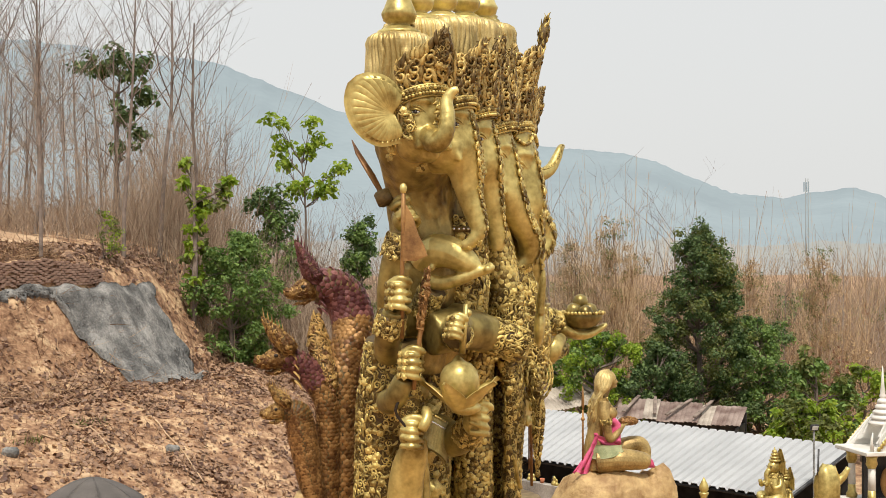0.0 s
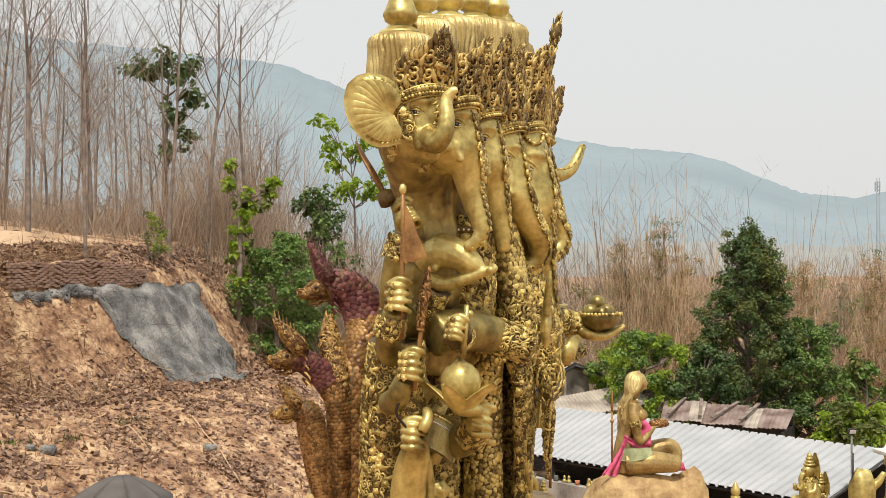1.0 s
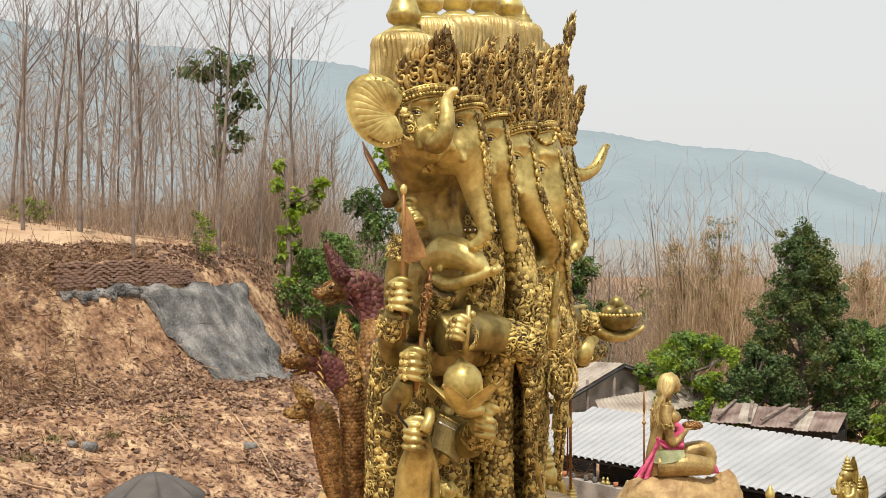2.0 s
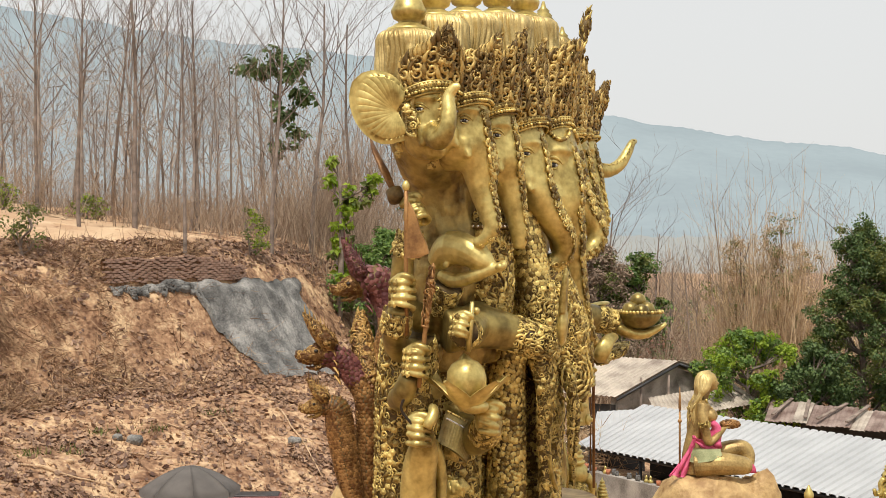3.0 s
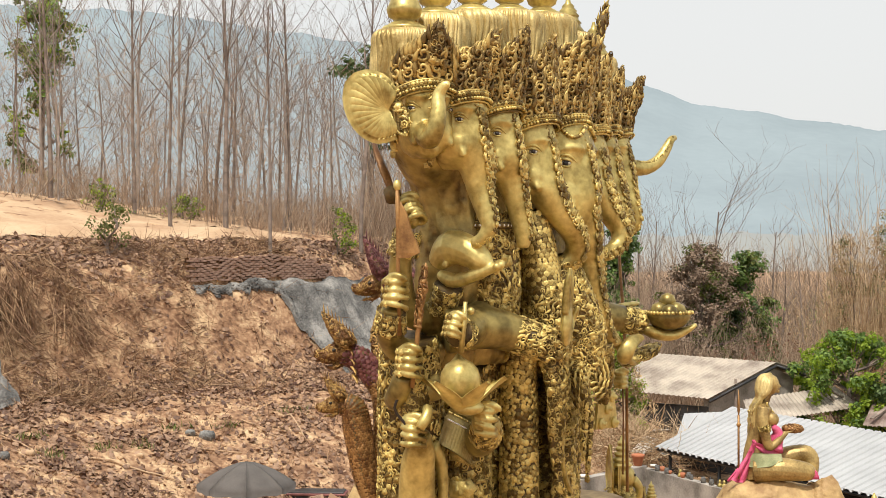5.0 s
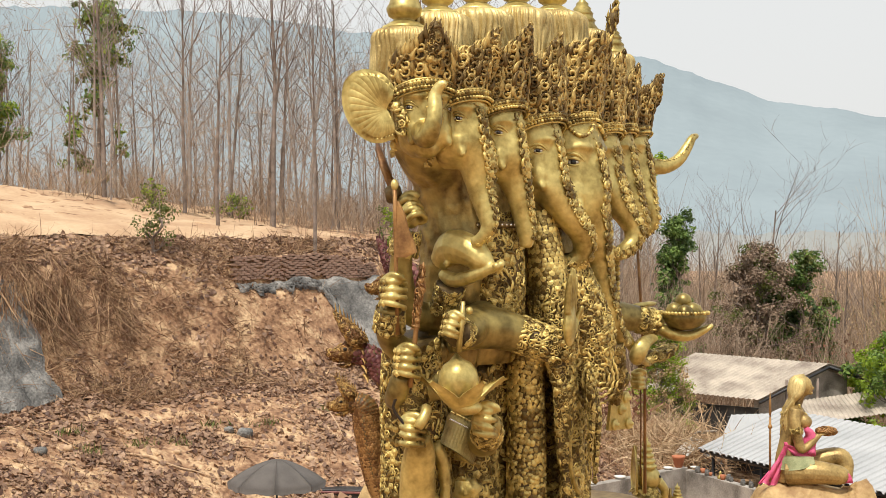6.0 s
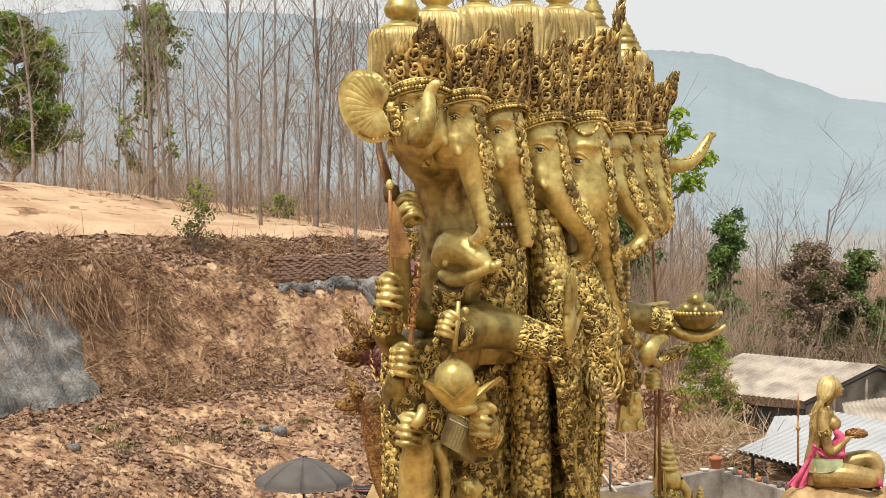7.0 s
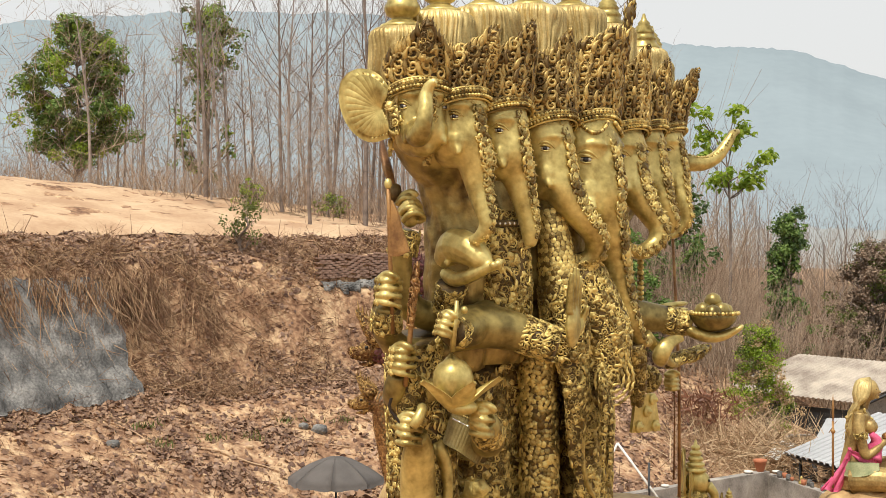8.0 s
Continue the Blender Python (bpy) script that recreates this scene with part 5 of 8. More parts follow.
    def wall(q, v):
        a = q * 1.9
        foot = band(a, 0.0)
        z = foot[2] + (z0 + outline(q) - foot[2]) * v
        lean = max(0, (z - z0) / H) ** 1.6
        top_at = tipv + turn @ np.array([R * 0.8 * math.sin(a), R * 0.75 * (1 - math.cos(a)), 0])
        return np.array([*(foot[:2] * (1 - lean) + top_at[:2] * lean), z])

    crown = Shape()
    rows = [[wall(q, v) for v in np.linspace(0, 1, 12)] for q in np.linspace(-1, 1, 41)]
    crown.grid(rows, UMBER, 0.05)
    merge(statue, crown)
    groups = {"scroll": [], "leaf": [], "rose": []}
    step = 0.088 * (1 if i < 6 else 1.15)
    nq = int(R * 3.8 / step)
    for kq in range(nq + 1):
        q = -1 + 2 * kq / nq
        if i > 4 and q > 0.45:
            continue
        tall = z0 + outline(q) - band(q * 1.9, 0)[2]
        nv = max(1, int((tall - 0.14) / (step * 0.92)))
        for kv in range(nv + 1):
            v = (0.16 + (tall - 0.16) * (kv + 0.5 * (kq % 2)) / (nv + 0.5)) / tall
            if v > 0.99:
                continue
            p = wall(q, v)
            up = wall(q, min(1, v + 0.04)) - wall(q, max(0, v - 0.04))
            across = wall(min(1, q + 0.03), v) - wall(max(-1, q - 0.03), v)
            nn = np.cross(across, up)
            if np.linalg.norm(nn) < 1e-9:
                continue
            nn /= np.linalg.norm(nn)
            kind = ("scroll", "leaf", "scroll", "rose")[(kq + 2 * kv) % 4]
            m = np.eye(4)
            spin = {"scroll": rng.normal(0, 0.5) + (kv % 2) * 2.2, "leaf": rng.normal(0, 0.25), "rose": rng.random() * 6}[kind]
            t = turn_to(nn, spin if q < 0 else -spin, up)
            if q > 0:
                t[:, 1] *= -1
            m[:3, :3] = t * {"scroll": 0.165, "leaf": 0.19, "rose": 0.12}[kind] * rng.uniform(0.88, 1.15) * (1 if q < 0 or kind == "rose" else 1)
            m[:3, 3] = p + nn * rng.uniform(-0.012, 0.016)
            groups[kind].append(m)
    for kind, tmpl in (("scroll", SCROLL), ("leaf", LEAFLET), ("rose", ROSETTE)):
        statue.stamp(*tmpl, groups[kind], GOLD_CROWN)
    filigree(statue, crown, int(210 * R * H / 0.4), 0.085, rng, keep=lambda p, n: n[0] * -0.8 - n[1] * 0.6 > -0.5 and p[2] > z0 + 0.1, mat=GOLD_CROWN, gap=0.8)
    # flame leaves along the rim
    fr = []
    for q in np.linspace(-0.97, 0.97, 31):
        if i > 4 and q > 0.5:
            continue
        p = wall(q, 0.97)
        across = wall(min(1, q + 0.03), 1) - wall(max(-1, q - 0.03), 1)
        way = np.array([0, 0, 1.0]) + 0.35 * (tipv - p) / (np.linalg.norm(tipv - p) + 0.1)
        nn = np.cross(across * (1, 1, 0), (0, 0, 1))
        m = np.eye(4)
        m[:3, :3] = turn_to(nn, rng.normal(0, 0.15), way) * 0.17 * rng.uniform(0.8, 1.2)
        m[:3, 3] = p
        fr.append(m)
    statue.stamp(*LEAFLET, fr, GOLD_CROWN)
    if i != 4:
        top = Shape()
        back_way = turn @ np.array([0, 1, 0])
        top.tube([tipv + back_way * 0.10 + (0, 0, -0.44), tipv + back_way * 0.07 + (0, 0, -0.27), tipv + back_way * 0.02 + (0, 0, -0.1), tipv - back_way * 0.05 + (0, 0, 0.03)], [0.09, 0.11, 0.07, 0.012], UMBER, 8)
        merge(statue, top)
        filigree(statue, top, 22, 0.12, rng, keep=None, mat=GOLD_CROWN)
    arc = np.linspace(-1.9, 1.9, 34)
    for lift, rad, grow in ((-0.04, 0.015, 0.012), (0.035, 0.015, 0.02), (0.10, 0.014, 0.026)):
        statue.tube([band(a, lift, grow) for a in arc], rad, GOLD_ORN, 6)
    for lift, n, tm, sz in ((-0.003, 44, BEAD, 0.052), (0.067, 36, ROSETTE, 0.066)):
        ring = np.array([band(a, lift, 0.03) for a in np.linspace(-1.9, 1.9, n)])
        statue.stamp(*tm, frames_on(ring, [(p - mid) * (1, 1, 0) for p in ring], [sz] * n, [0] * n, rng), GOLD_ORN)
    if i == 4:
        # beaded garland over the brow of the largest head
        for sgn in (-1, 1):
            for q in np.linspace(0, 1, 24):
                g = base + np.array([sgn * (0.03 + 0.50 * q), 0, BROW[4] * big - 0.02 - 0.17 * math.sin(q * 2.9) + 0.02 * q])
                out = np.array([sgn * (0.2 + 0.8 * q), -1.0 + 0.45 * q, 0])
                out /= np.linalg.norm(out)
                core = base + np.array([0, 0, g[2] - base[2]])
                rel = skin_v - core
                run = rel @ out
                near = (np.linalg.norm(rel - np.outer(run, out), axis=1) < 0.04) & (run > 0.1) & (run < 0.66)
                if near.any():
                    statue.stamp(*BEAD, frames_on([core + out * run[near].max()], [out], [0.062], [0], rng), GOLD_ORN)

# the tall flame on a stem above the middle crown
stem = smooth_path(LL([(-0.08, 0.34, 9.05), (-0.06, 0.40, 9.25), (-0.04, 0.43, 9.42), (-0.03, 0.45, 9.55), (-0.01, 0.47, 9.68), (0.0, 0.50, 9.80)]), 14)
flame_r = np.interp(np.linspace(0, 1, 14), [0, 0.3, 0.42, 0.6, 0.8, 1], [0.07, 0.045, 0.06, 0.085, 0.05, 0.01])
statue.tube(stem, flame_r, UMBER, 8)
fr = []
for k in range(34):
    q = k / 33
    a = k * 2.4
    c = np.array([np.interp(q * 13, np.arange(14), stem[:, j]) for j in range(3)])
    nn = np.array([math.cos(a), math.sin(a), 0.0])
    m = np.eye(4)
    m[:3, :3] = turn_to(nn, rng.normal(0, 0.3), (0.02, -0.15, 1)) * 0.11 * rng.uniform(0.8, 1.2)
    m[:3, 3] = c + nn * np.interp(q * 13, np.arange(14), flame_r) * 0.8
    fr.append(m)
statue.stamp(*LEAFLET, fr, GOLD_ORN)

# big ear of the outermost head: a fan with raised rim and curved ribs that spread from its root
root, back, up = L(-3.80, -0.68, 7.97), np.array([-0.20, 0.98, 0.0]), np.array([-0.10, 0.03, 1.0])
EAR = [(-1.75, 0.33), (-1.4, 0.36), (-0.95, 0.45), (-0.42, 0.53), (0.0, 0.60), (0.3, 0.655), (0.58, 0.69), (0.8, 0.66), (1.0, 0.60), (1.3, 0.48), (1.6, 0.34), (1.8, 0.26)]
rows = []
for a in np.linspace(-1.75, 1.8, 240):
    reach = float(np.interp(a, [o[0] for o in EAR], [o[1] for o in EAR]))
    row = []
    for q in np.linspace(0.02, 1, 26):
        bend = a + 0.75 * q * (1 - q) * math.tanh(1.6 * a + 0.5)
        pnt = root + (back * math.cos(bend) + up * math.sin(bend)) * reach * q * 0.95
        groove = (0.5 + 0.5 * math.cos(a * 40 + 1.5 * math.sin(q * 2.6 + 1.5 * a))) ** 2
        lift = -0.0075 * groove * min(1, q * 1.8) ** 2 * min(1, max(0, (0.9 - q) * 8)) + 0.016 * math.exp(-(((q - 0.965) / 0.035) ** 2)) + 0.05 * math.sin(q * 2.6)
        row.append(pnt + np.array([-0.98, -0.2, 0.0]) * lift)
    rows.append(row)
statue.grid(rows, GOLD, -0.05)
edge = [L(-3.79 + 0.02 * math.sin(q * 9), -0.60 - 0.10 * math.cos(q * 3.4), 8.32 - 0.62 * q) for q in np.linspace(0, 1, 26)]
for tmpl, sz in ((ROSETTE, 0.11), (CURL, 0.12), (LEAFLET, 0.13)):
    statue.stamp(*tmpl, frames_on(np.array(edge) + rng.normal(0, 0.025, (26, 3)), [(-0.95, -0.25, 0.1)] * 26, [sz] * 26, rng.random(26) * 6, rng, 0), GOLD_ORN)

# arms and what the hands hold
def arm(keys, radii, seg=18, dull=True):
    n = 5 * len(keys)
    FOREARMS.tube(smooth_path(LL(keys), n), np.interp(np.linspace(0, 1, n), np.linspace(0, 1, len(radii)), radii), GOLD_DULL, seg)


# top hand with the short sword held behind
arm([(-2.5, -0.85, 5.3), (-3.0, -0.98, 5.5), (-3.25, -0.92, 6.0), (-3.3, -0.8, 6.5)], [0.2, 0.19, 0.15, 0.13])
cuff(statue, L(-3.3, -0.85, 6.2), L(-3.3, -0.77, 6.48), 0.19, 0.17, rng, 0.10, 60)
fist(statue, L(-3.3, -0.72, 6.72), (0.25, 0.55, 0.8), (-0.6, -0.8, 0.2), 0.33, rng, ring=False)
statue.tube(LL([(-3.34, -0.95, 6.9), (-3.3, -1.02, 7.03)]), 0.11, UMBER, 10)
statue.tube(LL([(-3.3, -1.02, 7.02), (-3.2, -1.2, 7.28), (-3.05, -1.42, 7.55), (-2.95, -1.55, 7.75)]), [0.05, 0.07, 0.055, 0.01], COPPER, 6, squash=(1, 0.35))
# the axe and its long handle
arm([(-2.5, -0.85, 4.9), (-3.1, -0.98, 4.95), (-3.6, -0.85, 5.2), (-3.72, -0.72, 5.55)], [0.2, 0.18, 0.16, 0.14])
cuff(statue, L(-3.62, -0.83, 5.25), L(-3.7, -0.75, 5.5), 0.2, 0.18, rng, 0.09, 50)
fist(statue, L(-3.76, -0.66, 5.72), (0.05, 0.0, 1), (-0.75, -0.65, 0), 0.33, rng)
statue.tube(LL([(-3.72, -0.62, 5.2), (-3.78, -0.6, 5.9), (-3.85, -0.56, 6.6), (-3.88, -0.55, 7.03)]), 0.028, COPPER, 8)
statue.ball(L(-3.88, -0.55, 7.05), (0.05, 0.05, 0.07), GOLD, seg=8, rows=5)
blade = [[L(-3.86 + 0.02 * q, -0.56 + wd * q, z) for q in (0.0, 0.5, 1.0)] for z, wd in ((6.85, 0.04), (6.7, 0.12), (6.5, 0.18), (6.35, 0.26), (6.22, 0.30), (6.16, 0.16))]
statue.grid(blade, COPPER, 0.04, False)
# middle fist with the sceptre
arm([(-2.7, -0.7, 4.5), (-3.2, -0.95, 4.35), (-3.55, -0.75, 4.45), (-3.62, -0.62, 4.7)], [0.2, 0.17, 0.15, 0.13])
fist(statue, L(-3.64, -0.53, 4.86), (0.02, -0.05, 1), (-0.75, -0.65, 0), 0.33, rng)
statue.tube(LL([(-3.62, -0.5, 4.55), (-3.62, -0.42, 5.2), (-3.62, -0.34, 5.75), (-3.62, -0.3, 6.1)]), [0.03, 0.032, 0.03, 0.012], COPPER, 8)
sceptre = Shape()
sceptre.tube(LL([(-3.62, -0.42, 5.3), (-3.62, -0.35, 5.8), (-3.62, -0.31, 6.05)]), [0.035, 0.05, 0.02], COPPER, 8)
filigree(statue, sceptre, 40, 0.09, rng, keep=None, mat=COPPER)
statue.tube(smooth_path(LL([(-3.62, -0.6, 4.55), (-3.68, -0.72, 4.3), (-3.6, -0.62, 4.1), (-3.55, -0.5, 3.95)]), 10), 0.02, BLACK, 6)
# lowest fist
fist(statue, L(-3.47, -0.58, 3.97), (0.1, 0.0, 1), (-0.75, -0.65, 0), 0.34, rng, ring=False)
statue.tube(smooth_path(LL([(-3.6, -0.4, 4.05), (-3.5, -0.36, 4.2), (-3.4, -0.42, 4.28), (-3.35, -0.5, 4.2)]), 8), [0.06, 0.07, 0.075, 0.07, 0.07, 0.06, 0.05, 0.03], GOLD, 8)
cuff(statue, L(-3.35, -0.72, 4.6), L(-3.35, -0.62, 4.2), 0.2, 0.2, rng, 0.09, 60)
# palm held flat under the second trunk
arm([(-2.35, -0.75, 5.2), (-2.6, -0.75, 5.4), (-2.72, -0.6, 5.7)], [0.2, 0.17, 0.14])
cuff(statue, L(-2.66, -0.68, 5.45), L(-2.74, -0.5, 5.78), 0.17, 0.19, rng, 0.09, 70)
GRIPS.tube(smooth_path(LL([(-2.62, -0.72, 6.1), (-2.7, -0.5, 6.28), (-2.74, -0.25, 6.26), (-2.74, 0.0, 6.12), (-2.73, 0.12, 6.04)]), 14), np.interp(np.linspace(0, 1, 14), [0, 0.3, 0.6, 1], [0.16, 0.24, 0.2, 0.07]), GOLD, 16)
GRIPS.tube(smooth_path(LL([(-2.78, -0.62, 5.95), (-2.78, -0.4, 5.86), (-2.77, -0.1, 5.93), (-2.76, 0.12, 6.02), (-2.74, 0.3, 6.05)]), 12), [0.06, 0.09, 0.1, 0.1, 0.095, 0.09, 0.085, 0.08, 0.075, 0.07, 0.06, 0.04], GOLD, 10)
for k in range(3):
    GRIPS.ball(L(-2.84 + 0.06 * k, 0.26 + 0.03 * (k == 1), 6.05 + 0.02 * k), (0.05, 0.06, 0.05), GOLD, seg=8, rows=5)
GRIPS.ball(L(-2.86, -0.48, 6.07), 0.045, GOLD, seg=8, rows=5)
# fist with the broken tusk, before the long forearm
arm([(-1.7, -0.5, 5.25), (-2.3, -0.3, 5.32), (-2.9, -0.15, 5.2), (-3.2, -0.08, 5.2)], [0.3, 0.27, 0.2, 0.15], 22)
fist(statue, L(-3.4, -0.02, 5.3), (0.25, -0.15, 1), (-0.75, -0.55, 0), 0.27, rng)
statue.tube(LL([(-3.38, 0.06, 5.0), (-3.36, 0.09, 5.35), (-3.34, 0.1, 5.62)]), [0.08, 0.07, 0.055], GOLD, 5, squash=(1, 0.5))
statue.ball(L(-3.2, 0.1, 5.5), 0.05, GOLD, seg=8, rows=5)
cuff(statue, L(-3.1, -0.06, 5.2), L(-3.25, -0.04, 5.22), 0.19, 0.18, rng, 0.08, 40)
# thick forearm to the raised open hand
arm([(-2.75, -0.55, 5.2), (-2.4, -0.2, 5.25), (-2.05, 0.1, 5.15), (-1.85, 0.35, 5.0)], [0.3, 0.29, 0.25, 0.2], 22, False)
cuff(statue, L(-2.02, 0.12, 5.14), L(-1.82, 0.5, 5.0), 0.25, 0.22, rng, 0.12, 120)
open_hand(statue, L(-1.78, 0.72, 5.02), (-0.02, -0.04, 1), (0.25, -0.9, 0), 1.04, rng, 0.03)
# lotus bud and the hand beneath it
statue.lathe(L(-3.27, 0.02, 4.36), [(0.04, 0), (0.15, 0.04), (0.235, 0.15), (0.255, 0.28), (0.235, 0.40), (0.17, 0.49), (0.10, 0.53), (0.06, 0.57), (0.01, 0.62)], GOLD, 26, turn_to((-0.10, 0.05, 1)))
for k in range(5):
    a = k * 1.257 + 0.5
    d = np.array([math.cos(a), math.sin(a), 0])
    c = L(-3.27, 0.02, 4.36)
    rows = []
    for q in np.linspace(0, 1, 9):
        w = 0.16 * math.sin(math.pi * min(1, 0.3 + q * 0.7)) + 0.003
        out = 0.10 + 0.30 * math.sin(q * 1.35) + 0.20 * q ** 3
        s = np.cross(d, (0, 0, 1))
        rows.append([c + d * (out - 0.05 * (e * e)) + s * w * e + np.array([0, 0, -0.10 + 0.36 * q + 0.02 * q ** 3 + 0.04 * e * e]) for e in (-1, -0.5, 0, 0.5, 1)])
    statue.grid(rows, GOLD, 0.018)
statue.ball(L(-3.2, 0.06, 4.3), (0.2, 0.2, 0.1), GOLD)
arm([(-1.9, -0.7, 3.8), (-2.2, -0.35, 3.75), (-2.6, 0.0, 3.95), (-2.8, 0.1, 4.1)], [0.26, 0.24, 0.18, 0.15])
cuff(statue, L(-2.45, -0.12, 3.85), L(-2.68, 0.04, 4.02), 0.21, 0.18, rng, 0.10, 70)
fist(statue, L(-2.93, 0.14, 4.09), (0.12, -0.05, 1), (-0.55, -0.82, 0), 0.35, rng, ring=False)

# right side: bowl of sweets on a palm, and the hand with the long spear behind it
arm([(0.7, -0.5, 5.35), (1.1, -0.1, 5.25), (1.5, 0.18, 5.18), (1.7, 0.4, 5.06)], [0.28, 0.24, 0.19, 0.15])
cuff(statue, L(1.42, 0.12, 5.2), L(1.66, 0.32, 5.12), 0.2, 0.2, rng, 0.11, 90)
statue.tube(smooth_path(LL([(1.66, 0.36, 5.05), (1.8, 0.55, 4.95), (1.95, 0.75, 4.93), (2.05, 0.95, 5.02), (2.08, 1.08, 5.1)]), 12), [0.13, 0.13, 0.13, 0.13, 0.125, 0.12, 0.11, 0.1, 0.085, 0.07, 0.055, 0.035], GOLD, 12, squash=(1.3, 0.7))
statue.lathe(L(1.92, 0.68, 5.02), [(0.12, 0.0), (0.24, 0.05), (0.33, 0.15), (0.37, 0.25), (0.34, 0.26), (0.2, 0.2)], GOLD_DULL, 28)
rim = np.array([L(1.92 + 0.37 * math.cos(a), 0.68 + 0.37 * math.sin(a), 5.27) for a in np.linspace(0, 6.28, 40)])
statue.stamp(*BEAD, frames_on(rim, [(0, 0, 1)] * 40, [0.06] * 40, [0] * 40, rng), GOLD_ORN)
for du, df, dz in ((-0.14, -0.1, 0.30), (0.12, -0.12, 0.31), (-0.02, 0.14, 0.30), (0.02, -0.02, 0.44), (0.2, 0.08, 0.28), (-0.2, 0.1, 0.27)):
    statue.lathe(L(1.92 + du, 0.68 + df, 5.02 + dz), [(0.02, -0.12), (0.1, -0.09), (0.135, 0.0), (0.1, 0.09), (0.02, 0.13)], GOLD_DULL, 14)
for k in range(3):
    statue.tube(smooth_path(LL([(1.6, -0.05, 5.36 - 0.08 * k), (1.85, 0.08, 5.40 - 0.09 * k), (2.1, 0.12, 5.41 - 0.09 * k)]), 7), [0.05, 0.05, 0.05, 0.045, 0.04, 0.035, 0.02], GOLD, 8)
statue.tube(LL([(2.55, -0.28, 2.3), (2.58, -0.3, 4.2), (2.68, -0.42, 5.4), (2.8, -0.56, 6.55)]), 0.026, COPPER, 8)
statue.tube(LL([(2.42, -0.3, 2.6), (2.44, -0.3, 3.6), (2.46, -0.32, 4.0)]), 0.014, COPPER, 6)
arm([(1.2, -0.9, 4.6), (1.8, -0.7, 4.3), (2.2, -0.45, 4.15)], [0.26, 0.22, 0.15])
cuff(statue, L(1.75, -0.7, 4.3), L(2.1, -0.5, 4.18), 0.22, 0.2, rng, 0.1, 70)
fist(statue, L(2.38, -0.33, 4.14), (0.05, 0, 1), (-0.6, -0.8, 0), 0.26, rng, ring=False)
statue.tube(smooth_path(LL([(0.95, 0.36, 4.55), (0.85, 0.42, 4.7), (0.95, 0.48, 4.87), (1.2, 0.5, 4.93), (1.35, 0.5, 4.92)]), 14), [0.06, 0.1, 0.12, 0.125, 0.125, 0.12, 0.11, 0.1, 0.09, 0.08, 0.07, 0.06, 0.045, 0.02], GOLD, 12, squash=(1, 0.6))
statue.tube(smooth_path(LL([(0.7, 0.25, 5.0), (0.95, 0.3, 4.78), (1.3, 0.3, 4.56), (1.5, 0.3, 4.5)]), 10), np.linspace(0.10, 0.03, 10), GOLD, 10)
bloom = Shape()
bloom.tube(LL([(1.5, 0.15, 4.5), (1.75, 0.2, 4.6), (2.0, 0.25, 4.62), (2.25, 0.3, 4.7), (2.4, 0.32, 4.74)]), [0.1, 0.16, 0.17, 0.12, 0.04], UMBER, 12, squash=(1, 0.5))
merge(statue, bloom)
filigree(statue, bloom, 90, 0.13, rng, keep=None)
plate = LL([(0.90, -0.02, 4.08), (1.38, 0.0, 4.08), (1.5, 0.02, 3.5), (0.8, -0.04, 3.54)])
statue.grid([[plate[0] * (1 - a) + plate[1] * a + (plate[3] * (1 - a) + plate[2] * a - plate[0] * (1 - a) - plate[1] * a) * b for a in np.linspace(0, 1, 6)] for b in np.linspace(0, 1, 6)], GOLD, 0.05, False)
for a, b in ((0.8, 0.15), (0.5, 0.45), (0.2, 0.85), (0.8, 0.85)):
    p = plate[0] * (1 - a) + plate[1] * a + (plate[3] * (1 - a) + plate[2] * a - plate[0] * (1 - a) - plate[1] * a) * b
    for sg in (1, -1):
        statue.lathe(p, [(0.09, 0), (0.09, 0.03), (0.06, 0.05), (0.045, 0.04), (0.03, 0.09), (0.01, 0.1)], GOLD, 12, turn_to((0, -sg, 0.0)))
beads = [L(0.9 + 0.05 * k, 0.05 - 0.05 * k, 6.2 - 0.075 * i) for k in range(3) for i in range(10)]
statue.stamp(*BEAD, frames_on(beads, [(-0.6, -0.8, 0)] * len(beads), [0.085] * len(beads), [0] * len(beads), rng), GOLD_ORN)
tassel = Shape()
tassel.tube(smooth_path(LL([(0.3, 0.25, 4.9), (0.55, 0.2, 4.4), (0.7, 0.12, 4.0)]), 8), np.linspace(0.2, 0.08, 8), UMBER, 14)
merge(statue, tassel)
filigree(statue, tassel, 200, 0.11, rng)
for u0, top, low in ((-0.72, 4.6, 3.3), (-0.58, 4.3, 3.0)):
    drape = Shape()
    drape.tube(smooth_path(LL([(u0, 0.46, top), (u0 + 0.02, 0.48, top - 0.45), (u0 + 0.04, 0.45, low + 0.35), (u0 + 0.05, 0.44, low)]), 10), np.array([0.07, 0.1, 0.12, 0.115, 0.1, 0.085, 0.07, 0.05, 0.03, 0.01]), UMBER, 8, squash=(1, 0.5))
    merge(statue, drape)
    filigree(statue, drape, 60, 0.10, rng)
# round swirl of leaves on the hip
for ring, rad in enumerate((0.07, 0.16, 0.26, 0.36)):
    n = 5 + 6 * ring
    out = np.array([-0.5, -0.86, 0.0])
    su = np.array([0.86, -0.5, 0.0])
    pts = [L(-0.46, 0.47 - 0.5 * rad * rad, 4.45) + su * rad * math.cos(a) + np.array([0, 0, 1]) * rad * math.sin(a) for a in np.linspace(0, 6.28, n, endpoint=False)]
    fr = []
    for q, a in zip(pts, np.linspace(0, 6.28, n, endpoint=False)):
        m = np.eye(4)
        m[:3, :3] = turn_to(out, 0, -su * math.sin(a) + np.array([0, 0, 1]) * math.cos(a)) * 0.13
        m[:3, 3] = q
        fr.append(m)
    statue.stamp(*LEAFLET, np.array(fr), GOLD_ORN)
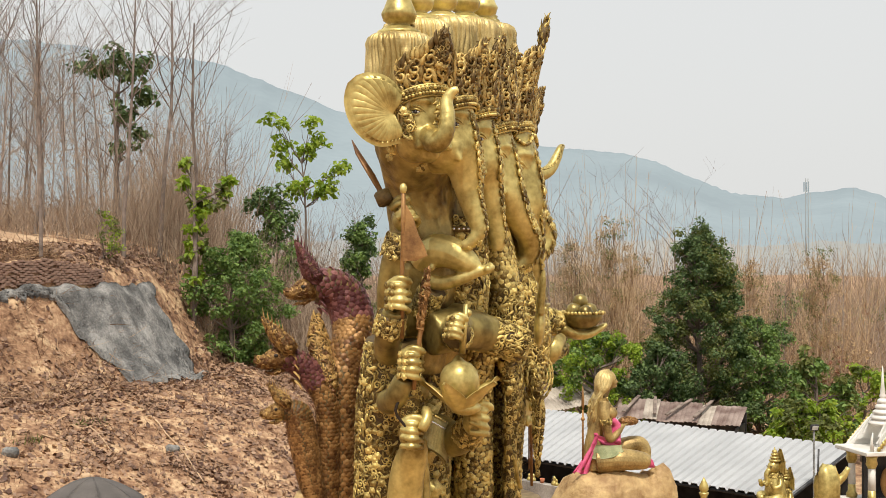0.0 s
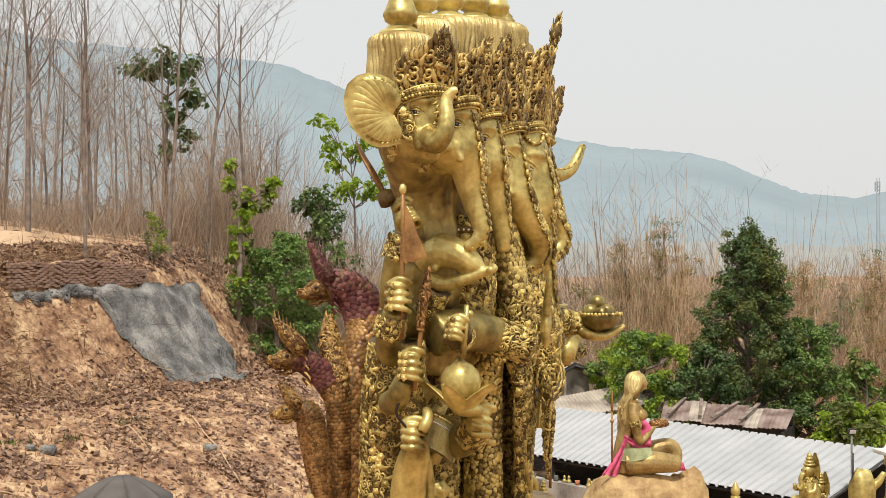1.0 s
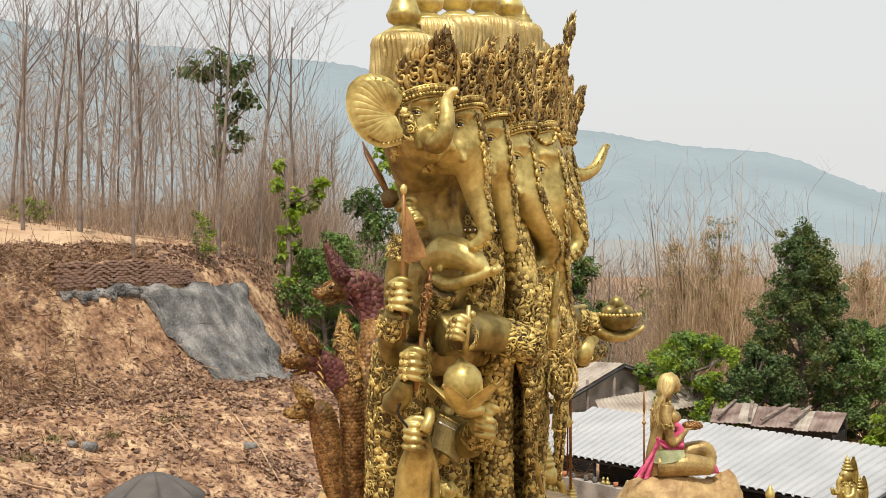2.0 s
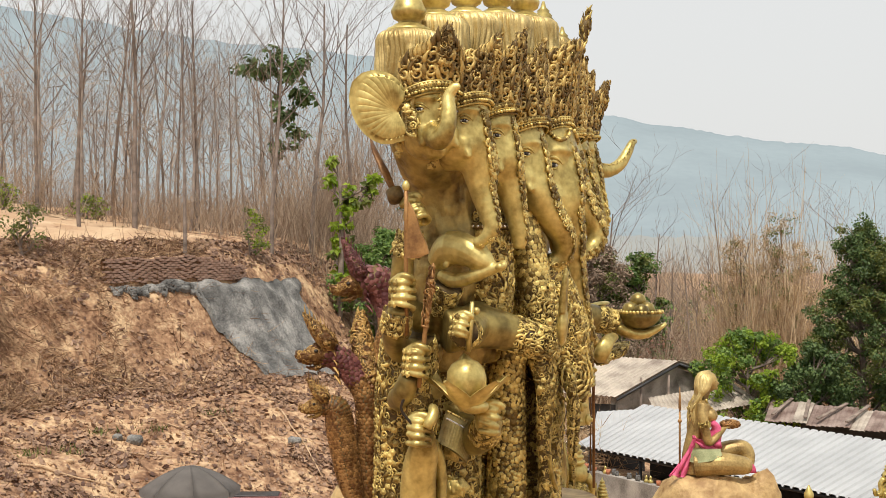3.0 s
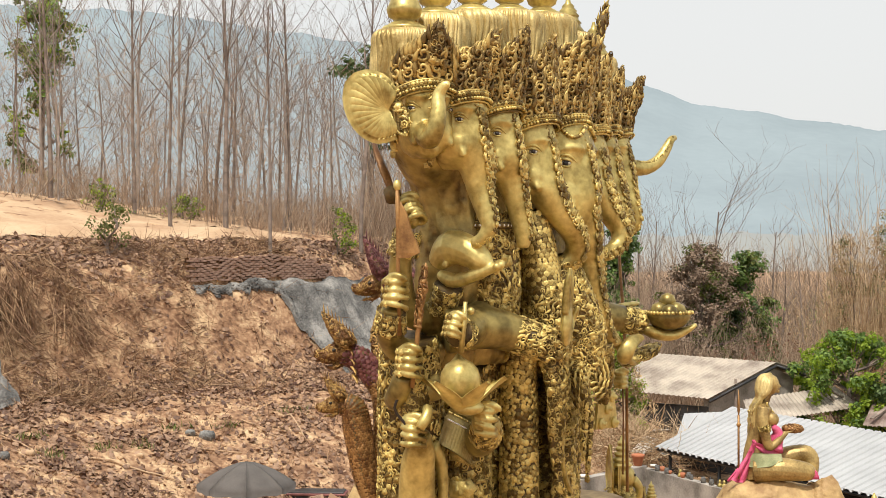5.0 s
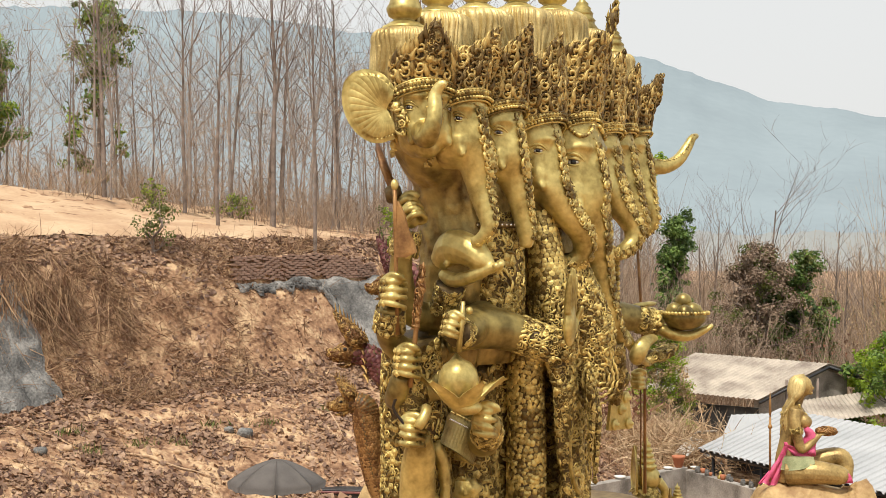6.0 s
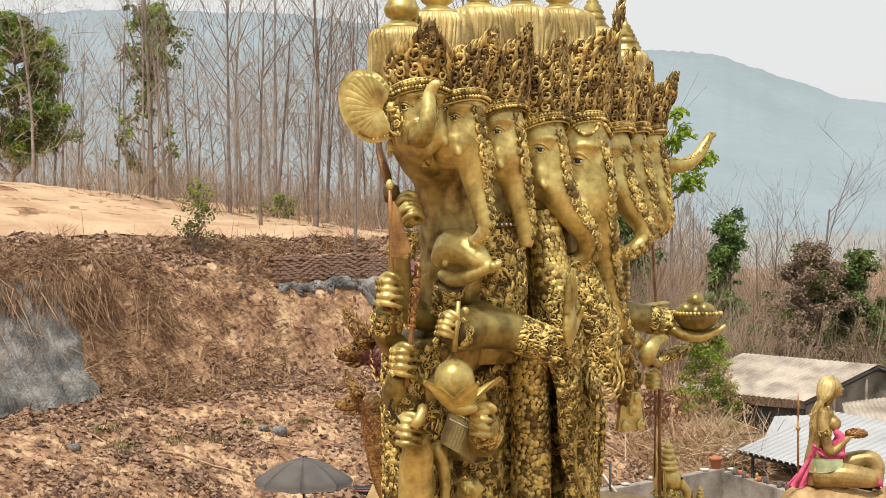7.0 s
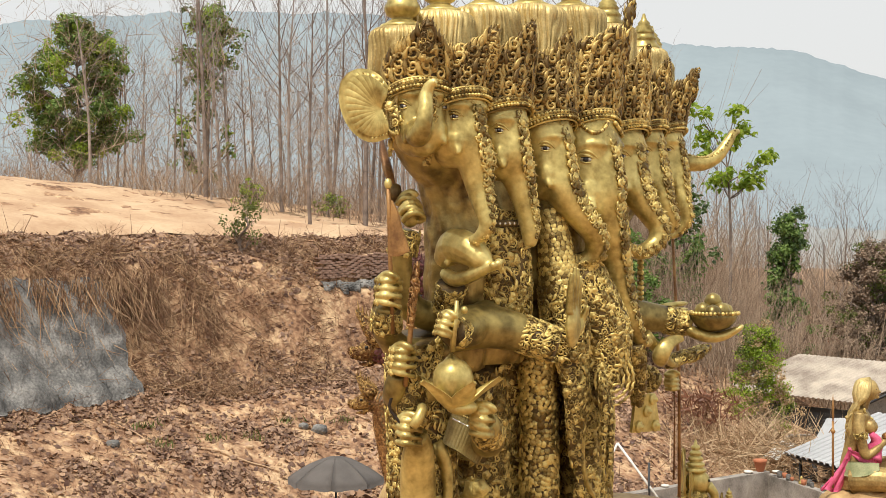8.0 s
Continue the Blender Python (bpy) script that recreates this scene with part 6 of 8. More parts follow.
belly = Shape()
belly.tube(smooth_path(LL([(-0.75, 0.0, 6.1), (-0.5, 0.08, 5.5), (-0.3, 0.12, 5.0), (-0.3, 0.1, 4.4)]), 10), [0.3, 0.36, 0.4, 0.42, 0.44, 0.46, 0.46, 0.44, 0.42, 0.4], UMBER, 18)
merge(statue, belly)
filigree(statue, belly, 420, 0.125, rng)
# leaf-shaped shield by the fourth trunk
for q in np.linspace(0, 1, 14):
    statue.stamp(*CURL, frames_on([L(-1.25 + 0.22 * math.sin(q * 3), 0.12 + 0.05 * q, 6.5 - 0.5 * q)], [(-0.7, -0.7, 0)], [0.13], [q * 9], rng), GOLD_ORN)

statue.add(*melt(GRIPS, 0.0135, 3), GOLD)
# arms in the darker gold, with shade from above painted in
statue.add(*melt(FOREARMS, 0.03, 4), GOLD_DULL)

tagged(part("elephant_deity_statue", statue, None, "", STATUE_AT), "towering gold-painted elephant-headed deity statue with nine heads and many arms", "statue")

plinth = Shape()
loft(plinth, [(-2.4, -0.5, -0.9, 3.9, 1.9), (-1.4, -0.5, -0.9, 3.9, 1.9), (0.2, -0.5, -0.9, 3.5, 1.6), (1.6, -0.5, -0.9, 3.2, 1.3), (2.25, -0.5, -0.9, 3.1, 1.25)], ROCKGOLD, 48)
tagged(part("statue_plinth", plinth, None, "", STATUE_AT), "tall gold-painted stone base carrying the deity statue", "plinth")

# ---------------------------------------------------------------- the many-headed serpent behind the statue
def flame(shape, at, way, out, size, mat, curl=0.3):
    at, way, out = (np.array(q, float) for q in (at, way, out))
    way /= np.linalg.norm(way)
    pts = [at + way * size * q + out * size * curl * q * q for q in np.linspace(0, 1, 6)]
    shape.tube(pts, size * np.array([0.16, 0.2, 0.17, 0.12, 0.07, 0.015]), mat, 6, squash=(1, 0.45))


naga = Shape()
rng = np.random.default_rng(21)


def serpent(keys, radii, mats, size, head_way, head_size, crest_to, belly=0.0):
    """One neck with scales, its horned head and the flame crest that rises to crest_to; mats: scales low, scales high, crest."""
    p = smooth_path(keys, 30)
    r = np.interp(np.linspace(0, 1, 30), np.linspace(0, 1, len(radii)), radii) * 1.12
    size = size * 0.72
    naga.tube(p, r, UMBER, 16)
    cut = 16
    scaled(naga, p[: cut + 1], r[: cut + 1] * 1.0, rng, size, mats[0], (0, 6.2), -1)
    scaled(naga, p[cut:], r[cut:] * 1.0, rng, size * 1.15, mats[1], (0, 6.2), -1)
    if belly:
        # ribbed belly plates down the front
        q = p[:14] + np.array([-0.45, -0.75, 0]) * r[:14, None] * 0.45
        naga.tube(smooth_path(q, 60), np.interp(np.linspace(0, 1, 60), np.linspace(0, 1, 14), r[:14] * belly * np.linspace(1, 0.75, 14)), COPPER, 12, ridge=lambda t, a: 1 + 0.05 * math.sin(t * 150))
    head = p[-1]
    w = np.array(head_way, float)
    w /= np.linalg.norm(w)
    s = np.cross(w, (0, 0, 1))
    s /= np.linalg.norm(s)
    up = np.cross(s, w)
    k = head_size
    snout = Shape()
    snout.tube(smooth_path([head - w * 0.12 * k, head + w * 0.12 * k + up * 0.04 * k, head + w * 0.26 * k + up * 0.02 * k, head + w * 0.38 * k + up * 0.04 * k, head + w * 0.43 * k + up * 0.12 * k], 9), np.array([0.18, 0.2, 0.2, 0.18, 0.15, 0.125, 0.105, 0.075, 0.02]) * k, RUSTGOLD, 14, squash=(0.65, 0.8), up=tuple(up))
    snout.tube([head - up * 0.10 * k, head + w * 0.2 * k - up * 0.17 * k, head + w * 0.33 * k - up * 0.14 * k], [0.1 * k, 0.07 * k, 0.02 * k], RUSTGOLD, 10, squash=(0.8, 0.5))
    top = np.array(crest_to, float)
    base = head + up * 0.10 * k
    cr = Shape()
    cr.tube(smooth_path([base - w * 0.1 * k, base + (top - base) * 0.3 - w * 0.06 * k, base + (top - base) * 0.65 - w * 0.03 * k, top], 11), np.array([0.24, 0.30, 0.32, 0.31, 0.29, 0.26, 0.22, 0.17, 0.12, 0.07, 0.01]) * k, UMBER, 10, squash=(0.42, 1.0), up=tuple(s))
    merge(naga, snout)
    merge(naga, cr)
    filigree(naga, snout, 70, 0.10 * k / 1.2, rng, keep=None, mat=RUSTGOLD, gap=0.6)
    filigree(naga, cr, 240, 0.105 * k / 1.2, rng, keep=None, mat=mats[2])
    for j, q in enumerate(np.linspace(0.05, 0.95, 9)):
        flame(naga, base + (top - base) * q - w * 0.17 * k * (1 - q) ** 0.6, (top - base) / np.linalg.norm(top - base) * 0.9 - w * 0.4, up, 0.17 * k * (1.1 - 0.4 * q), mats[2])
    for sg in (-1, 1):
        naga.ball(head + w * 0.16 * k + s * sg * 0.12 * k + up * 0.09 * k, (0.035 * k, 0.035 * k, 0.03 * k), BLACK, seg=8, rows=5)
        for j in range(4):
            flame(naga, head - w * 0.06 * k + s * sg * 0.12 * k - up * (0.14 * j - 0.1) * k, -up * 0.5 - w * 0.4 + s * sg * 0.5, w, 0.22 * k, mats[2])


# heads look to the west
serpent([(-0.83, 3.2, 2.3), (-0.83, 3.2, 4.05), (-0.77, 3.35, 4.58), (-0.58, 3.6, 5.08), (-0.68, 3.75, 5.55), (-0.98, 3.75, 5.76), (-1.2, 3.7, 5.7)], [0.2, 0.21, 0.23, 0.28, 0.29, 0.25, 0.19], (COPPER, MAROON, MAROON), 0.15, (-0.95, -0.1, -0.22), 0.95, (-1.46, 3.7, 6.46), 0.6)
serpent([(-1.08, 3.0, 2.3), (-1.06, 3.0, 3.82), (-1.15, 3.05, 4.24), (-1.42, 3.1, 4.59), (-1.66, 3.1, 4.7)], [0.15, 0.15, 0.16, 0.17, 0.14], (COPPER, MAROON, RUSTGOLD), 0.12, (-0.97, -0.1, -0.16), 1.0, (-2.03, 3.1, 5.33), 0.7)
serpent([(-1.15, 2.8, 2.3), (-1.34, 2.8, 3.0), (-1.45, 2.83, 3.6), (-1.52, 2.85, 3.92), (-1.72, 2.85, 3.96)], [0.13, 0.17, 0.19, 0.17, 0.12], (COPPER, COPPER, RUSTGOLD), 0.075, (-0.95, -0.1, -0.2), 0.75, (-1.95, 2.85, 4.36), 0.75)
serpent([(-0.52, 3.4, 2.3), (-0.49, 3.4, 3.93), (-0.52, 3.4, 4.36), (-0.4, 3.4, 4.7), (-0.2, 3.3, 4.66)], [0.2, 0.2, 0.19, 0.18, 0.14], (COPPER, MAROON, RUSTGOLD), 0.11, (0.9, -0.3, 0.0), 0.7, (0.1, 3.3, 5.1), 0.7)
# gilded mane below the tallest head
mane = Shape()
mane.tube(smooth_path([(-1.17, 3.5, 5.35), (-1.14, 3.3, 4.81), (-1.05, 3.05, 4.49), (-0.98, 2.92, 4.05)], 12), np.array([0.04, 0.1, 0.14, 0.16, 0.16, 0.15, 0.15, 0.14, 0.13, 0.11, 0.08, 0.03]), UMBER, 10, squash=(1, 0.7))
merge(naga, mane)
filigree(naga, mane, 170, 0.11, rng, keep=None, mat=RUSTGOLD)
# hooked blade of gilded flame behind the lowest hands
flame(naga, (-0.35, 2.2, 4.1), (-0.25, 0, 1), np.array([-0.2, 0, 0]), 1.0, RUSTGOLD, 0.25)
tagged(part("serpent_statue", naga), "many-headed serpent statue with maroon and rusty gold scales on a rock", "statue")

rock = Shape()


def boulder(shape, at, size, mat, seed, seg=26, rows=14, rough=0.25):
    prof = [(math.sin(math.pi * i / rows), -math.cos(math.pi * i / rows)) for i in range(rows + 1)]
    a = np.linspace(0, 2 * np.pi, seg, endpoint=False)
    v = []
    for rad, h in prof:
        for x in a:
            d = np.array([math.cos(x) * max(rad, 0.01), math.sin(x) * max(rad, 0.01), h])
            d = np.sign(d) * abs(d) ** 0.75
            k = 1 + rough * (tri_noise(*(d * 1.6 + seed)) + 0.5 * tri_noise(*(d * 4 + seed)))
            v.append(np.array(at) + d * np.array(size) * k)
    f = [(i * seg + j, i * seg + (j + 1) % seg, (i + 1) * seg + (j + 1) % seg, (i + 1) * seg + j) for i in range(rows) for j in range(seg)]
    shape.add(v, outward(v, f), mat)


boulder(rock, (-0.95, 2.95, 0.4), (0.95, 0.95, 2.3), ROCKGOLD, 3)
tagged(part("ochre_rock", rock), "ochre painted rock base under the serpent statue", "rock")
litter_heap = Shape()
v, f = leaf_card(rng, 1, 1, 0.35, 0.5)
fr = []
for _ in range(160):
    a, r = rng.random() * 6.28, rng.random() ** 0.6
    m = np.eye(4)
    m[:3, :3] = turn_to((rng.normal(0, 0.5), rng.normal(0, 0.5), 1), rng.random() * 6) * rng.uniform(0.14, 0.28)
    m[:3, 3] = (-1.95 + 0.5 * math.cos(a) * r, 2.6 + 0.5 * math.sin(a) * r, 2.35 + 0.25 * (1 - r))
    fr.append(m)
litter_heap.stamp(v, f, fr, LITTER, False)
boulder(litter_heap, (-1.95, 2.6, 1.2), (0.55, 0.55, 1.15), ROCKGOLD, 9, 16, 8)
tagged(part("rock_heap", litter_heap), "low rock covered in fallen dry leaves", "rock")

# ---------------------------------------------------------------- seated lady on her gold rock
lady = Shape()
LADY_AT = pose(5.82, 10.75, 1.60, 0, 0, 0) @ Matrix.Scale(1.06, 4)
# she faces along +x, legs folded, both hands held out
figure = Shape()
figure.tube(smooth_path([(-0.02, 0, -0.02), (-0.04, 0, 0.3), (-0.02, 0, 0.62), (0.07, 0, 1.0), (0.12, 0, 1.3), (0.17, 0, 1.47)], 22), np.interp(np.linspace(0, 1, 22), [0, 0.2, 0.42, 0.68, 0.85, 1], [0.33, 0.29, 0.22, 0.26, 0.27, 0.09]), GOLD_FIGURE, 20, squash=(1.05, 0.72), up=(1, 0, 0))
figure.tube([(0.16, 0, 1.42), (0.22, 0, 1.56), (0.25, 0, 1.66)], [0.1, 0.085, 0.09], GOLD_FIGURE, 12)
figure.ball((0.29, 0, 1.78), (0.165, 0.145, 0.2), GOLD_FIGURE, seg=20, rows=12)
figure.tube([(0.43, 0, 1.80), (0.475, 0, 1.74), (0.44, 0, 1.72)], [0.02, 0.032, 0.02], GOLD_FIGURE, 8)
figure.ball((0.42, 0, 1.655), (0.05, 0.05, 0.04), GOLD_FIGURE, seg=10, rows=6)
lady.tube([(0.43, -0.03, 1.69), (0.455, 0, 1.69), (0.43, 0.03, 1.69)], [0.012, 0.018, 0.012], COPPER, 6)
for sg in (-1, 1):
    lady.ball((0.39, sg * 0.085, 1.80), (0.02, 0.03, 0.012), BLACK, seg=8, rows=5)
    figure.ball((0.29, sg * 0.125, 1.12), (0.14, 0.125, 0.135), GOLD_FIGURE, seg=18, rows=10)
    figure.tube(smooth_path([(0.10, sg * 0.25, 1.36), (0.08, sg * 0.33, 1.1), (0.14, sg * 0.34, 0.78), (0.2, sg * 0.33, 0.62), (0.36, sg * 0.26, 0.7), (0.55, sg * 0.12, 0.86)], 20), np.interp(np.linspace(0, 1, 20), [0, 0.3, 0.6, 1], [0.11, 0.10, 0.085, 0.055]), GOLD_FIGURE, 14)
    for k in range(4):
        figure.tube(smooth_path([(0.53, sg * (0.14 - 0.03 * k), 0.86), (0.64, sg * (0.12 - 0.03 * k), 0.88), (0.74, sg * (0.10 - 0.03 * k), 0.90 - 0.01 * k)], 6), np.linspace(0.028, 0.014, 6), GOLD_FIGURE, 6)
# near leg folded flat, far knee raised
figure.tube(smooth_path([(-0.02, -0.2, 0.16), (0.35, -0.36, 0.2), (0.72, -0.38, 0.18), (0.93, -0.32, 0.14), (0.86, -0.2, 0.1), (0.5, -0.1, 0.08)], 24), np.interp(np.linspace(0, 1, 24), [0, 0.3, 0.55, 0.7, 1], [0.26, 0.22, 0.18, 0.15, 0.08]), GOLD_FIGURE, 16)
figure.tube(smooth_path([(0.1, 0.18, 0.18), (0.55, 0.2, 0.32), (0.95, 0.16, 0.42), (1.08, 0.12, 0.34), (1.1, 0.06, 0.12), (1.12, 0.0, -0.04)], 20), np.interp(np.linspace(0, 1, 20), [0, 0.5, 0.7, 1], [0.24, 0.17, 0.15, 0.08]), GOLD_FIGURE, 16)
lady.add(*melt(figure, 0.014, 4), GOLD_FIGURE)
# heap of offerings on her palms
heap_of = Shape()
heap_of.ball((0.72, 0.0, 0.93), (0.2, 0.13, 0.08), COPPER)
merge(lady, heap_of)
filigree(lady, heap_of, 46, 0.10, rng, keep=None, mat=COPPER)
# wavy hair down her back
for k in range(60):
    a = rng.uniform(1.3, 5.0)
    x0 = np.array([0.25 + 0.16 * math.cos(a) * (1 if math.cos(a) < 0 else 0.6), 0.15 * math.sin(a), 1.93 - 0.06 * abs(math.sin(a))])
    w = rng.uniform(0.4, 1.0)
    low = rng.uniform(0.72, 1.25)
    pts = smooth_path([(0.29, 0, 1.99), x0, x0 + np.array([-0.06, 0.05 * math.sin(a), -0.22]), (0.12 - 0.08 * w, 0.16 * math.sin(a), 1.5), (0.05 - 0.11 * w, 0.17 * math.sin(a), 1.2 + 0.1 * low), (-0.09 * w - 0.02, 0.14 * math.sin(a), low)], 20)
    q = np.linspace(0, 1, 20)
    pts = pts + 0.03 * (q**1.2)[:, None] * np.stack([np.sin(q * 17 + k % 5), np.cos(q * 15 + k % 4), 0 * q], 1)
    lady.tube(pts, np.interp(q, [0, 0.3, 1], [0.03, 0.045, 0.012]), GOLD_HAIR, 6)
# armlet, necklace
cuffp = Shape()
cuffp.tube([(0.10, -0.335, 1.02), (0.115, -0.34, 0.92)], 0.118, GOLD_ORN, 12)
merge(lady, cuffp)
filigree(lady, cuffp, 30, 0.07, rng, keep=None)
neckl = np.array([(0.17 + 0.16 * math.sin(a) ** 2, -0.2 * math.cos(a), 1.44 - 0.2 * math.sin(a)) for a in np.linspace(0, 3.14, 30)])
lady.stamp(*BEAD, frames_on(neckl, [(1, 0, 0.2)] * 30, [0.045] * 30, [0] * 30, rng), GOLD_ORN)
# green waist cloth, pink sash, train and tie
skirt = [[(-0.18 + 0.60 * q, -0.20 - 0.36 * math.sin(0.25 + q * 1.9) ** 0.8 * (0.55 + 0.45 * v) - 0.012 * math.sin(15 * q + 5 * v), 0.50 - (0.27 - 0.16 * q * q) * v) for q in np.linspace(0, 1, 26)] for v in np.linspace(0, 1, 9)]
lady.grid(skirt, SAGE, 0.05)
sash = [[(-0.08 + 0.52 * q, -0.245 - 0.06 * math.sin(q * 3.1) + 0.03 * v - 0.012 * math.sin(9 * v + 4 * q), 0.72 - 0.24 * q - (0.10 + 0.16 * q) * v) for q in np.linspace(0, 1, 20)] for v in np.linspace(0, 1, 10)]
lady.grid(sash, PINK, 0.03)
lady.tube(smooth_path([(0.30, -0.22, 1.0), (0.40, -0.14, 0.86), (0.36, -0.12, 0.66), (0.34, -0.2, 0.5)], 12), np.interp(np.linspace(0, 1, 12), [0, 0.5, 1], [0.05, 0.13, 0.15]), PINK, 10)
train = [[(-0.08 - 0.36 * v**1.4 - 0.22 * q * v, -0.28 - 0.06 * q + 0.03 * math.sin(q * 9 + 3 * v), 0.72 - 0.78 * v + 0.05 * q * v + 0.02 * math.sin(q * 8)) for q in np.linspace(-0.75, 0.75, 22)] for v in np.linspace(0, 1, 16)]
lady.grid(train, PINK, 0.03)
for k in range(12):
    lady.tube(smooth_path([(0.86, -0.36, 0.24), (0.92 + 0.012 * k, -0.42, 0.16 + 0.01 * (k % 3)), (0.88 + 0.022 * k, -0.42, 0.02)], 6), np.linspace(0.03, 0.012, 6), PINK, 6)

tagged(part("lady_statue", lady, None, "", LADY_AT), "gold seated lady statue draped in pink cloth on a rock", "statue")
spear = thing("trident_staff", pose(5.42, 10.42, 1.6), "thin dark brown staff with a spear head beside the seated lady", "staff")
s1, s2 = Shape(), Shape()
s1.tube([(0, 0, 0), (0.0, 0, 0.8), (0.0, 0, 1.3)], 0.022, COPPER, 8)
s1.lathe((0, 0, 1.05), [(0.02, 0), (0.05, 0.05), (0.02, 0.1)], COPPER, 10)
s2.tube([(0, 0, 1.3), (0, 0, 1.38), (0, 0, 1.55), (0, 0, 1.82)], [0.025, 0.065, 0.06, 0.012], COPPER, 6, squash=(1, 0.4))
part("shaft", s1, spear)
part("spear_head", s2, spear)
lrock = Shape()
boulder(lrock, (6.2, 10.85, 0.2), (1.32, 0.95, 1.42), ROCKGOLD, 14, 40, 20, 0.15)
boulder(lrock, (7.15, 10.6, 0.1), (0.5, 0.5, 1.42), ROCKGOLD, 18, 28, 14, 0.15)
tagged(part("gold_rock", lrock), "large gold-painted rock carrying the seated lady", "rock")

# ---------------------------------------------------------------- small seated elephant statues
def small_elephant(name, x, y, z, scale, spin, label, crown_rings=5):
    s = Shape()
    s.tube(smooth_path([(0, 0, 0), (0, 0, 0.35), (0.02, 0, 0.7), (0.03, 0, 0.95)], 10), np.interp(np.linspace(0, 1, 10), [0, 0.4, 0.8, 1], [0.34, 0.36, 0.26, 0.16]), GOLD, 18)
    s.ball((0.06, 0, 1.12), (0.23, 0.2, 0.23), GOLD)
    for sg in (-1, 1):
        rows = [[(-0.02 - 0.10 * q, sg * (0.16 + 0.24 * q), 1.14 + (0.24 * math.sin(a)) * math.sqrt(q)) for q in np.linspace(0, 1, 6)] for a in np.linspace(-1.4, 1.4, 12)]
        s.grid(rows, GOLD, 0.03)
        s.ball((0.25, sg * 0.1, 1.16), 0.028, BLACK, seg=8, rows=5)
        s.tube(smooth_path([(0.0, sg * 0.28, 0.78), (0.12, sg * 0.42, 0.55), (0.32, sg * 0.34, 0.5), (0.4, sg * 0.3, 0.68)], 10), np.linspace(0.1, 0.06, 10), GOLD, 10)
        s.tube(smooth_path([(0.0, sg * 0.2, 0.12), (0.3, sg * 0.42, 0.14), (0.45, sg * 0.1, 0.08)], 10), np.linspace(0.17, 0.1, 10), GOLD, 10)
    s.tube(smooth_path([(0.24, 0, 1.06), (0.36, 0, 0.9), (0.36, 0.02, 0.7), (0.42, 0.08, 0.55), (0.5, 0.08, 0.62)], 14), np.linspace(0.1, 0.035, 14), GOLD, 10)
    zc = 1.3
    prof = []
    for k in range(crown_rings):
        r = 0.2 * (1 - 0.72 * k / crown_rings)
        h = 0.1
        prof += [(r * 0.75, zc), (r, zc + h * 0.3), (r, zc + h * 0.6), (r * 0.72, zc + h * 0.95)]
        zc += h
    prof += [(0.04, zc), (0.01, zc + 0.1)]
    s.lathe((0.02, 0, 0), prof, GOLD, 18)
    rows = [[(-0.2 - 0.03 * abs(e), e * w, 0.9 + hh) for e in (-1, -0.5, 0, 0.5, 1)] for w, hh in ((0.2, 0), (0.26, 0.2), (0.24, 0.4), (0.16, 0.62), (0.02, 0.82))]
    s.grid(rows, GOLD_ORN, 0.04)
    band = Shape()
    band.tube([(0, 0, 0.82), (0.02, 0, 0.95)], [0.3, 0.2], UMBER, 14)
    filigree(s, band, 40, 0.09, rng, keep=None)
    s.tube([(-0.05, 0, -0.35), (0, 0, 0.02)], [0.5, 0.46], GOLD, 20)
    ob = tagged(part(name, s, None, "", pose(x, y, z, 0, 0, spin) @ Matrix.Scale(scale, 4)), label, "statue", "small elephant statues")
    b = Shape()
    b.lathe((0, 0, 0), [(0.62, -4.0), (0.62, -0.4), (0.56, -0.34)], WALL, 4 * 6)
    tagged(part("statue_stand", b, None, "", pose(x, y, z, 0, 0, spin) @ Matrix.Scale(scale, 4)), "grey rendered block that carries a small statue", "stand", "statue stands")
    return ob


small_elephant("small_elephant_statue", 2.85, 8.2, 0.90, 0.99, 10, "small gold elephant-headed statue with a ringed crown")
small_elephant("small_elephant_statue", 9.95, 10.5, 0.75, 0.66, 190, "gold elephant-headed statue with a ringed crown seen from behind", 4)
small_elephant("small_elephant_statue", 10.25, 10.6, 0.45, 0.58, 190, "gold elephant-headed statue with a ringed crown seen from behind", 4)
small_elephant("small_elephant_statue", 3.45, 8.6, 0.72, 0.6, 10, "small gold elephant-headed statue with a ringed crown")
hands_up = Shape()
boulder(hands_up, (10.55, 9.3, 0.95), (0.26, 0.22, 0.75), GOLD, 31, 20, 12, 0.2)
hands_up.tube(smooth_path([(10.7, 9.3, 1.3), (10.9, 9.25, 1.45), (11.0, 9.2, 1.65)], 8), np.linspace(0.12, 0.05, 8), GOLD, 10)
hands_up.tube([(10.35, 9.35, 1.0), (10.38, 9.35, 2.05)], 0.02, DARKMETAL, 6)
tagged(part("guardian_statue", hands_up), "weathered gold guardian figure holding a thin rod", "statue")
fin = thing("gold_finial", pose(8.02, 10.0, -1.6), "gold bud finial on a post", "finial")
s1, s2 = Shape(), Shape()
s1.lathe((0, 0, 0), [(0.1, 0), (0.08, 0.1), (0.07, 2.6), (0.1, 2.66), (0.1, 2.7)], GOLD, 14)
s2.lathe((0, 0, 2.7), [(0.06, 0), (0.1, 0.06), (0.1, 0.14), (0.05, 0.24), (0.01, 0.32)], GOLD, 14)
part("post", s1, fin)
part("bud", s2, fin)

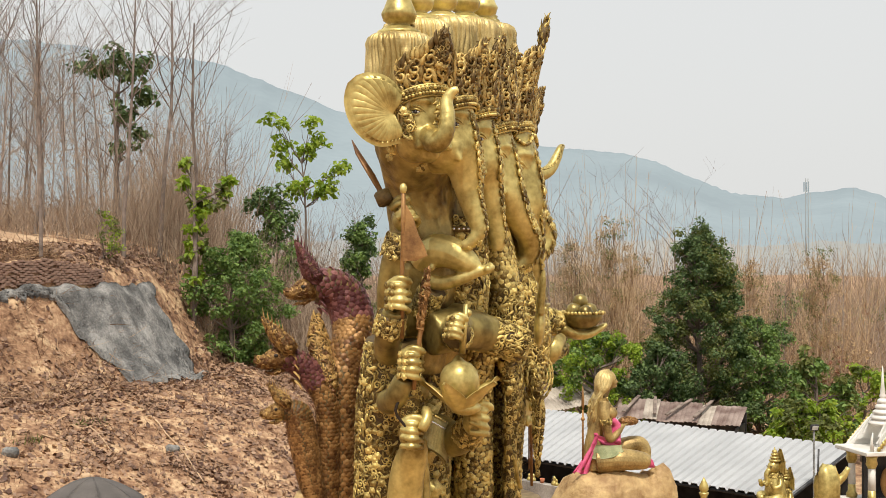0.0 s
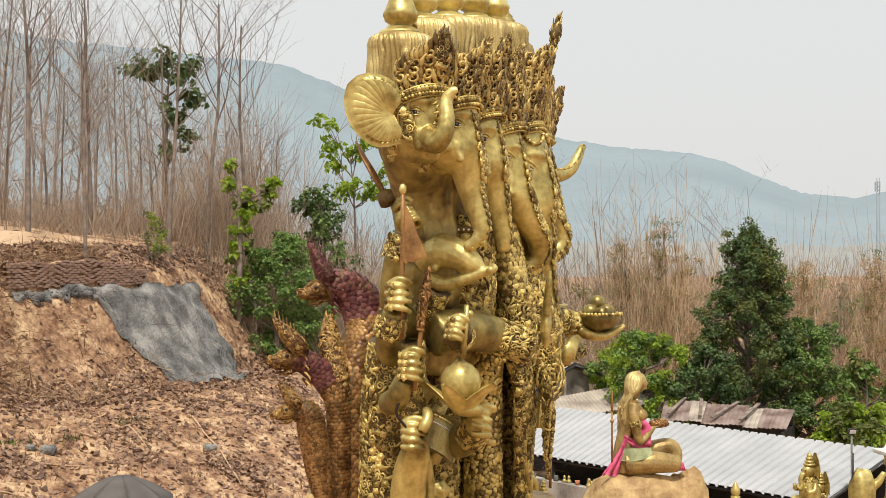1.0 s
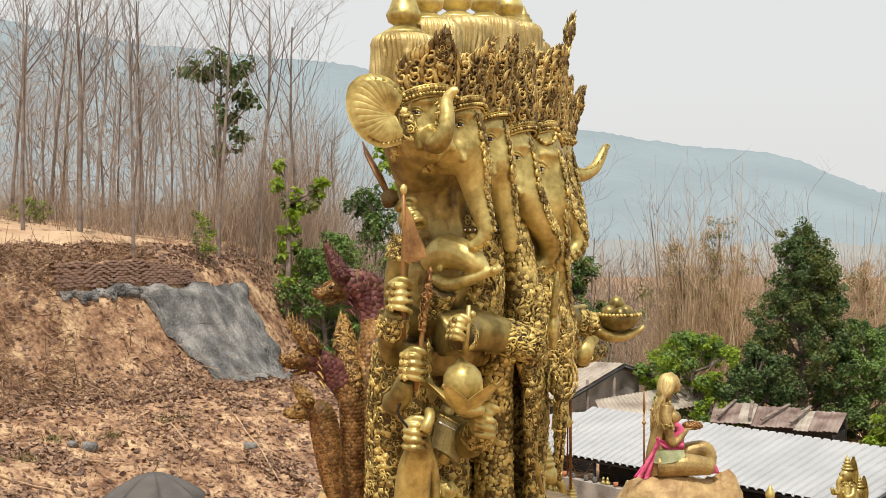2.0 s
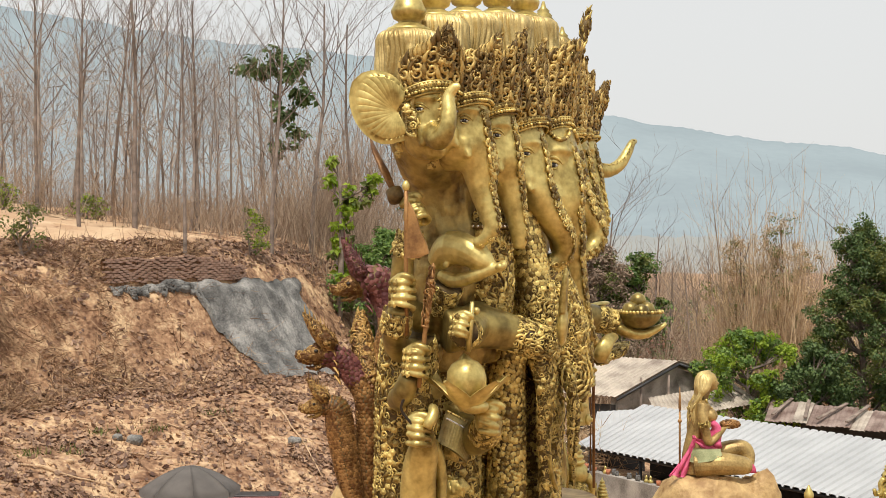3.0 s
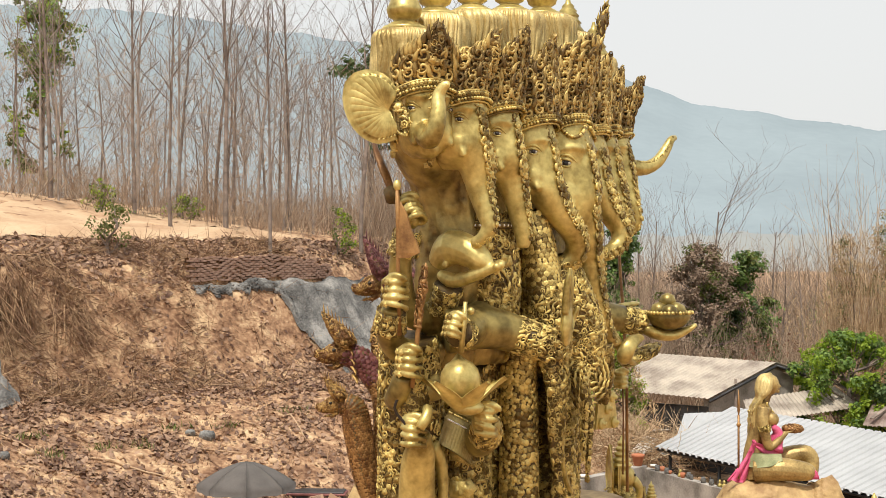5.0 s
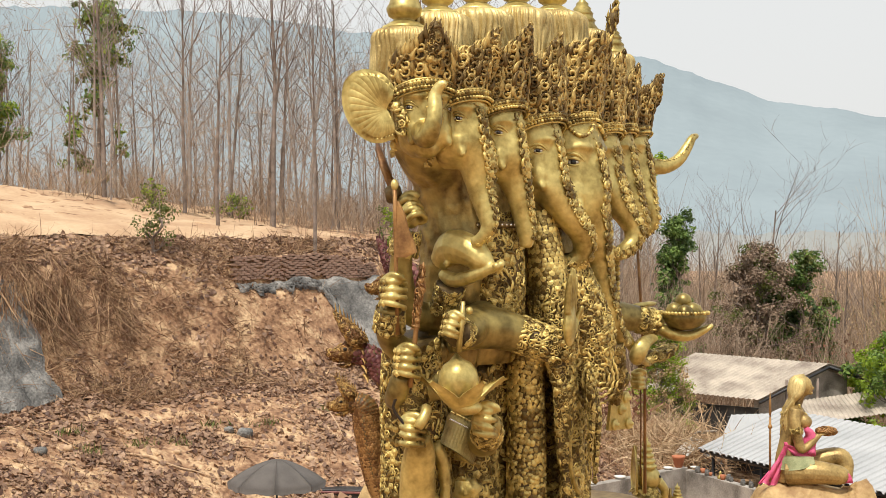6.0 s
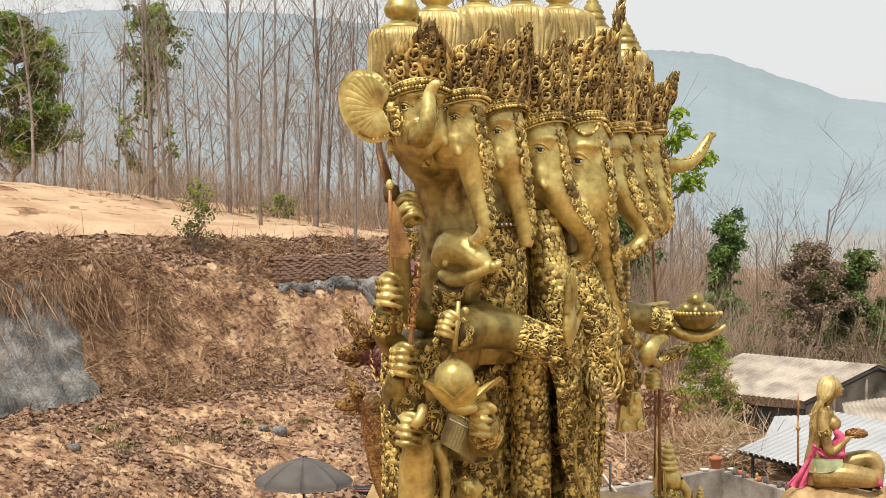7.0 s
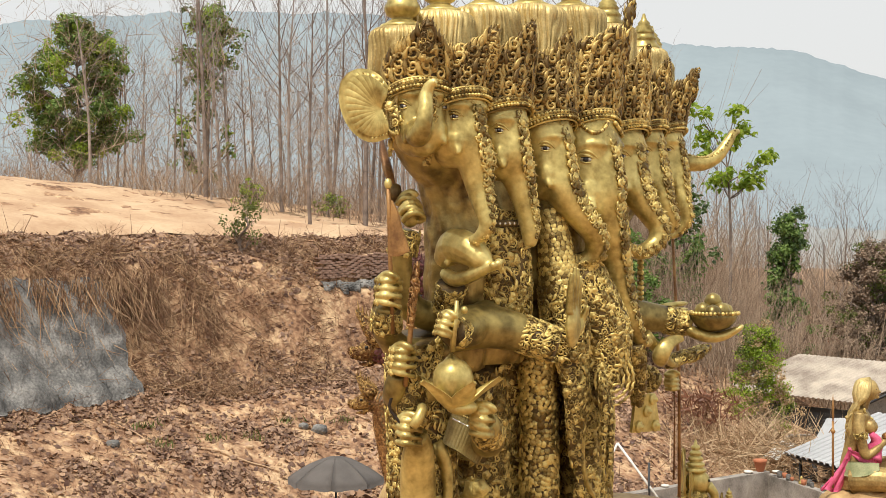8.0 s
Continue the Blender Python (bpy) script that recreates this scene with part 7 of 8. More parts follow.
# ---------------------------------------------------------------- sheds and houses
def corrugated(corners, pitch, depth, mat, thick=0.012, ribbed=False):
    """A ribbed roof sheet: corners a, b along the eave and d, c along the top."""
    a, b, c, d = (np.array(q, float) for q in corners)
    n = max(4, int(np.linalg.norm(b - a) / pitch) * (8 if ribbed else 4))
    nor = np.cross(b - a, d - a)
    nor /= np.linalg.norm(nor)
    rows = []
    for v in np.linspace(0, 1, 3):
        row = []
        for i in range(n + 1):
            q = i / n
            p = (a + (b - a) * q) * (1 - v) + (d + (c - d) * q) * v
            row.append(p + nor * depth * ((1.0 if i % 4 == 0 else (-0.2 if i % 4 == 2 else 0.2)) if not ribbed else (1.0 if i % 8 in (0, 1) else 0.0)))
        rows.append(row)
    s = Shape()
    s.grid(rows, mat, thick, False)
    return s


def wall_between(shape, a, b, z0, z1, thick, mat):
    a, b = np.array(a, float), np.array(b, float)
    d = b - a
    ln = np.linalg.norm(d)
    ang = math.atan2(d[1], d[0])
    t = np.array([[math.cos(ang), -math.sin(ang), 0], [math.sin(ang), math.cos(ang), 0], [0, 0, 1]])
    shape.box(((a[0] + b[0]) / 2, (a[1] + b[1]) / 2, (z0 + z1) / 2), (ln, thick, z1 - z0), mat, t, 0.01)


# long shed with the white ribbed roof
shed = thing("long_shed", pose(0, 0, 0), "long open shed with a white ribbed metal roof", "shed")
A, B, C, D = (4.88, 21.2, 0.62), (10.7, 11.4, 0.62), (14.1, 14.2, 1.29), (7.75, 25.3, 1.29)
part("roof", corrugated((B, A, D, C), 0.27, 0.055, ROOF_WHITE, 0.012, True), shed, "white ribbed metal roof")
eave = Shape()
e0, e1 = np.array(A) + (0.1, 0.05, -0.1), np.array(B) + (0.1, 0.05, -0.1)
eave.tube([e0, e1], 0.05, DARKMETAL, 4)
part("eave_beam", eave, shed)
end = Shape()
end.tube([np.array(B) + (0.05, 0.05, -0.06), np.array(C) + (-0.1, 0.0, -0.08)], 0.06, DARKMETAL, 4)
part("end_beam", end, shed)
for q in np.linspace(0.03, 0.97, 6):
    for near in (0, 1):
        p = (np.array(A) * (1 - q) + np.array(B) * q) if near else (np.array(D) * (1 - q) + np.array(C) * q)
        ps = Shape()
        ps.tube([(p[0] + 0.25, p[1] + 0.1, -2.0), (p[0] + 0.25, p[1] + 0.1, p[2] - 0.08)], 0.05, DARKMETAL, 6)
        part("post", ps, shed)
bk = Shape()
wall_between(bk, (8.0, 25.2), (14.0, 14.2), -2.0, 1.1, 0.1, DARKMETAL)
part("back_wall", bk, shed)

# retaining walls in front of the shed
wallsh = Shape()
wall_between(wallsh, (4.42, 19.2), (10.3, 8.6), -2.6, 0.34, 0.22, WALL)
tagged(part("wall_east", wallsh), "stained grey rendered yard wall below the shed roof", "wall", kind="structure")
wallsh = Shape()
wall_between(wallsh, (-0.6, 13.2), (4.35, 19.15), -2.6, 0.42, 0.25, WALL)
tagged(part("wall_west", wallsh), "stained grey rendered yard wall", "wall", kind="structure")

# clutter on the wall: bottles, pots, small figures
def small_turned(name, x, y, z, prof, mat, label, category, group=""):
    s = Shape()
    s.lathe((0, 0, 0), prof, mat, 12)
    return tagged(part(name, s, None, "", pose(x, y, z)), label, category, group)


rng = np.random.default_rng(33)
along = lambda q: (4.42 + (10.3 - 4.42) * q, 19.2 + (8.6 - 19.2) * q)
CL = [("white_bottle", WHITE, [(0.05, 0), (0.05, 0.14), (0.02, 0.19), (0.02, 0.23)], "small white plastic bottle on the yard wall", "bottle"),
      ("glass_jar", CONCRETE, [(0.06, 0), (0.065, 0.1), (0.05, 0.13), (0.055, 0.15)], "small grey jar on the yard wall", "jar"),
      ("red_cup", TERRACOTTA, [(0.05, 0), (0.07, 0.12), (0.06, 0.12)], "small red cup on the yard wall", "cup"),
      ("gold_figurine", GOLD, [(0.08, 0), (0.09, 0.06), (0.05, 0.1), (0.04, 0.14), (0.05, 0.18), (0.01, 0.24)], "small gold figurine on the yard wall", "figurine"),
      ("dark_bottle", DARKMETAL, [(0.045, 0), (0.045, 0.15), (0.018, 0.2), (0.018, 0.25)], "small dark bottle on the yard wall", "bottle")]
for i in range(46):
    q = 0.03 + 0.9 * (i + 1.6 * rng.random()) / 46
    x, y = along(q)
    nm, mt, pr, lb, ct = CL[int(rng.integers(0, 5))]
    k = rng.uniform(0.7, 1.1)
    small_turned(nm, x + rng.normal(0, 0.05), y + rng.normal(0, 0.05), 0.34, [(a * k, b * k) for a, b in pr], mt, lb, ct, "clutter on the yard wall")
small_turned("terracotta_pot", 4.2, 19.0, 0.42, [(0.1, 0), (0.16, 0.24), (0.18, 0.25), (0.18, 0.31), (0.15, 0.31), (0.13, 0.26)], TERRACOTTA, "orange terracotta pot on the wall corner", "pot")
for x, y, k in ((2.6, 17.05, 0.14), (3.9, 18.6, 0.12), (1.9, 16.2, 0.1), (4.6, 18.85, 0.1)):
    small_turned("white_bowl", x, y, 0.42, [(0.4 * k, 0), (k, 0.3 * k), (1.05 * k, 0.55 * k), (0.9 * k, 0.5 * k), (0.3 * k, 0.15 * k)], WHITE, "white plastic bowl lying on the yard wall", "bowl", "bowls on the wall")

# white pipe frame leaning behind the wall
pf = thing("pipe_frame", pose(0, 0, 0), "white metal pipe frame leaning over the wall", "frame")
for a, b in (((0.15, 15.4, 0.3), (0.75, 16.2, 1.45)), ((0.75, 16.2, 1.45), (1.85, 15.4, 0.2)), ((0.4, 14.0, 0.32), (1.6, 13.0, 0.05))):
    s = Shape()
    s.tube([a, b], 0.03, WHITE, 8)
    part("pipe", s, pf)
dp = Shape()
dp.tube([(1.55, 15.6, -0.5), (1.55, 15.6, 1.1)], 0.03, DARKMETAL, 8)
tagged(part("dark_stake", dp), "thin dark metal stake behind the wall", "stake")

# house with the grey fibre-cement roof
house = thing("low_house", pose(0, 0, 0), "low house with a grey corrugated gable roof", "house")
# ridge runs away to the left; gable faces the yard
G = np.array([10.3, 31.0, 2.17])          # gable peak
E1, E2 = np.array([7.65, 29.3, 1.05]), np.array([11.6, 31.6, 1.72])
back = np.array([-3.3, 1.9, 0.1])
part("roof_slope", corrugated((E1 + back * 1.35, E1, G, G + back * 1.35), 0.19, 0.04, ROOF_GREY), house)
part("roof_slope", corrugated((E2, E2 + back * 1.35, G + back * 1.35, G), 0.19, 0.04, ROOF_GREY), house)
s = Shape()
inset = back * 0.08
g0, g1, g2 = E1 + inset + (0.3, 0.2, -0.05), G + inset + (0, 0, -0.12), E2 + inset + (-0.3, -0.1, -0.1)
s.add([g0, g1, g2, (g2[0], g2[1], -2.2), (g0[0], g0[1], -2.2), g0 + back * 0.05, g1 + back * 0.05, g2 + back * 0.05, (g2 + back * 0.05) * (1, 1, 0) + (0, 0, -2.2), (g0 + back * 0.05) * (1, 1, 0) + (0, 0, -2.2)], [(0, 1, 2, 3, 4), (9, 8, 7, 6, 5), (0, 5, 6, 1), (1, 6, 7, 2), (2, 7, 8, 3), (4, 9, 5, 0)], WALL, False)
part("gable_wall", s, house)
s = Shape()
wall_between(s, (g0[0], g0[1]), tuple((g0 + back * 1.2)[:2]), -2.2, 0.75, 0.12, DARKMETAL)
part("side_wall", s, house)
for a, b in ((E1, G), (G, E2)):
    s = Shape()
    s.tube([a + (0, 0, -0.09), b + (0, 0, -0.09)], 0.06, DARKMETAL, 4)
    part("barge_board", s, house)
for q in (0.25, 0.6):
    s = Shape()
    p = g0 * (1 - q) + g2 * q - inset * 0.6
    s.tube([(p[0], p[1], -2.2), (p[0], p[1], 1.2 + 0.6 * (1 - abs(q - 0.45)))], 0.05, BARK, 6)
    part("post", s, house)
part("porch_roof", corrugated(((8.9, 28.3, 0.35), (13.0, 29.8, 0.75), (12.4, 31.2, 1.3), (8.9, 29.9, 0.95)), 0.18, 0.035, ROOF_GREY), house)
lean = thing("lean_to", pose(0, 0, 0), "small white-sheeted lean-to beside the house", "shed")
part("roof", corrugated(((5.8, 23.6, 0.55), (7.6, 24.6, 0.6), (7.9, 26.2, 1.0), (6.3, 25.6, 1.0)), 0.25, 0.015, ROOF_WHITE), lean)
s = Shape()
wall_between(s, (6.2, 25.7), (8.0, 26.3), -2.0, 0.95, 0.1, DARKMETAL)
part("wall", s, lean)
junk = thing("scrap_heap", pose(4.9, 24.6, -1.6), "pale sheeting and scrap boards piled by the house", "scrap")
for k in range(6):
    s = Shape()
    s.box((rng.normal(0.3, 0.5), rng.normal(0, 0.3), 1.4 + 0.15 * k), (rng.uniform(0.5, 1.2), rng.uniform(0.2, 0.6), 0.05), (WHITE, CONCRETE, ROOF_GREY)[k % 3], np.array(Euler((rng.normal(0, 0.25), rng.normal(0, 0.25), rng.random() * 3)).to_matrix()), 0.01)
    part("board", s, junk)
s = Shape()
s.box((0.3, 0, 0.65), (1.5, 0.8, 1.3), DARKMETAL, None, 0.05)
part("crate", s, junk)

# rusty patched roof behind the white one
rusty = thing("patched_shed", pose(0, 0, 0), "shed roofed with rusty patched corrugated sheets", "shed")
a0, a1, b0, b1 = np.array([12.4, 27.4, 0.45]), np.array([15.8, 24.6, 0.35]), np.array([13.2, 29.2, 0.95]), np.array([16.8, 26.1, 0.8])
for k in range(9):
    q0, q1 = k / 9, (k + 1.06) / 9
    lift = np.array([0, 0, 0.03 * (k % 3)])
    part("roof_sheet", corrugated((a0 + (a1 - a0) * q1 + lift, a0 + (a1 - a0) * q0 + lift, b0 + (b1 - b0) * q0 + lift, b0 + (b1 - b0) * q1 + lift), 0.16, 0.02, (ROOF_RUST, ROOF_RUST, ROOF_GREY, ROOF_RUST)[k % 4]), rusty)
for k in range(4):
    s = Shape()
    p = a0 + (a1 - a0) * (0.1 + 0.2 * k)
    s.box((p[0] + 0.5, p[1] + 0.9, p[2] + 0.42), (1.9, 0.12, 0.06), BARK, np.array(Euler((0.1, -0.2, 0.9 + 0.3 * math.sin(k * 2))).to_matrix()), 0.01)
    part("batten", s, rusty)
s = Shape()
wall_between(s, (13.2, 29.2), (16.8, 26.1), -2.0, 0.65, 0.1, DARKMETAL)
part("back_wall", s, rusty)
s = Shape()
wall_between(s, (15.75, 24.7), (16.7, 26.1), -2.0, 0.3, 0.1, DARKMETAL)
part("side_wall", s, rusty)

# lamp post
lampp = thing("yard_lamp", pose(11.55, 11.7, -2.0), "slim grey pole with a square solar floodlight", "lamp")
s = Shape()
s.tube([(0, 0, 0), (0, 0, 4.1)], 0.025, CONCRETE, 8)
part("pole", s, lampp)
s = Shape()
s.box((0, -0.03, 4.17), (0.2, 0.05, 0.15), DARKMETAL, np.array(Euler((0.4, 0, 0)).to_matrix()), 0.01)
part("lamp_head", s, lampp)
s = Shape()
s.box((0, -0.065, 4.16), (0.15, 0.01, 0.1), WHITE, np.array(Euler((0.4, 0, 0)).to_matrix()), 0.002)
part("lamp_glass", s, lampp)

# spirit-house shrine with white spire
shr = thing("spirit_house", pose(12.35, 10.2, 0.0), "white and gold spirit house with tiered spire", "shrine")
s = Shape()
s.box((0.1, 0, 0.55), (1.5, 1.3, 0.35), WHITE, None, 0.03)
s.box((0.1, 0, -0.8), (0.7, 0.7, 2.4), WHITE, None, 0.03)
part("base", s, shr)
for dx in (-0.45, 0.6):
    for dy in (-0.42, 0.42):
        s = Shape()
        s.lathe((dx, dy, 0.72), [(0.12, 0), (0.13, 0.08), (0.09, 0.14), (0.085, 0.3)], GOLD, 12)
        s.lathe((dx, dy, 1.02), [(0.085, 0), (0.08, 0.5)], WHITE, 12)
        s.lathe((dx, dy, 1.5), [(0.085, 0), (0.13, 0.1), (0.11, 0.2), (0.14, 0.28)], GOLD, 12)
        part("column", s, shr)
s = Shape()
s.box((0.08, 0, 1.85), (1.6, 1.35, 0.1), WHITE, None, 0.02)
for sgn in (-1, 1):
    for dep, lift in ((0.62, 0.0), (0.48, 0.14), (0.34, 0.28)):
        y = sgn * dep
        s.add([(-0.5 + lift, y, 1.9 + lift), (0.66 - lift, y, 1.9 + lift), (0.08, y, 2.5 + lift * 0.7), (-0.5 + lift, y - 0.06 * sgn, 1.9 + lift), (0.66 - lift, y - 0.06 * sgn, 1.9 + lift), (0.08, y - 0.06 * sgn, 2.5 + lift * 0.7)], [(0, 1, 2), (5, 4, 3), (0, 3, 4, 1), (1, 4, 5, 2), (2, 5, 3, 0)], WHITE, False)
part("roof", s, shr)
for sgn in (-1, 1):
    s = Shape()
    for q in np.linspace(0, 1, 9):
        for mir in (-1, 1):
            s.ball((0.08 + mir * (0.48 - 0.46 * q), sgn * 0.64, 1.95 + 0.5 * q), (0.05, 0.03, 0.06), GOLD, seg=6, rows=4)
    s.lathe((0.08, sgn * 0.645, 2.1), [(0.1, -0.02), (0.1, 0.02), (0.02, 0.03)], GOLD, 10, turn_to((0, sgn, 0)))
    part("gable_ornament", s, shr)
for dx in (-0.55, -0.35, 0.5, 0.7):
    s = Shape()
    s.tube([(dx, -0.6, 1.9), (dx - 0.02, -0.62, 2.1), (dx + 0.01, -0.62, 2.32)], [0.05, 0.035, 0.012], WHITE, 8)
    part("horn", s, shr)
s = Shape()
prof = []
for k in range(6):
    r, z = 0.32 * (1 - k / 6.5), 2.4 + 0.12 * k
    prof += [(r * 0.8, z), (r, z + 0.02), (r, z + 0.06), (r * 0.75, z + 0.1)]
prof += [(0.06, 3.15), (0.035, 3.3), (0.012, 3.72)]
s.lathe((0.08, 0, 0), prof, WHITE, 20)
part("spire", s, shr)
s = Shape()
s.box((0.15, 0.2, 1.2), (0.9, 0.1, 1.1), DARKMETAL, None, 0.01)
s.ball((0.2, -0.05, 1.1), (0.2, 0.15, 0.36), COPPER)
part("niche", s, shr)

# dark garden parasol
par = thing("garden_parasol", pose(PARASOL[0], PARASOL[1], ground_z(PARASOL[0], PARASOL[1])), "closed-weave dark grey canvas garden parasol", "parasol")
zt = PARASOL[2] - ground_z(PARASOL[0], PARASOL[1])
s = Shape()
s.tube([(0, 0, -0.2), (0, 0, zt - 0.02)], 0.025, DARKMETAL, 8)
part("pole", s, par)
for k in range(8):
    s = Shape()
    a0, a1 = k * math.pi / 4 + 0.2, (k + 1) * math.pi / 4 + 0.2
    rows = []
    for q in np.linspace(0.01, 1, 9):
        row = []
        for e in np.linspace(0, 1, 7):
            a = a0 + (a1 - a0) * e
            r = 1.04 * q * (1 - 0.035 * math.sin(math.pi * e))
            row.append((r * math.cos(a), r * math.sin(a), zt - 0.46 * q**1.7 - 0.02 * math.sin(math.pi * e) * q))
        rows.append(row)
    last = rows[-1]
    rows.append([(x * 0.995, y * 0.995, z - 0.10 - 0.02 * math.sin(3 * math.pi * i / 6)) for i, (x, y, z) in enumerate(last)])
    s.grid(rows, CANVAS, 0.006)
    part("canopy_panel", s, par)
for k in range(8):
    s = Shape()
    a = k * math.pi / 4 + 0.2
    s.tube([(r * math.cos(a), r * math.sin(a), zt - 0.03 - 0.46 * (r / 1.04) ** 1.7) for r in np.linspace(0.02, 1.02, 7)], 0.008, DARKMETAL, 5)
    part("rib", s, par)
# low walled stand beside the parasol
bs = thing("low_counter", pose(-4.1, 15.0, ground_z(-4.1, 15.0)), "low dark counter with a pink edged top and a white poster", "counter")
g = ground_z(-4.1, 15.0)
s = Shape()
s.box((0.0, 0, 0.12 - g / 2), (1.7, 0.5, 0.5 - g + 0.1), DARKMETAL, None, 0.01)
part("body", s, bs)
s = Shape()
s.box((0.0, 0, 0.36 - g), (1.8, 0.6, 0.05), MAROON, None, 0.01)
part("counter_top", s, bs)
s = Shape()
for k in range(5):
    s.box((-0.35 + 0.12 * k, -0.262, 0.05 - g + 0.06 * math.sin(k * 1.7)), (0.1, 0.012, 0.16), WHITE, None, 0.002)
part("poster", s, bs, "white picture printed on the counter front")
s = Shape()
s.box((-1.0, 0.1, 0.35 - g), (0.2, 0.05, 0.22), DARKMETAL, None, 0.01)
s.box((-1.0, 0.07, 0.36 - g), (0.16, 0.01, 0.14), WHITE, None, 0.002)
part("floodlight", s, bs)

# lattice mast far off, its haze painted in with the glowing hill materials
mast = thing("lattice_mast", pose(880 * math.sin(0.4905), 880 * math.cos(0.4905) - 16, -6), "tall thin lattice antenna mast in the haze", "mast")
s = Shape()
for dx, dy in ((-1, -1), (1, -1), (0, 1)):
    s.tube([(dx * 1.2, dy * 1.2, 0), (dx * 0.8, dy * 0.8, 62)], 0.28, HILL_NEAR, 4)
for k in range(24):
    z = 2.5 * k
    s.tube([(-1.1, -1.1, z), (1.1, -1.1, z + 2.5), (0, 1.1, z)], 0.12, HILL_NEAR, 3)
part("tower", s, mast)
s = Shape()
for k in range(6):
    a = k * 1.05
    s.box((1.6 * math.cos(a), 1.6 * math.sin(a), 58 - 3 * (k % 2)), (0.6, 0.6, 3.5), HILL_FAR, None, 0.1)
part("antenna", s, mast)

# ---------------------------------------------------------------- bank: shotcrete, brick wall, litter
RUN = np.concatenate([[0], np.cumsum(np.hypot(*np.diff(CREST, axis=0).T))])


def on_bank(s, d):
    k = np.interp(s, RUN, np.arange(len(CREST)))
    i = min(int(k), len(CREST) - 2)
    a = CREST[i] + (CREST[i + 1] - CREST[i]) * (k - i)
    # smooth the crest's corners a little
    e = (np.array([np.interp(s + 1.2, RUN, CREST[:, j]) for j in (0, 1)]) - np.array([np.interp(s - 1.2, RUN, CREST[:, j]) for j in (0, 1)]))
    e /= np.linalg.norm(e)
    return a + np.array([e[1], -e[0]]) * d


def crest_s(x, y):
    return along_crest(x, y)[0]


def sprayed(name, label, s0, s1, top, bottom, seed, out=0.10, ragged=0.8):
    """Sprayed concrete on the bank: a crust between wavy, ragged edges."""
    rows = []
    ss = np.arange(s0, s1, 0.06)
    for s_at in ss:
        t, b = top(s_at), bottom(s_at)
        b += 0.22 * tri_noise(s_at * 3.1, 8, seed) + 0.12 * tri_noise(s_at * 9, 3, seed)
        end = max(0.0, (s_at - (s0 + s1) / 2) / ((s1 - s0) / 2)) ** 2
        row = []
        for q in np.linspace(0, 1, 46):
            s = s_at + end * ragged * (tri_noise(q * 3, 1.7, seed) + 0.6 * tri_noise(q * 9, 4.4, seed) - 1.2 * q)
            d = t + (b - t) * q
            x, y = on_bank(s, d)
            n = tri_noise(s * 1.5, q * 1.2, seed) * 0.08 + tri_noise(s * 4, q * 2.2, seed) * 0.05 + tri_noise(s * 9, q * 3, seed) * 0.035 + tri_noise(s * 17, q * 12, seed) * 0.02
            e = min(1, 8 * q + 0.1, 8 * (1 - q) + 0.1, 3 * (s_at - s0) + 0.2, 3 * (s1 - s_at) + 0.2)
            off = (out + n) * e
            dx, dy = (on_bank(s, d + 0.5) - on_bank(s, d)) * 2
            row.append((x + dx * off, y + dy * off, ground_z(x, y) + off * 0.6 + 0.02))
        rows.append(row)
    sh = Shape()
    sh.grid(rows, CONCRETE, 0.06)
    return tagged(part(name, sh), label, "concrete", kind="structure")


sa, sb = crest_s(-8.4, 21.7), crest_s(-3.75, 29.2)
sprayed("shotcrete_east", "rough grey sprayed concrete lip and face on the bank", sa - 0.3, sb,
        lambda s: 0.08 + 0.04 * tri_noise(s, 1, 1),
        lambda s: 0.26 + 0.06 * tri_noise(s * 2, 2, 1) + (2.3 + 0.9 * tri_noise(s * 1.9, 5, 2)) * max(0, min(1, (s - (sa + 2.6)) / 1.5)) ** 1.2, 4, out=0.06, ragged=1.2)
sprayed("shotcrete_west", "tall stained grey sprayed concrete face under hanging dry creepers", 1.0, crest_s(-13.1, 16.4),
        lambda s: 0.0 + 0.08 * tri_noise(s, 3, 1), lambda s: 2.15 + 0.1 * tri_noise(s * 2, 4, 1), 7, ragged=0.25)


def vegetation(name, label, spots, rng, lengths, mat, width, hang):
    """Thin dry stems, vines or grass blades that arch and hang."""
    s = Shape()
    vv = np.array([(-1, 0, 0), (1, 0, 0), (-0.8, 0.25, 0.4), (0.8, 0.25, 0.4), (-0.5, 0.8, 0.8), (0.5, 0.8, 0.8), (0, 1.2, 1.0)], float)
    ff = [(0, 1, 3, 2), (2, 3, 5, 4), (4, 5, 6)]
    fr = []
    for (x, y, z) in spots:
        ln = rng.uniform(*lengths)
        d = np.array([rng.normal(0, 0.6), rng.normal(0, 0.6), hang + rng.normal(0, 0.4)])
        t = turn_to(d, rng.random() * 6.28)
        m = np.eye(4)
        w = width * rng.uniform(0.5, 1.5)
        m[:3, 0], m[:3, 1], m[:3, 2], m[:3, 3] = t[:, 0] * w, t[:, 1] * ln * 0.35, t[:, 2] * ln, (x, y, z)
        fr.append(m)
    s.stamp(vv, ff, fr, mat, False)
    return tagged(part(name, s), label, "dry plants", kind="stuff")


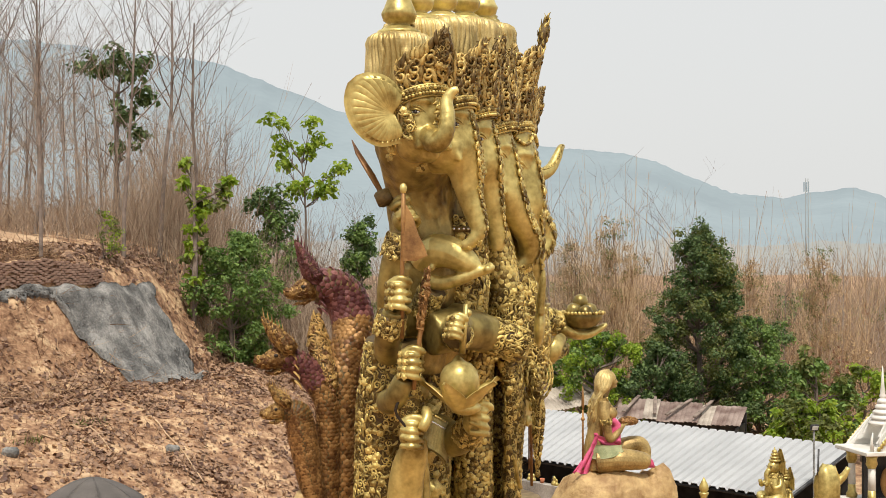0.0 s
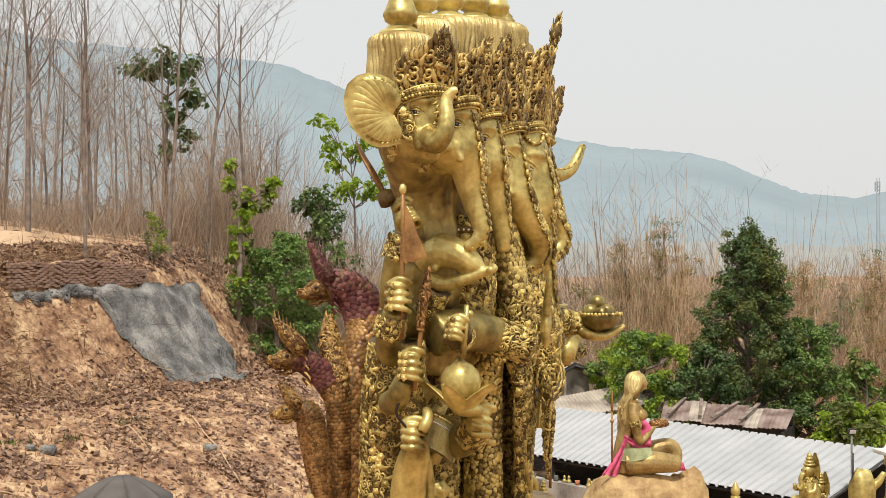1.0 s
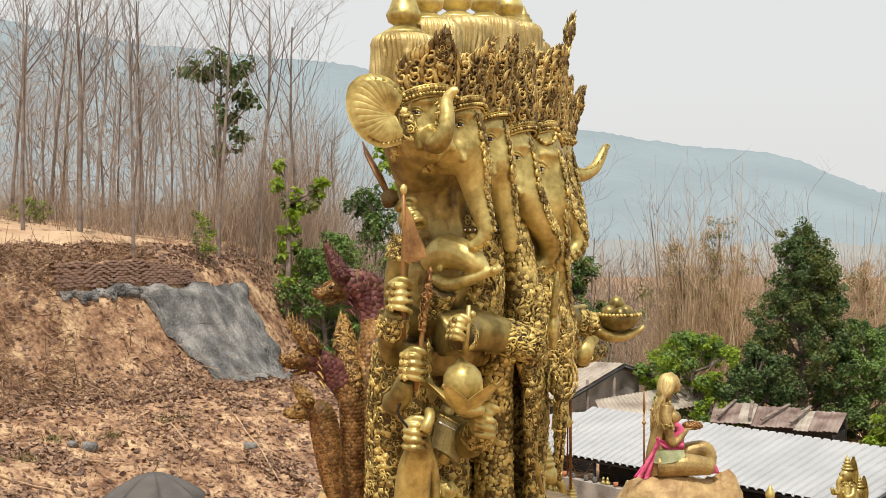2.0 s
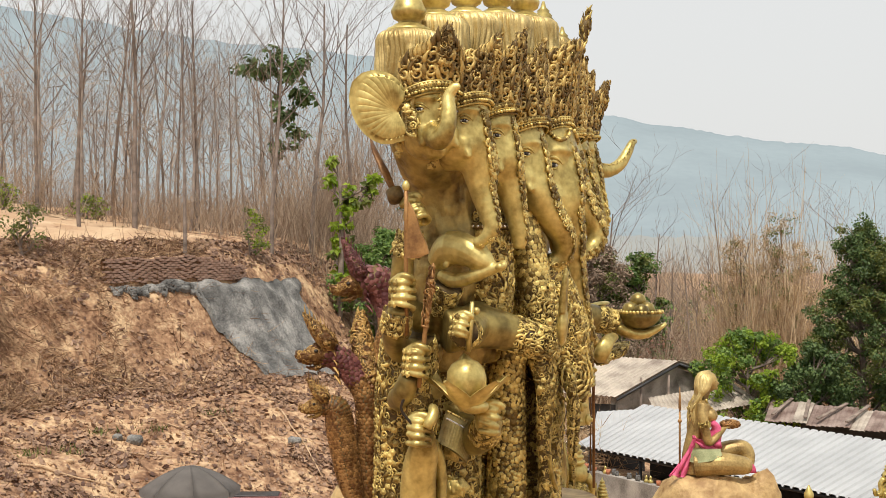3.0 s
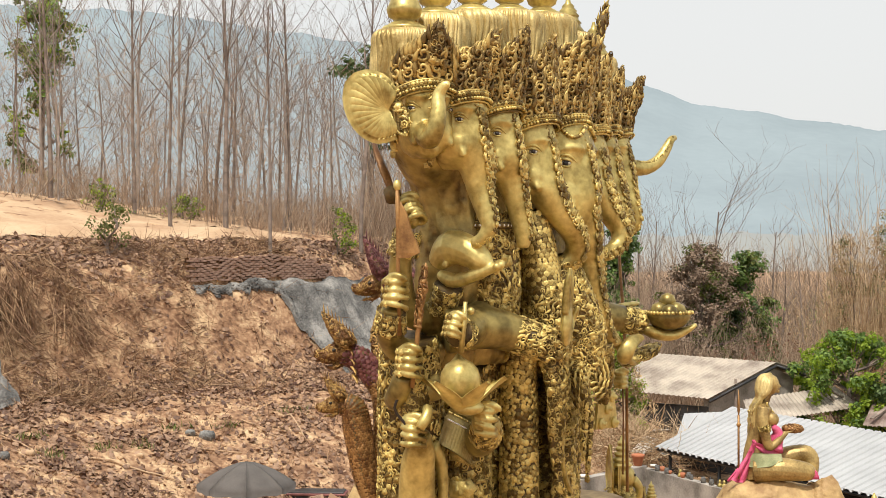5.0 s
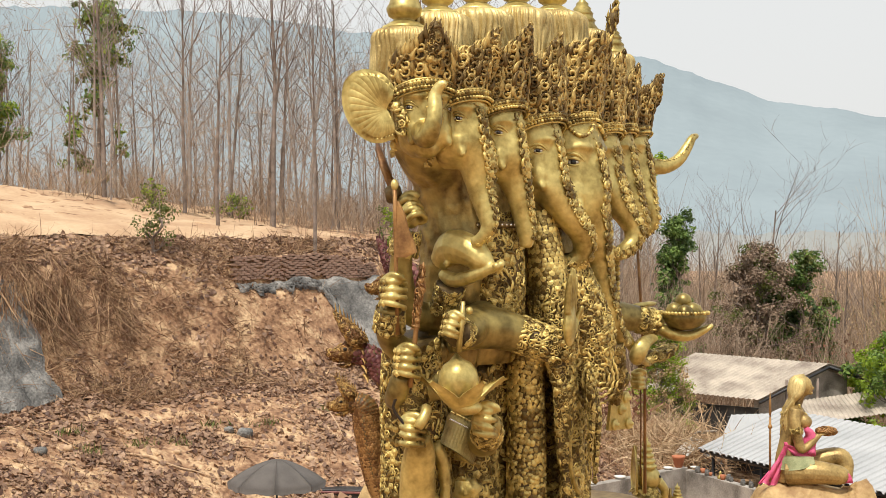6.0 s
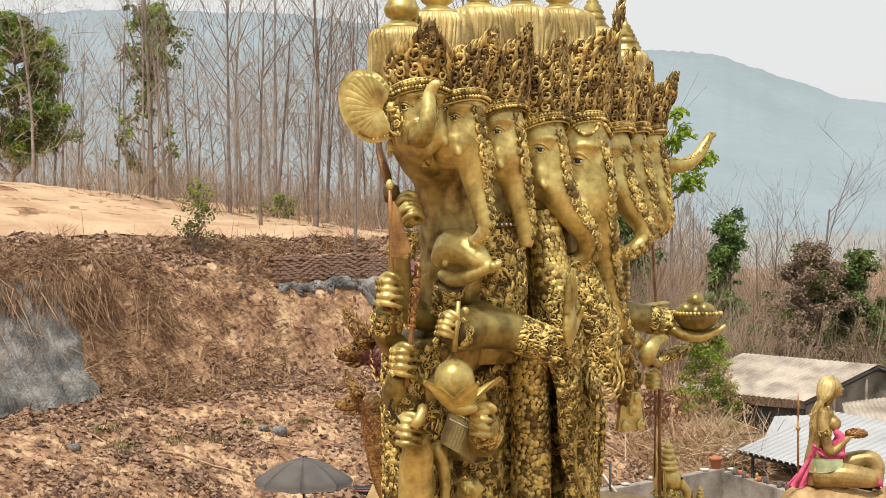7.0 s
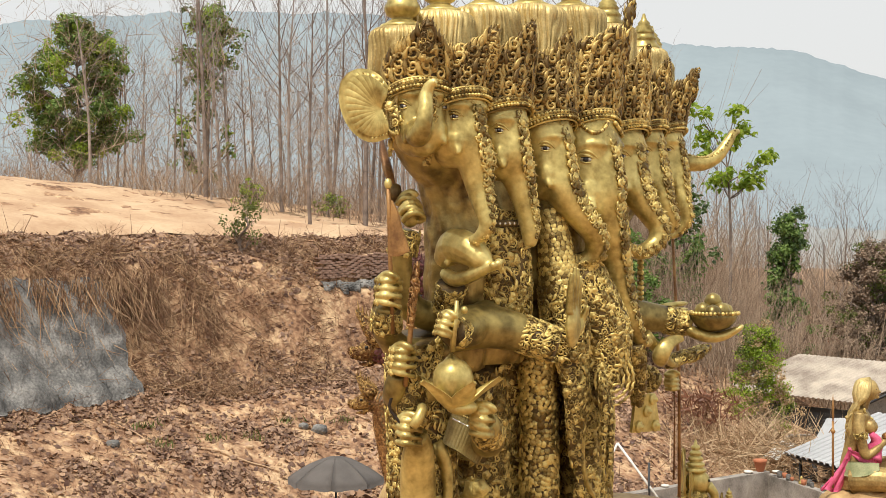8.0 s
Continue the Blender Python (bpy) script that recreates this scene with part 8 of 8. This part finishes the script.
rng = np.random.default_rng(44)
spots = []
for _ in range(34000):
    s, d = rng.uniform(0.5, 26), rng.uniform(-1.6, 3.0)
    if tri_noise(s * 0.9, d * 0.9, 31) < -0.12:
        continue
    if sa - 0.5 < s < sb and d > -0.35:
        if rng.random() < 0.75:
            continue
    if s < crest_s(-13.3, 16.0) and d > 0.55 + 0.5 * tri_noise(s * 1.2, 5, 5) and rng.random() < 0.9:
        continue
    x, y = on_bank(s, d)
    spots.append((x, y, ground_z(x, y) + 0.06))
vegetation("dry_creepers", "tangle of dry reddish-brown creepers hanging on the bank", spots, rng, (0.25, 0.9), STRAW, 0.009, -0.1)
spots = []
for _ in range(15000):
    s, d = rng.uniform(0.5, 17.5), rng.uniform(-0.9, 1.1)
    if rng.random() > 0.25 + 1.6 * max(0, tri_noise(s * 0.8, d, 77) + 0.12):
        continue
    x, y = on_bank(s, d)
    spots.append((x, y, ground_z(x, y) + 0.16))
vegetation("hanging_vines", "pale dry vines hanging over the bank's edge", spots, rng, (0.5, 1.6), STRAW, 0.009, -1.1)
spots = []
for _ in range(3200):
    s = rng.uniform(1.0, crest_s(-13.1, 16.4) + 1.5)
    if tri_noise(s * 1.3, 2, 61) < -0.25:
        continue
    x, y = on_bank(s, rng.uniform(0.0, 0.5))
    dx, dy = on_bank(s, 1.0) - on_bank(s, 0.0)
    spots.append((x + 0.28 * dx, y + 0.28 * dy, ground_z(x, y) + rng.uniform(0.1, 0.4)))
vegetation("hanging_vines", "long dry vines trailing down the sprayed concrete face", spots, rng, (0.4, 1.5), STRAW, 0.010, -1.9)
spots = []
for _ in range(22000):
    x, y = rng.uniform(-17, 3), rng.uniform(5, 30)
    s, d = along_crest(x, y)
    if 1.4 < d < 12.5 and tri_noise(x * 0.8, y * 0.8, 2) > -0.15:
        spots.append((x, y, ground_z(x, y)))
vegetation("dry_grass", "short dry tan grass on the slope", spots, rng, (0.08, 0.28), STRAW, 0.007, 1.0)
spots = []
for cx, cy in ((-9.6, 12.3), (-8.2, 14.6), (-10.3, 13.0), (-6.6, 16.8), (-8.8, 13.6), (-5.4, 19.0), (-7.8, 16.0)):
    spots += [(cx + rng.normal(0, 0.22), cy + rng.normal(0, 0.22), ground_z(cx, cy)) for _ in range(46)]
vegetation("green_weeds", "small tufts of fresh green weeds on the slope", spots, rng, (0.08, 0.24), LEAF_OLIVE, 0.012, 1.2)

litter = Shape()
v, f = np.array([(-0.5, 0, 0.02), (-0.15, 0.3, 0.14), (0.25, 0.26, 0.06), (0.55, 0, 0.2), (0.22, -0.27, 0.12), (-0.18, -0.3, 0.05)], float), [(0, 1, 5), (1, 2, 4, 5), (2, 3, 4)]
fr = []
for _ in range(130000):
    x, y = rng.uniform(-17, 3), rng.uniform(4.0, 33)
    s, d = along_crest(x, y)
    if not (-2.2 < d < 13):
        continue
    dens = 0.15 + 0.6 * (1.7 < d < 3.2) + 0.55 * (-2.0 < d < -0.3) + 1.5 * max(0, tri_noise(x * 0.7, y * 0.7, 9))
    if 0 < d < 1.3:
        dens *= 0.45
    if rng.random() > dens:
        continue
    m = np.eye(4)
    up = np.array([ground_z(x - 0.1, y) - ground_z(x + 0.1, y), ground_z(x, y - 0.1) - ground_z(x, y + 0.1), 0.2])
    m[:3, :3] = turn_to(up / np.linalg.norm(up) + rng.normal(0, 0.4, 3), rng.random() * 6.28) * rng.uniform(0.05, 0.22)
    m[:3, 3] = (x, y, ground_z(x, y) + 0.03)
    fr.append(m)
litter.stamp(v, f, fr, LITTER, False)
tagged(part("leaf_litter", litter), "curled dry brown teak leaves strewn over the slope", "fallen leaves", kind="stuff")

clods = Shape()
lump = Shape()
lump.ball((0, 0, 0), (0.5, 0.42, 0.3), EARTH, seg=5, rows=3)
fr = []
for _ in range(9000):
    x, y = rng.uniform(-17, 3), rng.uniform(4.0, 31)
    s, d = along_crest(x, y)
    if not (0.0 < d < 12.5) or rng.random() > 0.35 + 1.2 * max(0, tri_noise(x * 0.9, y * 0.9, 14)):
        continue
    m = np.eye(4)
    m[:3, :3] = turn_to(rng.normal(0, 0.5, 3) + np.array([0, 0, 1.0]), rng.random() * 6) * rng.uniform(0.05, 0.2) * rng.uniform(0.5, 1.2)
    m[:3, 3] = (x, y, ground_z(x, y))
    fr.append(m)
clods.stamp(np.concatenate(lump.v), lump.f, fr, EARTH, False)
tagged(part("earth_clods", clods), "loose clods of dry earth scattered on the slope", "clods", kind="stuff")
spots = []
while len(spots) < 13000:
    a, r = rng.uniform(-0.62, 0.24), rng.uniform(44, 84)
    x, y = r * math.sin(a), r * math.cos(a) - 16
    if along_crest(x, y)[1] < -2.8 and not (-26 < x < -9 and y < 27):
        spots.append((x, y, ground_z(x, y) + rng.uniform(0.8, 7.0)))
vegetation("twig_tangle", "fine leafless twigs filling the dry wood", spots, rng, (0.5, 1.8), BARK_RED, 0.009, 0.7)
# fallen sticks on the slope
rng = np.random.default_rng(46)
for a, b, r in (((-3.6, 20.3), (-2.3, 17.2), 0.03), ((-5.2, 18.5), (-4.6, 17.4), 0.025), ((-8.9, 12.9), (-6.9, 13.6), 0.03), ((-7.4, 15.3), (-5.9, 15.6), 0.03), ((-9.8, 12.4), (-11.0, 12.6), 0.03), ((-6.3, 17.4), (-5.0, 17.0), 0.02)):
    s = Shape()
    pts = [(a[0] + (b[0] - a[0]) * q, a[1] + (b[1] - a[1]) * q, ground_z(a[0] + (b[0] - a[0]) * q, a[1] + (b[1] - a[1]) * q) + 0.04) for q in np.linspace(0, 1, 9)]
    s.tube(pts, np.linspace(r, r * 0.6, 9), SAND, 6)
    tagged(part("fallen_stick", s), "pale dry fallen branch lying on the slope", "stick", "fallen sticks")
for x, y, k in ((-6.9, 16.1, 0.2), (-7.3, 16.0, 0.13), (-5.15, 15.8, 0.12), (-9.9, 12.0, 0.12), (-3.1, 18.5, 0.18), (-10.2, 11.2, 0.16), (-8.0, 14.0, 0.1)):
    s = Shape()
    boulder(s, (x, y, ground_z(x, y) + 0.3 * k), (k, k * 0.8, k * 0.6), CONCRETE if k > 0.12 else SAND, x, 12, 8)
    tagged(part("loose_stone", s), "loose grey stone half sunk in the slope", "stone", "loose stones")
# brushwood heap and red earth behind the yard wall
spots = [(rng.normal(3.6, 1.3), rng.normal(24.5, 1.6), -0.6 + rng.uniform(0, 1.2)) for _ in range(4200)]
vegetation("brushwood_heap", "heap of cut dry brushwood behind the wall", spots, rng, (0.4, 1.4), BRUSH, 0.011, 0.25)
spots = [(rng.normal(2.6, 0.5), rng.normal(25.6, 0.6), 0.4 + rng.uniform(0, 1.2)) for _ in range(420)]
vegetation("rust_leaved_branches", "cut branches with rust-red dead leaves", spots, rng, (0.2, 0.6), LEAF_RUST, 0.03, 0.4)
heap = Shape()
boulder(heap, (3.0, 25.4, -1.6), (2.2, 1.7, 2.1), EARTH, 51, 30, 14, 0.2)
tagged(part("earth_mound", heap), "heap of bare reddish earth behind the wall", "earth")

# ---------------------------------------------------------------- bricks last
brick = Shape()
brick.box((0, 0, 0), (0.2, 0.1, 0.062), BRICK, None, 0.006)
BRICK_MESH = brick.mesh("brick")
core = Shape()
rows = []
b0, b1 = sa - 0.35, sa + 5.3
for s in np.arange(b0, b1, 0.2):
    hgt = 0.44 * min(1, (b1 - s) / 2.6 + 0.15)
    rows.append([(*on_bank(s, dd), ground_z(*on_bank(s, -0.2)) - 0.45 + (hgt + 0.45) * up) for dd, up in ((0.01, 0), (0.01, 0.96), (-0.24, 0.96), (-0.24, 0))])
core.grid(rows, EARTH)
bw = tagged(part("brick_wall", core), "low red brick wall along the top of the bank", "wall", kind="structure")
rng = np.random.default_rng(45)
for c in range(-4, 7):
    for s in np.arange(b0 + 0.11 * (c % 2), b1, 0.215):
        if 0.075 * c > 0.44 * min(1, (b1 - s) / 2.6 + 0.15) or rng.random() < 0.05:
            continue
        p, p2 = on_bank(s, 0.05 + rng.normal(0, 0.008)), on_bank(s + 0.1, 0.05)
        z = ground_z(*on_bank(s, -0.2)) + 0.02 + 0.073 * c
        ob = new("brick", BRICK_MESH)
        ob.parent = bw
        ob.matrix_basis = pose(p[0], p[1], z, 0, rng.normal(0, 1.0), math.degrees(math.atan2(p2[1] - p[1], p2[0] - p[0])))
